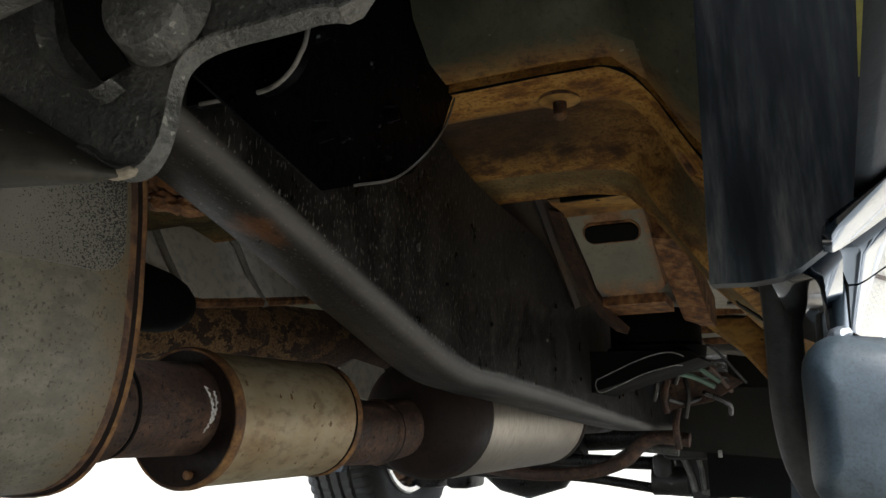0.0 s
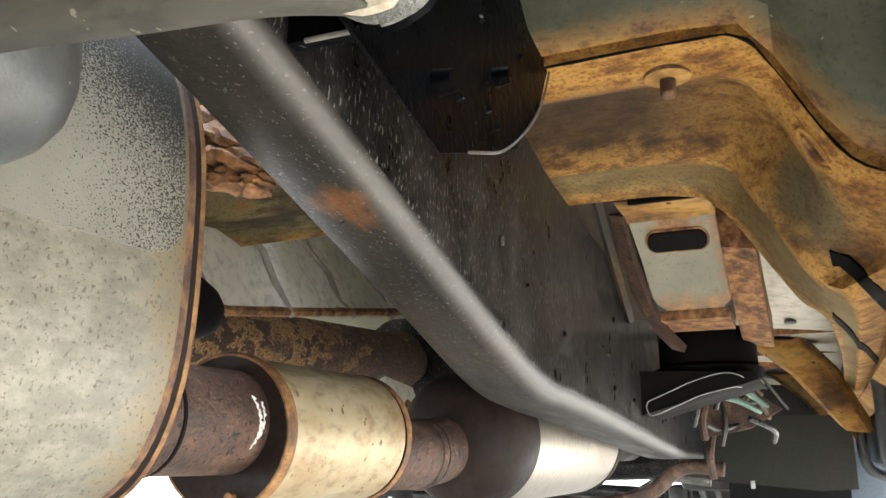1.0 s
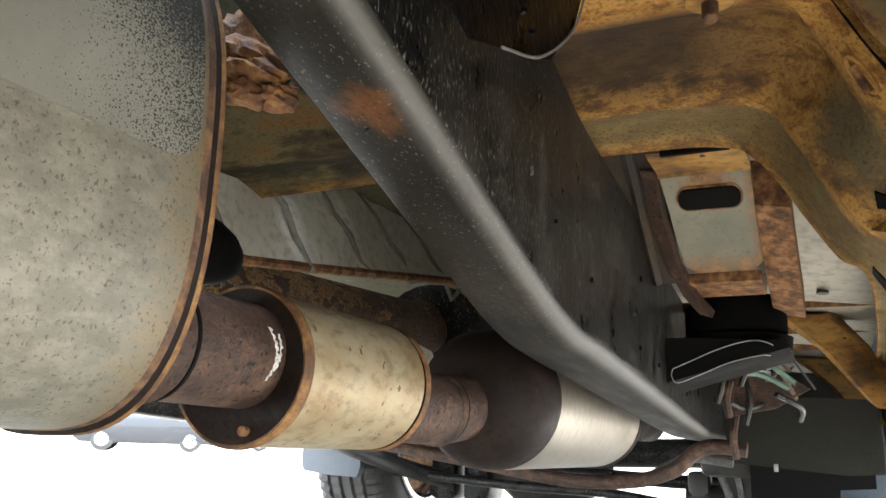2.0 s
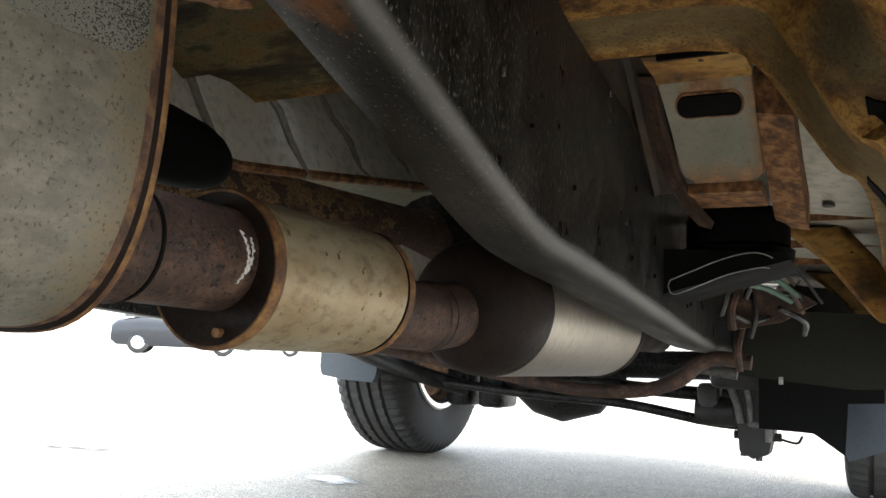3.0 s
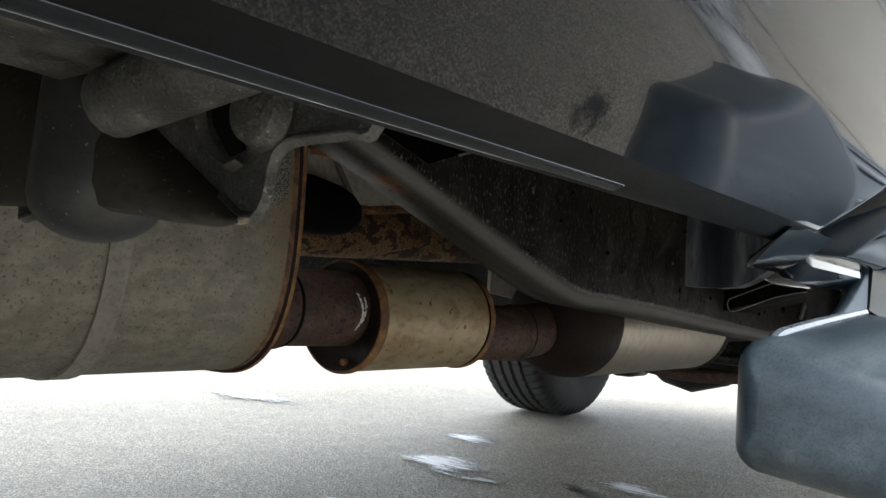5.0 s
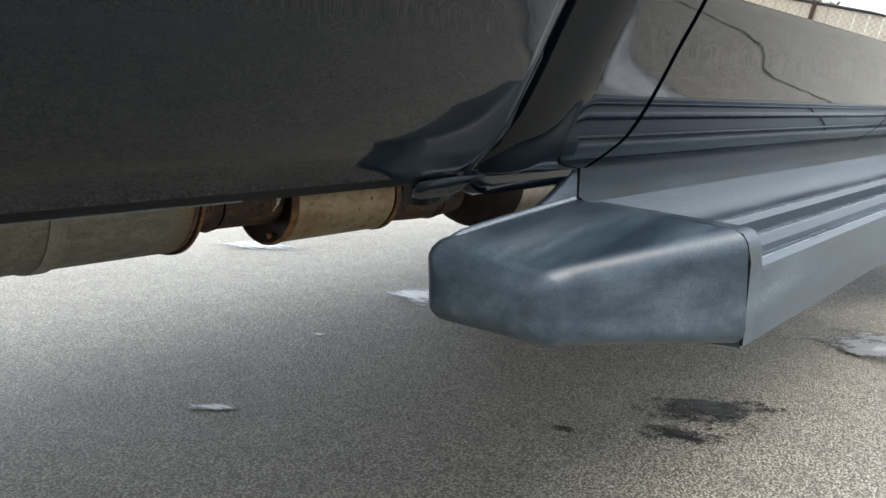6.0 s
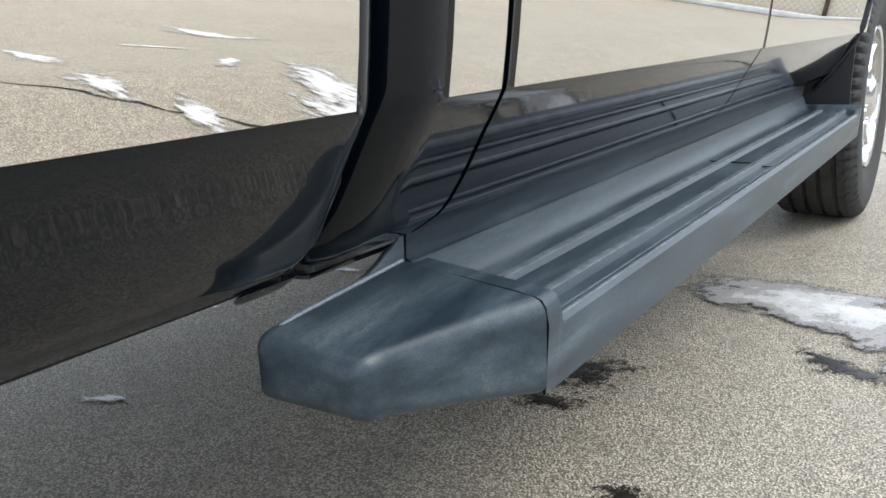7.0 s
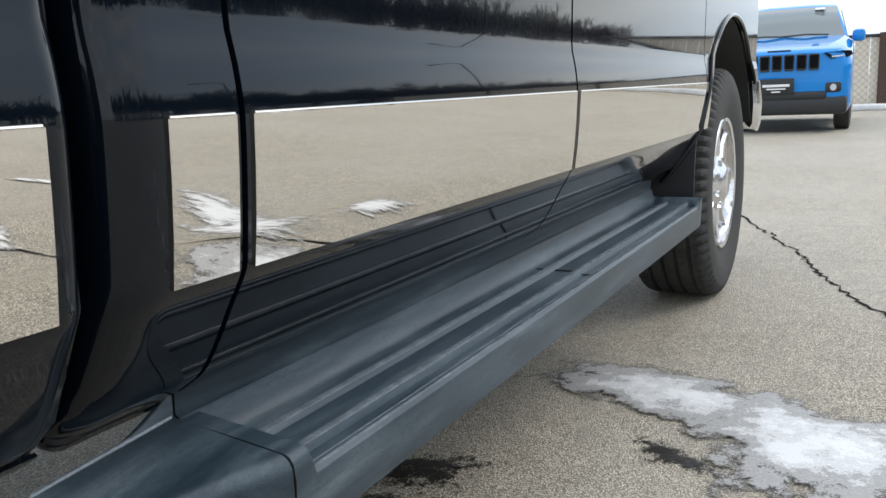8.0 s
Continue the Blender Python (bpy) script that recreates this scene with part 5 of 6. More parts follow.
outer = [(-0.416, 0.0), (-0.322, 0.0), (-0.322, 0.82), (-0.332, 0.89), (-0.396, 0.89), (-0.408, 0.80)]
loft(bm, [[slant(x, s) for x, s in outer], [(x, 1.80, 0.70 - 0.04 * s) for x, s in outer]])
for f in bm.faces:
    f.normal_update()
    if abs(f.normal.x) > 0.6 and f.calc_center_median().x < -0.37:
        f.material_index = 1
mount = part("cab_mount_box", bm, [make_mount(), SEAM_GROOVE], truck, "pale grey mount box with rusty edges")
bm = bmesh.new()
pts = []
for k in range(20):
    a = 2 * math.pi * k / 20
    pts.append(slant(-0.367 + math.copysign(0.022, math.cos(a)) + 0.011 * math.cos(a), 0.22 + 0.085 * math.sin(a), 0.0035))
loft(bm, [pts, [(x, y + 0.004, z + 0.005) for x, y, z in pts]])
part("oblong_hole", bm, BLACK, mount)
bm = bmesh.new()
ring = []
for k in range(20):
    a = 2 * math.pi * k / 20
    ring.append(slant(-0.367 + math.copysign(0.022, math.cos(a)) + 0.0135 * math.cos(a), 0.22 + 0.105 * math.sin(a), 0.0012))
loft(bm, [ring, [(x, y + 0.004, z + 0.005) for x, y, z in ring]])
part("rusty_rim", bm, RUST_EDGE, mount)
bm = bmesh.new()
loft(bm, [[(-0.417, y, z), (-0.321, y, z - 0.004 * k), (-0.321, y + 0.002, z + 0.008), (-0.417, y + 0.002, z + 0.008)] for k, y, z in ((1.0, 1.489, 0.6850), (0.8, 1.505, 0.6835), (0.3, 1.535, 0.6835), (0.0, 1.552, 0.6835), (0.0, 1.557, 0.6790))])
part("rusty_lip", bm, RUST, mount, "orange rusted tab that joins mount and channel")
bm = bmesh.new()
loft(bm, [[(-0.406, y, z), (-0.325, y, z), (-0.325, y, z + 0.012), (-0.406, y, z + 0.012)] for y, z in ((1.677, 0.584), (1.74, 0.578))])
part("rusty_edge", bm, RUST_EDGE, mount, "red-brown rusted weld edges")
bm = bmesh.new()
loft(bm, [[(-0.323, y, z), (-0.286, y, z - 0.006), (-0.286, y, z + 0.05), (-0.324, y, z + 0.06)] for y, z in ((1.60, 0.652), (1.70, 0.612), (1.80, 0.575), (1.86, 0.572))])
part("rust_strip", bm, RUST_EDGE, mount, "flaking red rust beside the mount")
bm = bmesh.new()
loft(bm, [[(-0.60, y, z), (-0.50, y, z), (-0.452, y, z), (-0.446, y - 0.004, z - 0.004), (-0.440, y, z), (-0.4165, y, z), (-0.4165, y + 0.010, z + 0.012), (-0.60, y + 0.010, z + 0.012)] for y, z in ((1.500, 0.720), (1.545, 0.698), (1.600, 0.655), (1.650, 0.618), (1.690, 0.588))])
part("mount_recess", bm, RECESS, mount, "rusty grey recess beside the mount")
bm = bmesh.new()
loft(bm, [[(x, y, z), (x + 0.016, y - 0.006, z - 0.006), (x + 0.018, y + 0.006, z + 0.004), (x, y + 0.008, z + 0.008)] for x, y, z in ((-0.436, 1.552, 0.690), (-0.436, 1.60, 0.650), (-0.430, 1.655, 0.606), (-0.418, 1.70, 0.574), (-0.404, 1.735, 0.556))])
part("mount_gusset", bm, RUST_PIPE, mount)
# rubber body mount on its frame bracket
bm = bmesh.new()
tube(bm, [(-0.375, 1.86, 0.595), (-0.375, 1.86, 0.58), (-0.375, 1.86, 0.545)], [0.055, 0.066, 0.066], 28)
tube(bm, [(-0.375, 1.86, 0.545), (-0.375, 1.86, 0.54), (-0.375, 1.86, 0.525)], [0.06, 0.072, 0.07], 28)
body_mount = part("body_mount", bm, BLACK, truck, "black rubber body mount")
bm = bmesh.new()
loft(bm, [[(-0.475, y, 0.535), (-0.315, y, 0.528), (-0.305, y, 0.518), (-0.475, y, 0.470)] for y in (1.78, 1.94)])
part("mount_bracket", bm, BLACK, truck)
# thin pale tubes stand in for the highlight on the bracket's lower edge
bm = bmesh.new()
tube(bm, smooth_path([(-0.446, 1.776, 0.493), (-0.42, 1.776, 0.504), (-0.391, 1.775, 0.516), (-0.365, 1.775, 0.524), (-0.344, 1.776, 0.527), (-0.328, 1.778, 0.523), (-0.319, 1.785, 0.516)]), 0.0007, 8)
tube(bm, smooth_path([(-0.446, 1.776, 0.493), (-0.448, 1.776, 0.484), (-0.440, 1.776, 0.475), (-0.41, 1.776, 0.486), (-0.378, 1.776, 0.499), (-0.340, 1.776, 0.508), (-0.328, 1.79, 0.509)]), 0.0007, 8)
part("bracket_edge_highlight", bm, PALE_METAL, truck, "thin pale lines that draw the highlight on the bracket's edge")
rnd = random.Random(6)
for k in range(9):
    bm = bmesh.new()
    a = Vector((rnd.uniform(-0.44, -0.33), rnd.uniform(1.95, 2.2), rnd.uniform(0.47, 0.56)))
    tube(bm, smooth_path([a, a + Vector((rnd.uniform(0, 0.05), rnd.uniform(0.02, 0.1), rnd.uniform(-0.03, 0.03))), a + Vector((rnd.uniform(-0.02, 0.08), rnd.uniform(0.1, 0.2), rnd.uniform(-0.05, 0.02)))], 5), rnd.uniform(0.002, 0.005), 6)
    part("brake_line", bm, FRAME_BLACK if k % 3 else RUST_PIPE, truck)
bm = bmesh.new()
tube(bm, smooth_path([(-0.40, 2.02, 0.515), (-0.36, 2.05, 0.508), (-0.325, 2.08, 0.49)]), 0.0045, 8)
tube(bm, [(-0.345, 2.04, 0.522), (-0.315, 2.07, 0.498)], 0.0045, 8)
part("cable_clip", bm, GREEN_WIRE, truck, "dull green cable ends")
for k, (x, y, z, h) in enumerate(((-0.432, 2.12, 0.47, 0.06), (-0.424, 2.20, 0.45, 0.06), (-0.405, 2.28, 0.44, 0.08), (-0.430, 2.33, 0.38, 0.08), (-0.398, 2.15, 0.50, 0.05))):
    bm = bmesh.new()
    tube(bm, smooth_path([(x, y, z + h), (x + 0.006 * (-1) ** k, y - 0.01, z + h * 0.5), (x - 0.004, y, z)], 4), 0.005 + 0.002 * (k % 2), 7)
    part("hanging_strap", bm, (GRIMY, RUST_PIPE)[k % 2], truck)
bm = bmesh.new()
plate(bm, [(-0.44, 0.53), (-0.33, 0.525), (-0.30, 0.505), (-0.36, 0.470), (-0.44, 0.455)], (2.30, 2.31), "y")
part("rusty_web", bm, RUST_PIPE, truck, "dark rusty web beside the rail")
# outrigger brace from floor to step
for y in (2.09, 2.75):
    bm = bmesh.new()
    loft(bm, [[(-0.345, y - 0.04, 0.605), (-0.325, y - 0.05, 0.60), (-0.268, y - 0.04, 0.598), (-0.255, y - 0.02, 0.61), (-0.255, y + 0.05, 0.62), (-0.345, y + 0.05, 0.62)],
              [(-0.275, y - 0.04, 0.545), (-0.262, y - 0.05, 0.538), (-0.215, y - 0.04, 0.535), (-0.205, y - 0.02, 0.545), (-0.205, y + 0.05, 0.56), (-0.275, y + 0.05, 0.57)],
              [(-0.215, y - 0.04, 0.468), (-0.205, y - 0.05, 0.458), (-0.175, y - 0.04, 0.455), (-0.168, y - 0.02, 0.46), (-0.168, y + 0.05, 0.48), (-0.215, y + 0.05, 0.49)]])
    part("outrigger_brace", bm, RUST, truck, "rusty pressed brace")
bm = bmesh.new()
loft(bm, [[(-0.47, y, 0.52), (-0.42, y, 0.505), (-0.21, y, 0.499), (-0.185, y, 0.490), (-0.185, y, 0.358), (-0.25, y, 0.354), (-0.42, y, 0.368), (-0.47, y, 0.372)] for y in (2.5, 2.52)])
splash = part("splash_panel", bm, DULL_PANEL, truck, "dull green-grey splash panel")
bm = bmesh.new()
add_box(bm, (-0.382, 2.494, 0.357), (-0.374, 2.499, 0.372), 0.001)
part("panel_clip", bm, PALE_METAL, splash)
bm = bmesh.new()
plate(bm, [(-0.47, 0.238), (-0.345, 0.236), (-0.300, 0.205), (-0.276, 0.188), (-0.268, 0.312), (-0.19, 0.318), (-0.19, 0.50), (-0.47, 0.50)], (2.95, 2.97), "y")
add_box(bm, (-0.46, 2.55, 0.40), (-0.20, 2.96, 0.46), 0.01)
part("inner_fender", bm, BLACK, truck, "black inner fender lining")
# tank behind the muffler
bm = bmesh.new()
add_box(bm, (-1.62, -0.3, 0.64), (-1.12, 1.25, 0.86), 0.08)
part("fuel_tank", bm, DARK_PLASTIC, truck, "black plastic fuel tank")
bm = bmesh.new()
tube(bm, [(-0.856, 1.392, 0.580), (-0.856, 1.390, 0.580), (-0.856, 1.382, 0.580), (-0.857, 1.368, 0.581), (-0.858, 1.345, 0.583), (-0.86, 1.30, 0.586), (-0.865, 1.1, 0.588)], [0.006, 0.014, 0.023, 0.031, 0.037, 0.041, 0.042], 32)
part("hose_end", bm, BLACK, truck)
# rusty lump hanging by the rail
rnd = random.Random(15)
bm = bmesh.new()
for cx, cy, cz, rx, rz, turn in ((-0.585, 1.065, 0.632, 0.026, 0.009, 25), (-0.578, 1.062, 0.616, 0.026, 0.008, 18), (-0.583, 1.066, 0.604, 0.020, 0.009, 8), (-0.562, 1.070, 0.600, 0.012, 0.008, -10), (-0.606, 1.075, 0.64, 0.018, 0.03, 0)):
    made = bmesh.ops.create_icosphere(bm, subdivisions=3, radius=1.0)["verts"]
    ph = [rnd.uniform(0, 6.28) for _ in range(6)]
    for v in made:
        p = v.co.copy()
        k = 1 + 0.16 * math.sin(4 * p.x + ph[0]) * math.sin(5 * p.y + ph[1]) + 0.12 * math.sin(9 * p.z + 7 * p.x + ph[2]) + 0.07 * math.sin(17 * p.x + 13 * p.y + ph[3])
        v.co = Vector((p.x * rx * k, p.y * 0.014 * k, p.z * rz * k))
    bmesh.ops.rotate(bm, cent=(0, 0, 0), matrix=Euler((0, radians(turn), 0)).to_matrix(), verts=made)
    bmesh.ops.translate(bm, vec=(cx, cy, cz), verts=made)
part("exhaust_hanger", bm, RUST_EDGE, truck, "crusted rusty exhaust hanger")

# ---- spring hanger ----
bm = bmesh.new()
out = [(-0.50, 0.50), (-0.395, 0.517), (-0.372, 0.512), (-0.349, 0.510), (-0.330, 0.508), (-0.316, 0.5065), (-0.309, 0.502), (-0.302, 0.4985), (-0.294, 0.499), (-0.289, 0.504), (-0.2865, 0.511), (-0.285, 0.520), (-0.281, 0.527), (-0.27, 0.530), (-0.242, 0.5305), (-0.225, 0.535), (-0.20, 0.60), (-0.25, 0.66), (-0.50, 0.68)]
out = [(q.x, q.z) for q in smooth_path([(x, 0, z) for x, z in out], 4)]
loft(bm, [[(x, 0.757, z) for x, z in out], [(x * 0.995 - 0.0015, 0.752, z + 0.002) for x, z in out], [(x, 0.752, z + 0.003) for x, z in out], [(x - 0.014, 0.772, z + 0.014) for x, z in out]])
hanger = part("spring_hanger", bm, HANGER, truck, "grimy cast spring hanger bolted to the frame")
bm = bmesh.new()
lower = [(q.x, q.z) for q in smooth_path([(-0.299, 0, 0.4985), (-0.305, 0, 0.4962), (-0.315, 0, 0.4962), (-0.34, 0, 0.4985), (-0.381, 0, 0.5030), (-0.45, 0, 0.507), (-0.56, 0, 0.510)], 4)]
upper = [(q.x, q.z) for q in smooth_path([(-0.300, 0, 0.5000), (-0.306, 0, 0.5030), (-0.318, 0, 0.510), (-0.364, 0, 0.538), (-0.41, 0, 0.565), (-0.47, 0, 0.590), (-0.56, 0, 0.600)], 4)]
rings = []
for k, ((xl, zl), (xu, zu)) in enumerate(zip(lower, upper)):
    d = 0.0175 * min(1.0, k / 9) ** 0.6  # it swells out of the casting
    back = 0.001 + 0.014 * min(1.0, k / 9)
    rings.append([(xu, 0.7530, zu), (xu, 0.7530 - 0.75 * d, zu - 0.10 * (zu - zl)), ((xu + xl) / 2, 0.7530 - 1.08 * d, zl + 0.55 * (zu - zl)), (xl, 0.7530 - 1.12 * d, zl + 0.20 * (zu - zl)), (xl, 0.7530 - 0.9 * d, zl + 0.04 * (zu - zl)), (xl, 0.7530 - 0.55 * d, zl), (xl, 0.7530 + back, min(zu, zl + 1.5 * back)), (xu, 0.7530 + back, zu)])
loft(bm, rings)
part("spring_seat", bm, SEAT_STEEL, hanger, "smooth olive-grey steel seat below the spring", 85)
bm = bmesh.new()
tube(bm, smooth_path([(-0.316, 0.7525, 0.5068), (-0.309, 0.7520, 0.5025), (-0.302, 0.7518, 0.4992), (-0.295, 0.7520, 0.4996)], 5), [0.0006] + [0.0016] * 14 + [0.0006], 8)
part("worn_edge", bm, CHALKY_EDGE, hanger, "rubbed pale lower edge")
bm = bmesh.new()
outer_arc = [(q.x, q.z) for q in smooth_path([(-0.339, 0, 0.556), (-0.335, 0, 0.541), (-0.322, 0, 0.5275), (-0.309, 0, 0.520), (-0.300, 0, 0.5225)], 4)]
inner_arc = [(q.x, q.z) for q in smooth_path([(-0.303, 0, 0.527), (-0.311, 0, 0.5265), (-0.321, 0, 0.533), (-0.328, 0, 0.543), (-0.331, 0, 0.556)], 4)]
loft(bm, [[(a[0], 0.7515, a[1]), ((a[0] + b[0]) / 2, 0.7475, (a[1] + b[1]) / 2), (b[0], 0.7515, b[1])] for a, b in zip(outer_arc, reversed(inner_arc))], False)
part("hanger_rib", bm, HANGER, hanger)
bm = bmesh.new()
loft(bm, [[(-0.326, y, 0.556), (-0.321, y, 0.541), (-0.308, y, 0.5265), (-0.2985, y, 0.529), (-0.306, y, 0.540), (-0.311, y, 0.556)] for y in (0.7512, 0.7498)])
part("hanger_slot", bm, BLACK, hanger)
bm = bmesh.new()
tube(bm, [(-0.290, 0.753, 0.545), (-0.290, 0.745, 0.545), (-0.290, 0.743, 0.545)], [0.017, 0.014, 0.009], 24)
part("hanger_boss", bm, HANGER, hanger)
bm = bmesh.new()
tube(bm, [(-0.35, 0.72, 0.548), (-0.25, 0.72, 0.56)], 0.016, 16)
part("spring_pin", bm, HANGER, hanger)
bm = bmesh.new()
for k in range(3):
    rings = []
    for j in range(16):
        y = -0.9 + 1.62 * j / 15
        z = 0.555 + 0.02 * k + 0.05 * math.cos((y + 0.1) * 1.5) * 0.5
        rings.append([(-0.40, y, z), (-0.325, y, z), (-0.325, y, z + 0.014), (-0.40, y, z + 0.014)])
    loft(bm, rings)
part("leaf_spring", bm, HANGER, truck, "grey leaf spring pack")
bm = bmesh.new()
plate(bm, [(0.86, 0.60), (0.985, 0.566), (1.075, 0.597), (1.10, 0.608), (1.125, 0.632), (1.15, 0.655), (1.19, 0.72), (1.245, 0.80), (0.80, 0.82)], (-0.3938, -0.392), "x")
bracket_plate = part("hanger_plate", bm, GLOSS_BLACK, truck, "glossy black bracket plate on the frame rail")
bm = bmesh.new()
tube(bm, smooth_path([(-0.391, 1.02, 0.578), (-0.391, 1.075, 0.598), (-0.391, 1.125, 0.632), (-0.391, 1.16, 0.668), (-0.391, 1.19, 0.72), (-0.391, 1.245, 0.80)]), 0.0009, 8)
part("plate_lip", bm, HANGER_EDGE, bracket_plate)
for y, z, r in ((1.063, 0.639, 0.006), (0.98, 0.60, 0.007), (0.975, 0.66, 0.007)):
    bm = bmesh.new()
    tube(bm, [(-0.392, y, z), (-0.382, y, z)], [r, r * 0.8], 12)
    part("plate_bolt", bm, GLOSS_BLACK, bracket_plate)
bm = bmesh.new()
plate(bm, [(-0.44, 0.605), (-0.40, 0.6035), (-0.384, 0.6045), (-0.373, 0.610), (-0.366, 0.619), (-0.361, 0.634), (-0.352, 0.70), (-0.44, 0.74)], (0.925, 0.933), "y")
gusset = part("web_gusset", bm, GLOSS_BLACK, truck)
bm = bmesh.new()
tube(bm, smooth_path([(-0.43, 0.9245, 0.6042), (-0.40, 0.9245, 0.6035), (-0.384, 0.9245, 0.6045), (-0.373, 0.9245, 0.610), (-0.366, 0.9245, 0.619), (-0.361, 0.9245, 0.634), (-0.352, 0.9245, 0.70)]), 0.0013, 8)
part("gusset_lip", bm, HANGER_EDGE, gusset)
rnd = random.Random(21)
for k in range(9):
    bm = bmesh.new()
    y, z = rnd.uniform(0.97, 1.13), rnd.uniform(0.60, 0.72)
    tube(bm, [(-0.393, y, z), (-0.3895, y + rnd.uniform(-0.002, 0.002), z)], [rnd.uniform(0.002, 0.006), 0.001], 7)
    part("plate_bead", bm, GLOSS_BLACK, bracket_plate)
# round spring eye hanging below the rail beside the muffler
bm = bmesh.new()
stop = [(0.070, 0.029), (0.030, 0.0315), (0.012, 0.0328), (0.0, 0.0330), (-0.008, 0.0308), (-0.014, 0.0265), (-0.0185, 0.0200), (-0.0215, 0.0120), (-0.0228, 0.0050), (-0.023, 0.0005)]
tube(bm, [(-0.416, 0.752, 0.512 + z) for z, _ in stop], [r for _, r in stop], 40)
part("spring_eye", bm, EYE_RUBBER, truck, "rounded grey rubber spring eye", 80)

# ---- running boards ----
BOARD = [(0.019, 0.366), (0.0235, 0.420), (0.0225, 0.427), (0.018, 0.4310), (0.011, 0.4312), (0.006, 0.4295), (0.003, 0.4255),
         (-0.012, 0.4285), (-0.0155, 0.4365), (-0.0265, 0.4372), (-0.030, 0.4315), (-0.069, 0.4335), (-0.0725, 0.4395), (-0.0835, 0.4395), (-0.087, 0.4335),
         (-0.100, 0.4336), (-0.1085, 0.4352), (-0.1150, 0.4400), (-0.1205, 0.4490), (-0.1245, 0.4610), (-0.1275, 0.4725), (-0.1290, 0.4705), (-0.1305, 0.4705), (-0.1312, 0.4745),
         (-0.129, 0.490), (-0.125, 0.505), (-0.1285, 0.509), (-0.1355, 0.498), (-0.137, 0.45), (-0.132, 0.405), (-0.09, 0.374), (-0.02, 0.366)]
Y0, Y1 = 1.100, 3.045


def board(mirror):
    def mx(x):
        return 2 * CX - x if mirror else x
    step = tagged(new("running_board"), "slate-grey moulded step along the cab")
    step.parent = truck
    bm = bmesh.new()
    def level(x, z):
        if x > 0.0165:
            return z if z < 0.41 else (0.438 if x > 0.023 else 0.4495 if x > 0.02 else 0.4565)
        return z if z < 0.41 or x < -0.121 else max(z, min(0.4745, 0.4590 + (0.014 - x) * 0.105))
    rings = [[(mx(x), y, level(x, z)) for x, z in BOARD] for y in (Y0 + 0.002, Y0 + 0.006, Y0 + 0.022, Y0 + 0.0255, Y0 + 0.028)]
    rings += [[(mx(x), y, z) for x, z in BOARD] for y in [Y0 + 0.036] + [Y0 + 0.074 + k * 0.104 for k in range(18)] + [2.95, 2.985]]
    # the front end turns up into a lip
    for y, lift, inset in ((3.0, 0.004, 0.0), (3.015, 0.012, 0.0), (3.035, 0.016, 0.001), (3.045, 0.012, 0.003)):
        rings.append([(mx(x - inset), y, (max(z, 0.4345 + lift) if z > 0.41 else z + inset)) for x, z in BOARD])
    loft(bm, rings)
    part("tread", bm, PLASTIC, step)
    for x in (-0.021, -0.078, 0.006, 0.0150):
        bm = bmesh.new()
        w, z = {-0.021: (0.0052, 0.4380), -0.078: (0.0052, 0.4408), 0.006: (0.0022, 0.4302), 0.0150: (0.0026, 0.4320)}[x]
        add_box(bm, (mx(x) - w, Y0 + 0.040, z - 0.004), (mx(x) + w, 2.96, z), 0.0012)
        part("tread_rib", bm, surface_rib, step, "polished crest of the tread, its sheen painted pale")
    for x in (-0.006, -0.050, -0.100):
        bm = bmesh.new()
        z = 0.4300 if x > -0.01 else 0.4352
        add_box(bm, (mx(x) - 0.018, 2.043, z - 0.0014), (mx(x) + 0.018, 2.049, z), 0.0005)
        part("drain_notch", bm, BLACK, step)
    # rear end cap: tapers in and down, with well rounded rear corners
    bm = bmesh.new()
    A = [(0.0205, 0.370), (0.0245, 0.436), (0.022, 0.450), (0.014, 0.4585), (-0.004, 0.4625), (-0.060, 0.4685), (-0.117, 0.4735), (-0.127, 0.480), (-0.1255, 0.507)]

    def cap_ring(u, inset, back):
        def between(a, b):
            return a + (b - a) * u ** 1.06
        xo, xi = between(0.0240, -0.053) - inset, between(-0.1350, -0.147) + 0.6 * inset
        zto, zti = between(0.4610, 0.4435) - inset, between(0.4770, 0.4630) - inset
        zbo, zbi = between(0.3700, 0.3855) + inset, between(0.4020, 0.3990) + inset
        ring = []
        for (x, z), r, a0 in (((xo, zbo), 0.012, -90), ((xo, zto), 0.018, 0), ((xi, zti), between(0.006, 0.014), 90), ((xi, zbi), 0.014, 180)):
            r = max(0.0015, r - 0.9 * inset)
            sx, sz = (-1 if x == xo else 1), (1 if z in (zbo, zbi) else -1)
            for j in range(6):
                q = radians(a0 + 18 * j)
                ring.append((x + sx * r + r * math.cos(q), z + sz * r + r * math.sin(q)))
        out = []
        for x, z in ring:
            full = 0.929 + 0.34 * (x + 0.147)
            out.append((mx(x), Y0 - 0.002 + (full - Y0 + 0.002) * u - back, z))
        return out
    rings = [cap_ring(u, 0.0, 0.0) for u in (0.0, 0.03, 0.12, 0.25, 0.4, 0.55, 0.7, 0.85, 0.94, 1.0)]
    rings += [cap_ring(1.0, 0.022 * (1 - math.cos(q)), 0.020 * math.sin(q)) for q in (radians(k) for k in (15, 30, 45, 60, 72, 82, 90))]
    loft(bm, rings)
    swoop = []  # the inner wall falls away from the step's upstand
    for k in range(15):
        v = k / 14
        top = 0.4760 + 0.031 * max(0.0, 1 - v / 0.62) ** 1.6 - 0.006 * v
        y = Y0 - 0.002 - 0.115 * v
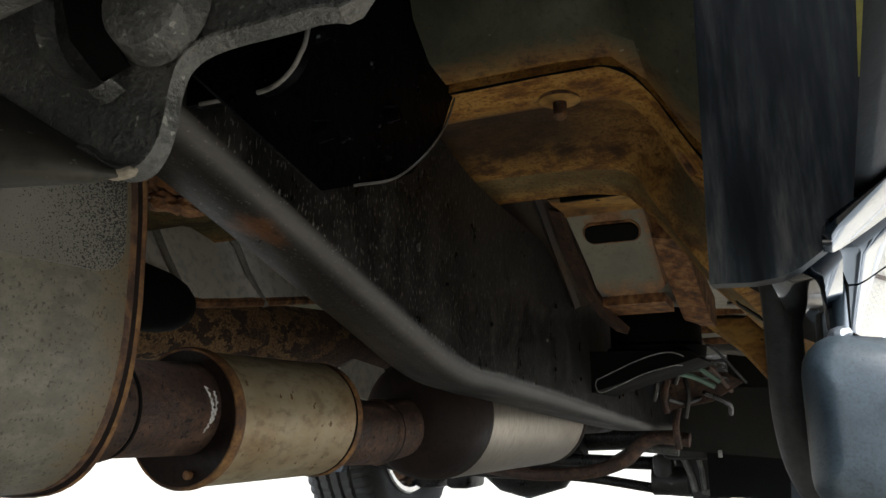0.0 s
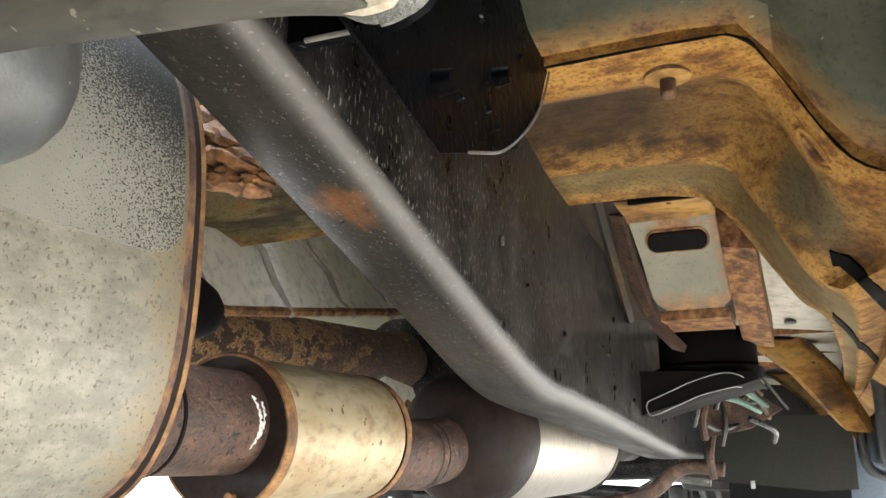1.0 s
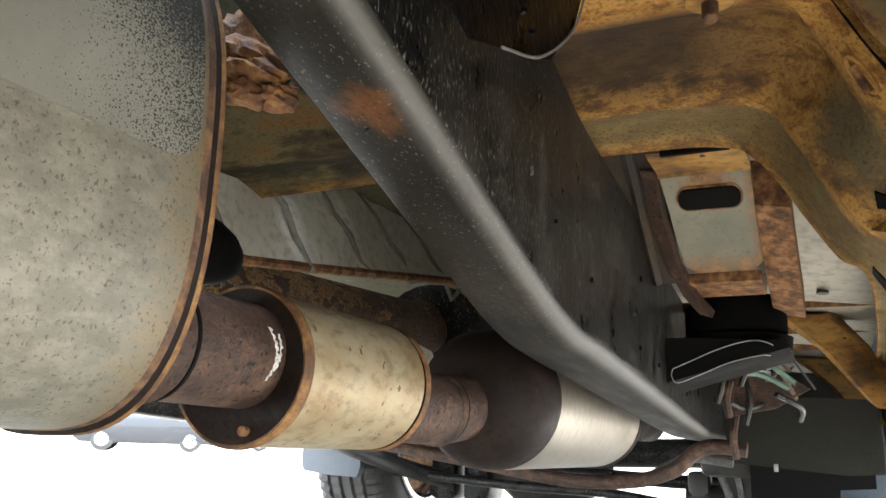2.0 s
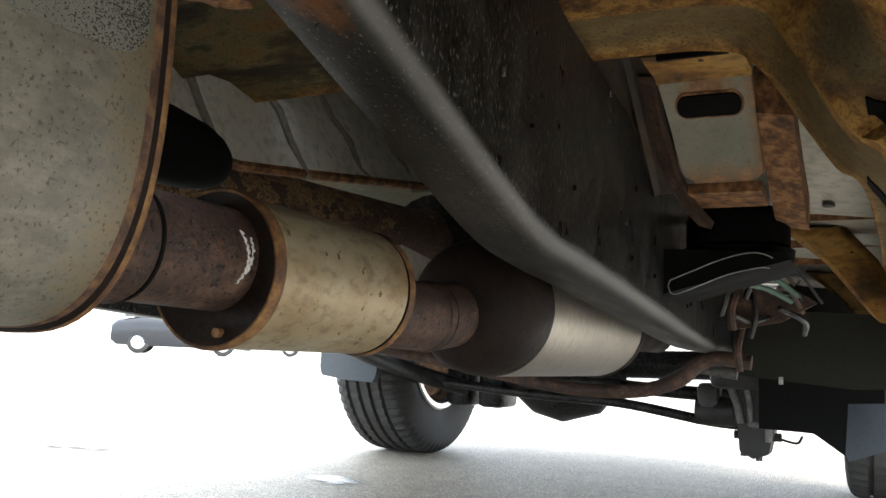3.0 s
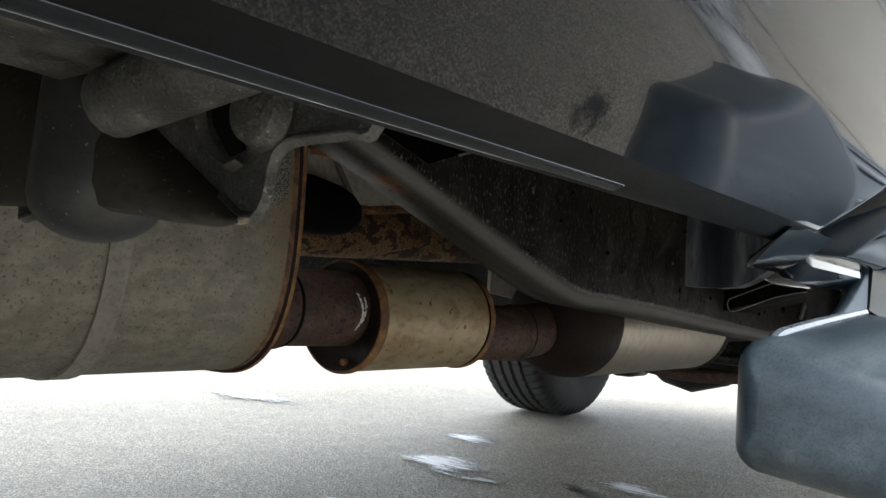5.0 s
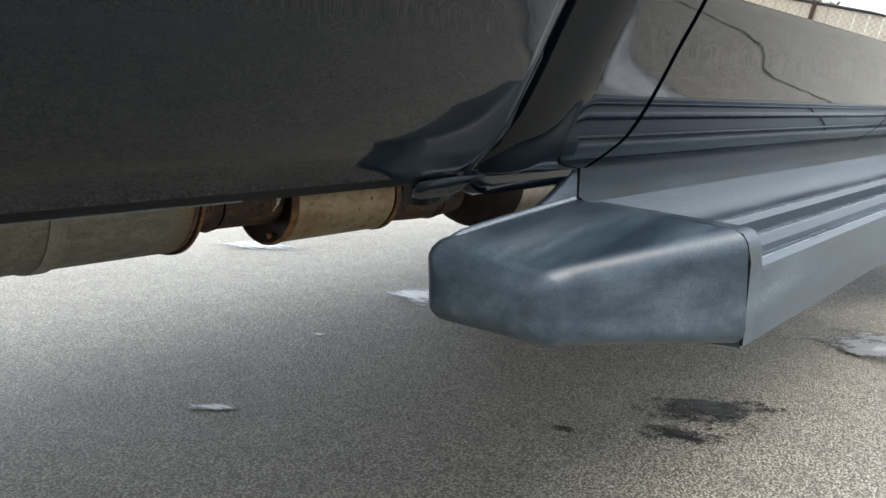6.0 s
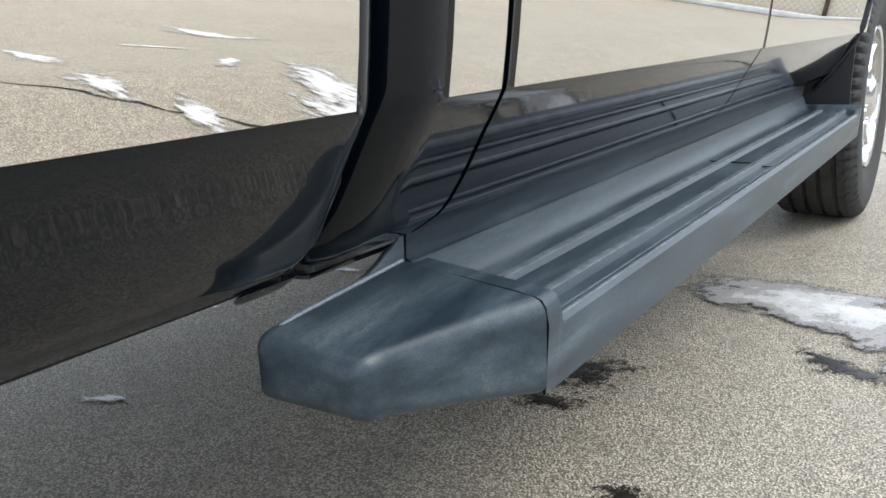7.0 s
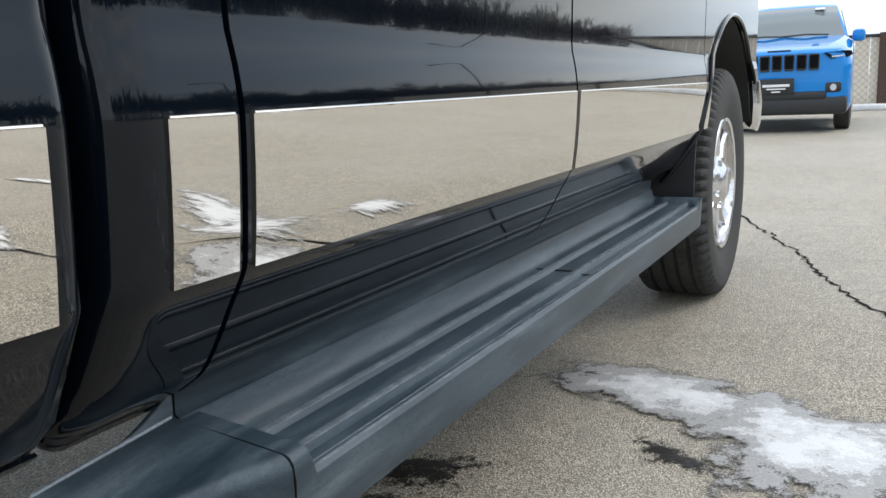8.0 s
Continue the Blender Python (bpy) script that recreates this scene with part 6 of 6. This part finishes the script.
        swoop.append([(mx(-0.1270 - 0.004 * v), y, 0.462), (mx(-0.1262 - 0.004 * v), y, top - 0.002), (mx(-0.1285 - 0.004 * v), y, top), (mx(-0.1330 - 0.004 * v), y, top - 0.001), (mx(-0.1345 - 0.004 * v), y, 0.462)])
    loft(bm, swoop)
    cap = part("end_cap", bm, PLASTIC, step, "tapered moulded end cap", 80)
    bm = bmesh.new()
    tube(bm, [(mx(x), Y0 - 0.0005, z - 0.0012) for x, z in A], 0.0014, 6)
    part("cap_joint", bm, BLACK, cap)
    bm = bmesh.new()
    tube(bm, smooth_path([(mx(-0.128), 1.095, 0.4775), (mx(-0.130), 1.02, 0.4715), (mx(-0.1335), 0.96, 0.4655), (mx(-0.1345), 0.940, 0.4625), (mx(-0.1345), 0.926, 0.4565)]), 0.0030, 8)
    part("cap_bead", bm, surface_rib, cap, "pale moulded bead along the inner edge")
    for y in (1.14, 1.9, 2.75):
        bm = bmesh.new()
        tube(bm, smooth_path([(mx(-0.164), y, 0.522), (mx(-0.162), y, 0.505), (mx(-0.162), y, 0.47), (mx(-0.162), y, 0.435), (mx(-0.156), y, 0.403), (mx(-0.14), y, 0.383), (mx(-0.09), y, 0.366)]), 0.011, 12)
        part("step_bracket", bm, STEP_IRON, step, "curved dark steel step bracket")
    return step


# sky sheen on the smooth crests is put into this pale base
surface_rib = surface("pale_sheen_crest", [(0.3, (0.09, 0.105, 0.12)), (0.5, (0.13, 0.15, 0.17)), (0.7, (0.18, 0.20, 0.22))], 30, (0.16, 0.26), 0.0, 0.1, 300, spec=0.9)
board(False)

# ---- wheels ----
TYRE = [(-0.118, 0.236), (-0.128, 0.262), (-0.139, 0.31), (-0.141, 0.345), (-0.136, 0.378), (-0.128, 0.398), (-0.118, 0.408), (-0.104, 0.413), (-0.080, 0.416), (-0.075, 0.402), (-0.067, 0.402), (-0.062, 0.417),
        (-0.032, 0.4195), (-0.027, 0.402), (-0.019, 0.402), (-0.014, 0.420), (0.014, 0.420), (0.019, 0.402), (0.027, 0.402), (0.032, 0.4195), (0.062, 0.417), (0.067, 0.402), (0.075, 0.402), (0.080, 0.416),
        (0.104, 0.413), (0.118, 0.408), (0.128, 0.398), (0.136, 0.378), (0.141, 0.345), (0.139, 0.31), (0.128, 0.262), (0.118, 0.236)]


def wheel(x, y, outward, scale=1.0, material=None, rear=False):
    """One wheel with its tyre and rim; outward is +1 or -1 along x."""
    hub = new("wheel")
    hub.parent = truck
    hub.location = (x, y, WHEEL_Z)
    hub.scale = (scale,) * 3
    bm = bmesh.new()
    n = 198
    rings = []
    for k in range(n):
        a = 2 * math.pi * k / n
        notch = 0.015 if k % 3 == 0 else 0.0
        ring = []
        for px, r in TYRE:
            if 0.396 < r < 0.4145 and abs(px) > 0.09:
                r -= notch
            elif r > 0.4145:
                r -= 0.008 if (k + (1 if px > 0 else 0)) % 3 == 0 else 0
            r = min(r, 0.4150) if r > 0.415 else r
            ring.append((outward * px, r * math.sin(a), r * math.cos(a)))
        rings.append(ring)
    rings.append(rings[0])
    loft(bm, rings, False, False)
    bmesh.ops.remove_doubles(bm, verts=bm.verts, dist=0.0001)
    part("tyre", bm, RUBBER, hub, "worn black all-season tyre", 25)
    bm = bmesh.new()
    prof = [(0.118, 0.242), (0.126, 0.238), (0.122, 0.226), (0.09, 0.222), (0.06, 0.20), (-0.06, 0.20), (-0.09, 0.206), (-0.118, 0.214), (-0.131, 0.222), (-0.133, 0.240), (-0.128, 0.247), (-0.118, 0.242)]
    rings = [[(outward * px, r * math.sin(a), r * math.cos(a)) for px, r in prof] for a in (2 * math.pi * k / 48 for k in range(49))]
    loft(bm, rings, False, False)
    bmesh.ops.remove_doubles(bm, verts=bm.verts, dist=0.0001)
    part("rim", bm, CHROME, hub, "bright alloy rim")
    for k in range(8):
        a0 = 2 * math.pi * k / 8
        bm = bmesh.new()
        rings = []
        for r, w, px in ((0.055, 0.034, 0.085), (0.11, 0.030, 0.092), (0.17, 0.030, 0.090), (0.222, 0.040, 0.098)):
            c, s = math.cos(a0), math.sin(a0)
            rings.append([(outward * (px + dx), r * s + t * c, r * c - t * s) for dx, t in ((0, -w), (0.012, -w * 0.7), (0.012, w * 0.7), (0, w), (-0.03, w * 0.8), (-0.03, -w * 0.8))])
        loft(bm, rings)
        part("spoke", bm, CHROME, hub)
        bm = bmesh.new()
        p = (outward * 0.092, 0.082 * math.sin(a0 + 0.39), 0.082 * math.cos(a0 + 0.39))
        tube(bm, [p, (outward * 0.120, p[1], p[2])], 0.013, 8)
        part("wheel_nut", bm, CHROME, hub)
    bm = bmesh.new()
    tube(bm, [(outward * 0.05, 0, 0), (outward * 0.10, 0, 0), (outward * 0.128, 0, 0), (outward * 0.135, 0, 0)], [0.105, 0.105, 0.06, 0.045], 24)
    part("hub_cap", bm, CHROME, hub)
    bm = bmesh.new()
    tube(bm, [(outward * -0.075, 0, 0), (outward * 0.03, 0, 0)], [0.192, 0.192], 36)
    tube(bm, [(outward * -0.13, 0, 0), (outward * -0.07, 0, 0)], [0.06, 0.075], 20)
    add_box(bm, (outward * -0.10 - 0.04, -0.19, -0.05), (outward * -0.10 + 0.04, -0.10, 0.10), 0.015)
    part("brake", bm, RUST_EDGE, hub, "rusty brake disc and caliper")
    return hub


for y in (AXLE_F, AXLE_R):
    wheel(-0.152, y, 1)
    wheel(2 * CX + 0.152, y, -1)
bm = bmesh.new()
tube(bm, [(-1.75, AXLE_R, 0.42), (-0.30, AXLE_R, 0.42)], 0.055, 16)
tube(bm, [(-1.2, AXLE_R, 0.42), (-1.05, AXLE_R, 0.42), (-0.9, AXLE_R, 0.42)], [0.06, 0.17, 0.06], 20)
part("rear_axle", bm, FRAME_BLACK, truck)
for mirror in (False, True):
    def fx(x):
        return 2 * CX - x if mirror else x
    bm = bmesh.new()
    rings = []
    low = 0.0 if mirror else 1.0
    for s in (0.0, 0.06, 0.3, 0.6, 0.86, 0.95, 1.0):
        pinch = 0.014 * max(0.0, (s - 0.86) / 0.14) ** 2
        za, zb = 0.53 - s * (0.25 + 0.125 * low), 0.53 - s * 0.235
        xa, xb, y = -0.286 + pinch, -0.050 - pinch, 3.19 - 0.012 * s
        xm, zm = (xa + xb) / 2, (za * 0.7 + zb * 0.3)
        rings.append([(fx(xa), y, za), (fx(xm), y - 0.012, zm), (fx(xb), y, zb), (fx(xb), y + 0.03, zb), (fx(xm), y + 0.018, zm), (fx(xa), y + 0.03, za)])
    loft(bm, rings)
    part("mud_flap", bm, FLAP, truck, "blue-grey moulded mud flap")

# ---- other vehicles ----
def small_car(name, label, paint, at, rot, front=True, tall=1.0):
    """A parked car facing its own -y, on the ground at its middle."""
    car = tagged(new(name), label, "car")
    car.matrix_world = pose(*at, 0, 0, rot) @ Matrix.Diagonal((1, 1, tall, 1))
    W, L = 0.93, 4.5
    bm = bmesh.new()
    rings = []
    for y, zb, zt, w in ((0.0, 0.40, 0.955, 0.80), (0.03, 0.30, 0.985, 0.86), (0.12, 0.26, 1.01, 0.905), (0.34, 0.24, 1.045, 0.93), (1.1, 0.24, 1.19, 0.93), (1.35, 0.24, 1.21, 0.93), (3.6, 0.24, 1.20, 0.93), (4.3, 0.26, 1.10, 0.90), (4.5, 0.40, 0.95, 0.80)):
        rings.append([(-w * 0.94, y, zb), (-w, y, zb + 0.1), (-w, y, zt - 0.22), (-w * 0.97, y, zt - 0.1), (-w * 0.86, y, zt - 0.015), (-w * 0.4, y, zt), (w * 0.4, y, zt), (w * 0.86, y, zt - 0.015), (w * 0.97, y, zt - 0.1), (w, y, zt - 0.22), (w, y, zb + 0.1), (w * 0.94, y, zb)])
    loft(bm, rings)
    part("body", bm, paint, car)
    bm = bmesh.new()
    rings = []
    for z, ya, yb, w in ((1.17, 1.15, 4.15, 0.84), (1.40, 1.55, 3.98, 0.74), (1.60, 1.86, 3.8, 0.66), (1.645, 2.02, 3.6, 0.60)):
        rings.append([(-w, ya + 0.1, z), (-w * 0.5, ya, z), (w * 0.5, ya, z), (w, ya + 0.1, z), (w, yb, z), (-w, yb, z)])
    loft(bm, rings)
    part("roof", bm, paint, car)
    bm = bmesh.new()
    rings = []
    for z, ya, w in ((1.185, 1.135, 0.80), (1.35, 1.445, 0.725), (1.595, 1.835, 0.645)):
        rings.append([(-w, ya + 0.075, z), (-w * 0.5, ya - 0.015, z), (w * 0.5, ya - 0.015, z), (w, ya + 0.075, z), (w, ya + 0.12, z), (-w, ya + 0.12, z)])
    loft(bm, rings)
    screen = part("windscreen", bm, PALE_GLASS, car)
    for x0, x1 in ((-0.62, 0.02), (-0.02, 0.58)):
        bm = bmesh.new()
        tube(bm, [(x0, 1.14, 1.205), ((x0 + x1) / 2, 1.115, 1.215), (x1, 1.13, 1.20)], 0.010, 6)
        part("wiper", bm, DARK_PLASTIC, screen)
    bm = bmesh.new()
    loft(bm, [[(0.36, 1.785 - d, 1.555), (0.50, 1.800 - d, 1.555), (0.50, 1.825 - d, 1.580), (0.36, 1.810 - d, 1.580)] for d in (0.0, 0.05)])
    part("screen_label", bm, WHITE_PAINT, screen, "white paper label behind the glass")
    for s in (-1, 1):
        bm = bmesh.new()
        loft(bm, [[(s * (0.845 - 0.30 * (z - 1.1) + d), y, z) for y, z in ((1.55, 1.16), (3.7, 1.16), (3.6, 1.52), (1.98, 1.54))] for d in (0, 0.012)])
        part("side_window", bm, GLASS, car)
        bm = bmesh.new()
        add_box(bm, (s * 0.98 - 0.09, 1.38, 1.10), (s * 0.98 + 0.09, 1.50, 1.26), 0.05)
        part("door_mirror", bm, paint, car)
        for y in (0.92, 3.62):
            bm = bmesh.new()
            tube(bm, [(s * 0.92, y, 0.35), (s * 0.90, y, 0.35), (s * 0.72, y, 0.35), (s * 0.70, y, 0.35)], [0.30, 0.35, 0.35, 0.30], 28)
            w = part("wheel", bm, RUBBER, car)
            bm = bmesh.new()
            tube(bm, [(s * 0.925, y, 0.35), (s * 0.93, y, 0.35)], [0.22, 0.20], 20)
            part("rim", bm, CHROME, w)
        bm = bmesh.new()
        loft(bm, [[(s * 0.56, y, 0.945), (s * 0.80, y + 0.02, 0.965), (s * 0.90, y + 0.16, 0.965), (s * 0.92, y + 0.22, 0.92), (s * 0.86, y + 0.06, 0.885), (s * 0.66, y, 0.875)] for y in (-0.018, 0.10)])
        lens = part("headlight", bm, GLASS, car, "slim dark headlight")
        bm = bmesh.new()
        loft(bm, [[(s * 0.66, y, 0.905), (s * 0.80, y + 0.02, 0.915), (s * 0.80, y + 0.02, 0.898), (s * 0.67, y, 0.890)] for y in (-0.024, 0.0)])
        part("light_bar", bm, LAMP_GLASS, lens)
        bm = bmesh.new()
        add_box(bm, (s * 0.70 - 0.11, -0.015, 0.47), (s * 0.70 + 0.11, 0.14, 0.61), 0.04)
        fog = part("fog_recess", bm, DARK_PLASTIC, car)
        bm = bmesh.new()
        tube(bm, [(s * 0.70, -0.022, 0.54), (s * 0.70, 0.02, 0.54)], 0.04, 16)
        part("fog_light", bm, LAMP_GLASS, fog)
    for k in range(7):
        x = (k - 3) * 0.157 - 0.02
        bm = bmesh.new()
        shape = [(-0.052, 0.752), (0.050, 0.752), (0.064, 0.772), (0.066, 0.925), (0.058, 0.945), (-0.056, 0.945), (-0.066, 0.925), (-0.064, 0.772)]
        loft(bm, [[(x + g * u, y, 0.85 + g * (v - 0.85)) for u, v in shape] for g, y in ((1.0, 0.03), (1.0, -0.020), (0.93, -0.028), (0.80, -0.024), (0.78, 0.02))])
        slot = part("grille_slot", bm, DARK_PLASTIC, car)
        bm = bmesh.new()
        loft(bm, [[(x + 0.79 * u, y, 0.85 + 0.79 * (v - 0.85)) for u, v in shape] for y in (-0.012, 0.0)])
        part("slot_insert", bm, BLACK, slot)
    bm = bmesh.new()
    add_box(bm, (-0.62, -0.03, 0.40), (0.62, 0.2, 0.50), 0.03)
    add_box(bm, (-0.88, -0.02, 0.22), (0.88, 0.3, 0.44), 0.05)
    part("lower_bumper", bm, DARK_PLASTIC, car)
    bm = bmesh.new()
    add_box(bm, (-0.24, -0.05, 0.475), (0.21, -0.03, 0.665), 0.008)
    dealer = part("plate_frame", bm, DARK_PLASTIC, car, "black dealer plate")
    for z, w, h in ((0.580, 0.175, 0.016), (0.540, 0.125, 0.008), (0.505, 0.06, 0.008)):
        bm = bmesh.new()
        add_box(bm, (-0.02 - w, -0.055, z - h), (-0.02 + w, -0.049, z + h), 0.003)
        part("lettering_bar", bm, WHITE_PAINT, dealer)
    bm = bmesh.new()
    add_box(bm, (-0.15, 0.03, 0.985), (0.15, 0.06, 1.005), 0.005)
    part("badge", bm, DARK_PLASTIC, car)
    return car


suv = small_car("suv", "bright blue compact suv facing the camera, parked", BLUE, (-0.93, 13.1, 0), 2, tall=1.13)
# the first car is silver; its shaded side is put in as dark grey paint
for (x, y, r, paint, label) in ((-19.4, 23.7, 130, DARK_PAINT, "dark grey car parked across the lot"), (-24.0, 30.5, -55, WHITE_PAINT, "white car parked across the lot"),
                               (31.0, 34.0, -45, DARK_PAINT, "dark grey car parked across the lot"), (28.6, 36.0, -45, DARK_PAINT, "dark grey car parked across the lot"), (26.0, 38.0, -45, DARK_PAINT, "dark grey car parked across the lot"), (34.5, 30.5, -45, WHITE_PAINT, "white car parked across the lot"), (39.0, 24.0, -60, DARK_PAINT, "dark grey car parked across the lot")):
    tagged(small_car("parked_car", label, paint, (x, y, 0), r), group="parked cars across the lot")

# ---- fence, lamps and trees at the edge of the lot ----
fence = tagged(new("slatted_fence"), "tan slatted chain-link fence with a dark top rail", "fence")
bm = bmesh.new()
for k in range(60):
    add_box(bm, (-6 + 0.3 * k, 21.0, 0.12), (-6 + 0.3 * k + 0.285, 21.02, 1.52))
part("slats", bm, FENCE_SLAT, fence)
bm = bmesh.new()
for k in range(130):
    x = -6 + 0.14 * k
    for d in (1, -1):
        tube(bm, [(x, 20.975, 0.12), (x + d * 1.4, 20.975, 1.52)], 0.004, 4)
part("wire_mesh", bm, GALV, fence)
bm = bmesh.new()
tube(bm, [(-6, 20.98, 1.55), (12, 20.98, 1.55)], 0.035, 10)
part("top_rail", bm, DARK_PLASTIC, fence)
for x in (-5, -2, 0.3, 3, 6, 9):
    bm = bmesh.new()
    tube(bm, [(x, 20.95, 0), (x, 20.95, 1.6)], 0.05 if x != 0.3 else 0.14, 10)
    part("post", bm, RUST_PIPE, fence)
bm = bmesh.new()
add_box(bm, (-9, 20.2, 0.0), (14, 20.9, 0.12), 0.03)
tagged(part("kerb", bm, surface("snowy_kerb", [(0.3, grey(0.55)), (0.7, grey(0.78))], 3, (0.6, 0.8), 0.0, 0.3)), "low kerb covered with old snow", "kerb", kind="structure")


shed = tagged(new("storage_building"), "long low dark flat-roofed building beyond the lot", "building")
shed.matrix_world = pose(41, 51, 0, 0, 0, 140)
bm = bmesh.new()
add_box(bm, (-7, -3, 0), (7, 3, 3.0), 0.05)
part("wall", bm, DARK_PAINT, shed)
bm = bmesh.new()
add_box(bm, (-7.2, -3.2, 3.0), (7.2, 3.2, 3.25), 0.05)
part("roof", bm, DARK_PLASTIC, shed)
for k in range(4):
    bm = bmesh.new()
    add_box(bm, (-6 + 3.2 * k, 2.99, 0.1), (-3.6 + 3.2 * k, 3.04, 2.5), 0.02)
    part("roller_door", bm, GALV, shed)


def street_lamp(x, y, turn):
    lamp = tagged(new("street_lamp"), "tall dark steel lot lamp on a pole", "street lamp", "lot lamps")
    lamp.matrix_world = pose(x, y, 0, 0, 0, turn)
    bm = bmesh.new()
    tube(bm, [(0, 0, 0), (0, 0, 0.7), (0, 0, 0.71), (0, 0, 8.5)], [0.3, 0.3, 0.09, 0.06], 12)
    part("pole", bm, DARK_PLASTIC, lamp)
    bm = bmesh.new()
    tube(bm, smooth_path([(0, 0, 8.4), (-0.5, 0, 8.75), (-1.4, 0, 8.8)]), 0.04, 8)
    part("arm", bm, DARK_PLASTIC, lamp)
    bm = bmesh.new()
    add_box(bm, (-2.0, -0.2, 8.72), (-1.3, 0.2, 8.85), 0.04)
    part("lamp_head", bm, DARK_PLASTIC, lamp)
    return lamp


street_lamp(19, 42, 180)
street_lamp(33, 38, 150)


def far_woods():
    """A strip of bare winter trees: trunks and forking limbs."""
    rnd = random.Random(12)
    bm = bmesh.new()

    def limb(a, d, length, r, level):
        b = a + d * length
        tube(bm, [a, b], [r, r * 0.6], 4 if level else 5, False)
        if level < 3:
            for _ in range(5):
                e = (d + Vector((rnd.uniform(-0.8, 0.8), rnd.uniform(-0.8, 0.8), rnd.uniform(-0.1, 0.6)))).normalized()
                limb(a + d * length * rnd.uniform(0.5, 1), e, length * rnd.uniform(0.5, 0.75), r * 0.62, level + 1)
    for k in range(420):
        t = k / 419
        limb(Vector((58 + 7 * math.sin(k * 2.1), -40 + 220 * t, 0)), Vector((rnd.uniform(-0.08, 0.08), rnd.uniform(-0.08, 0.08), 1)).normalized(), rnd.uniform(3.5, 5.5), rnd.uniform(0.2, 0.35), 0)
    return bm


tagged(part("far_woods", far_woods(), BARK), "line of bare winter trees beyond the lot", "woods", kind="stuff")
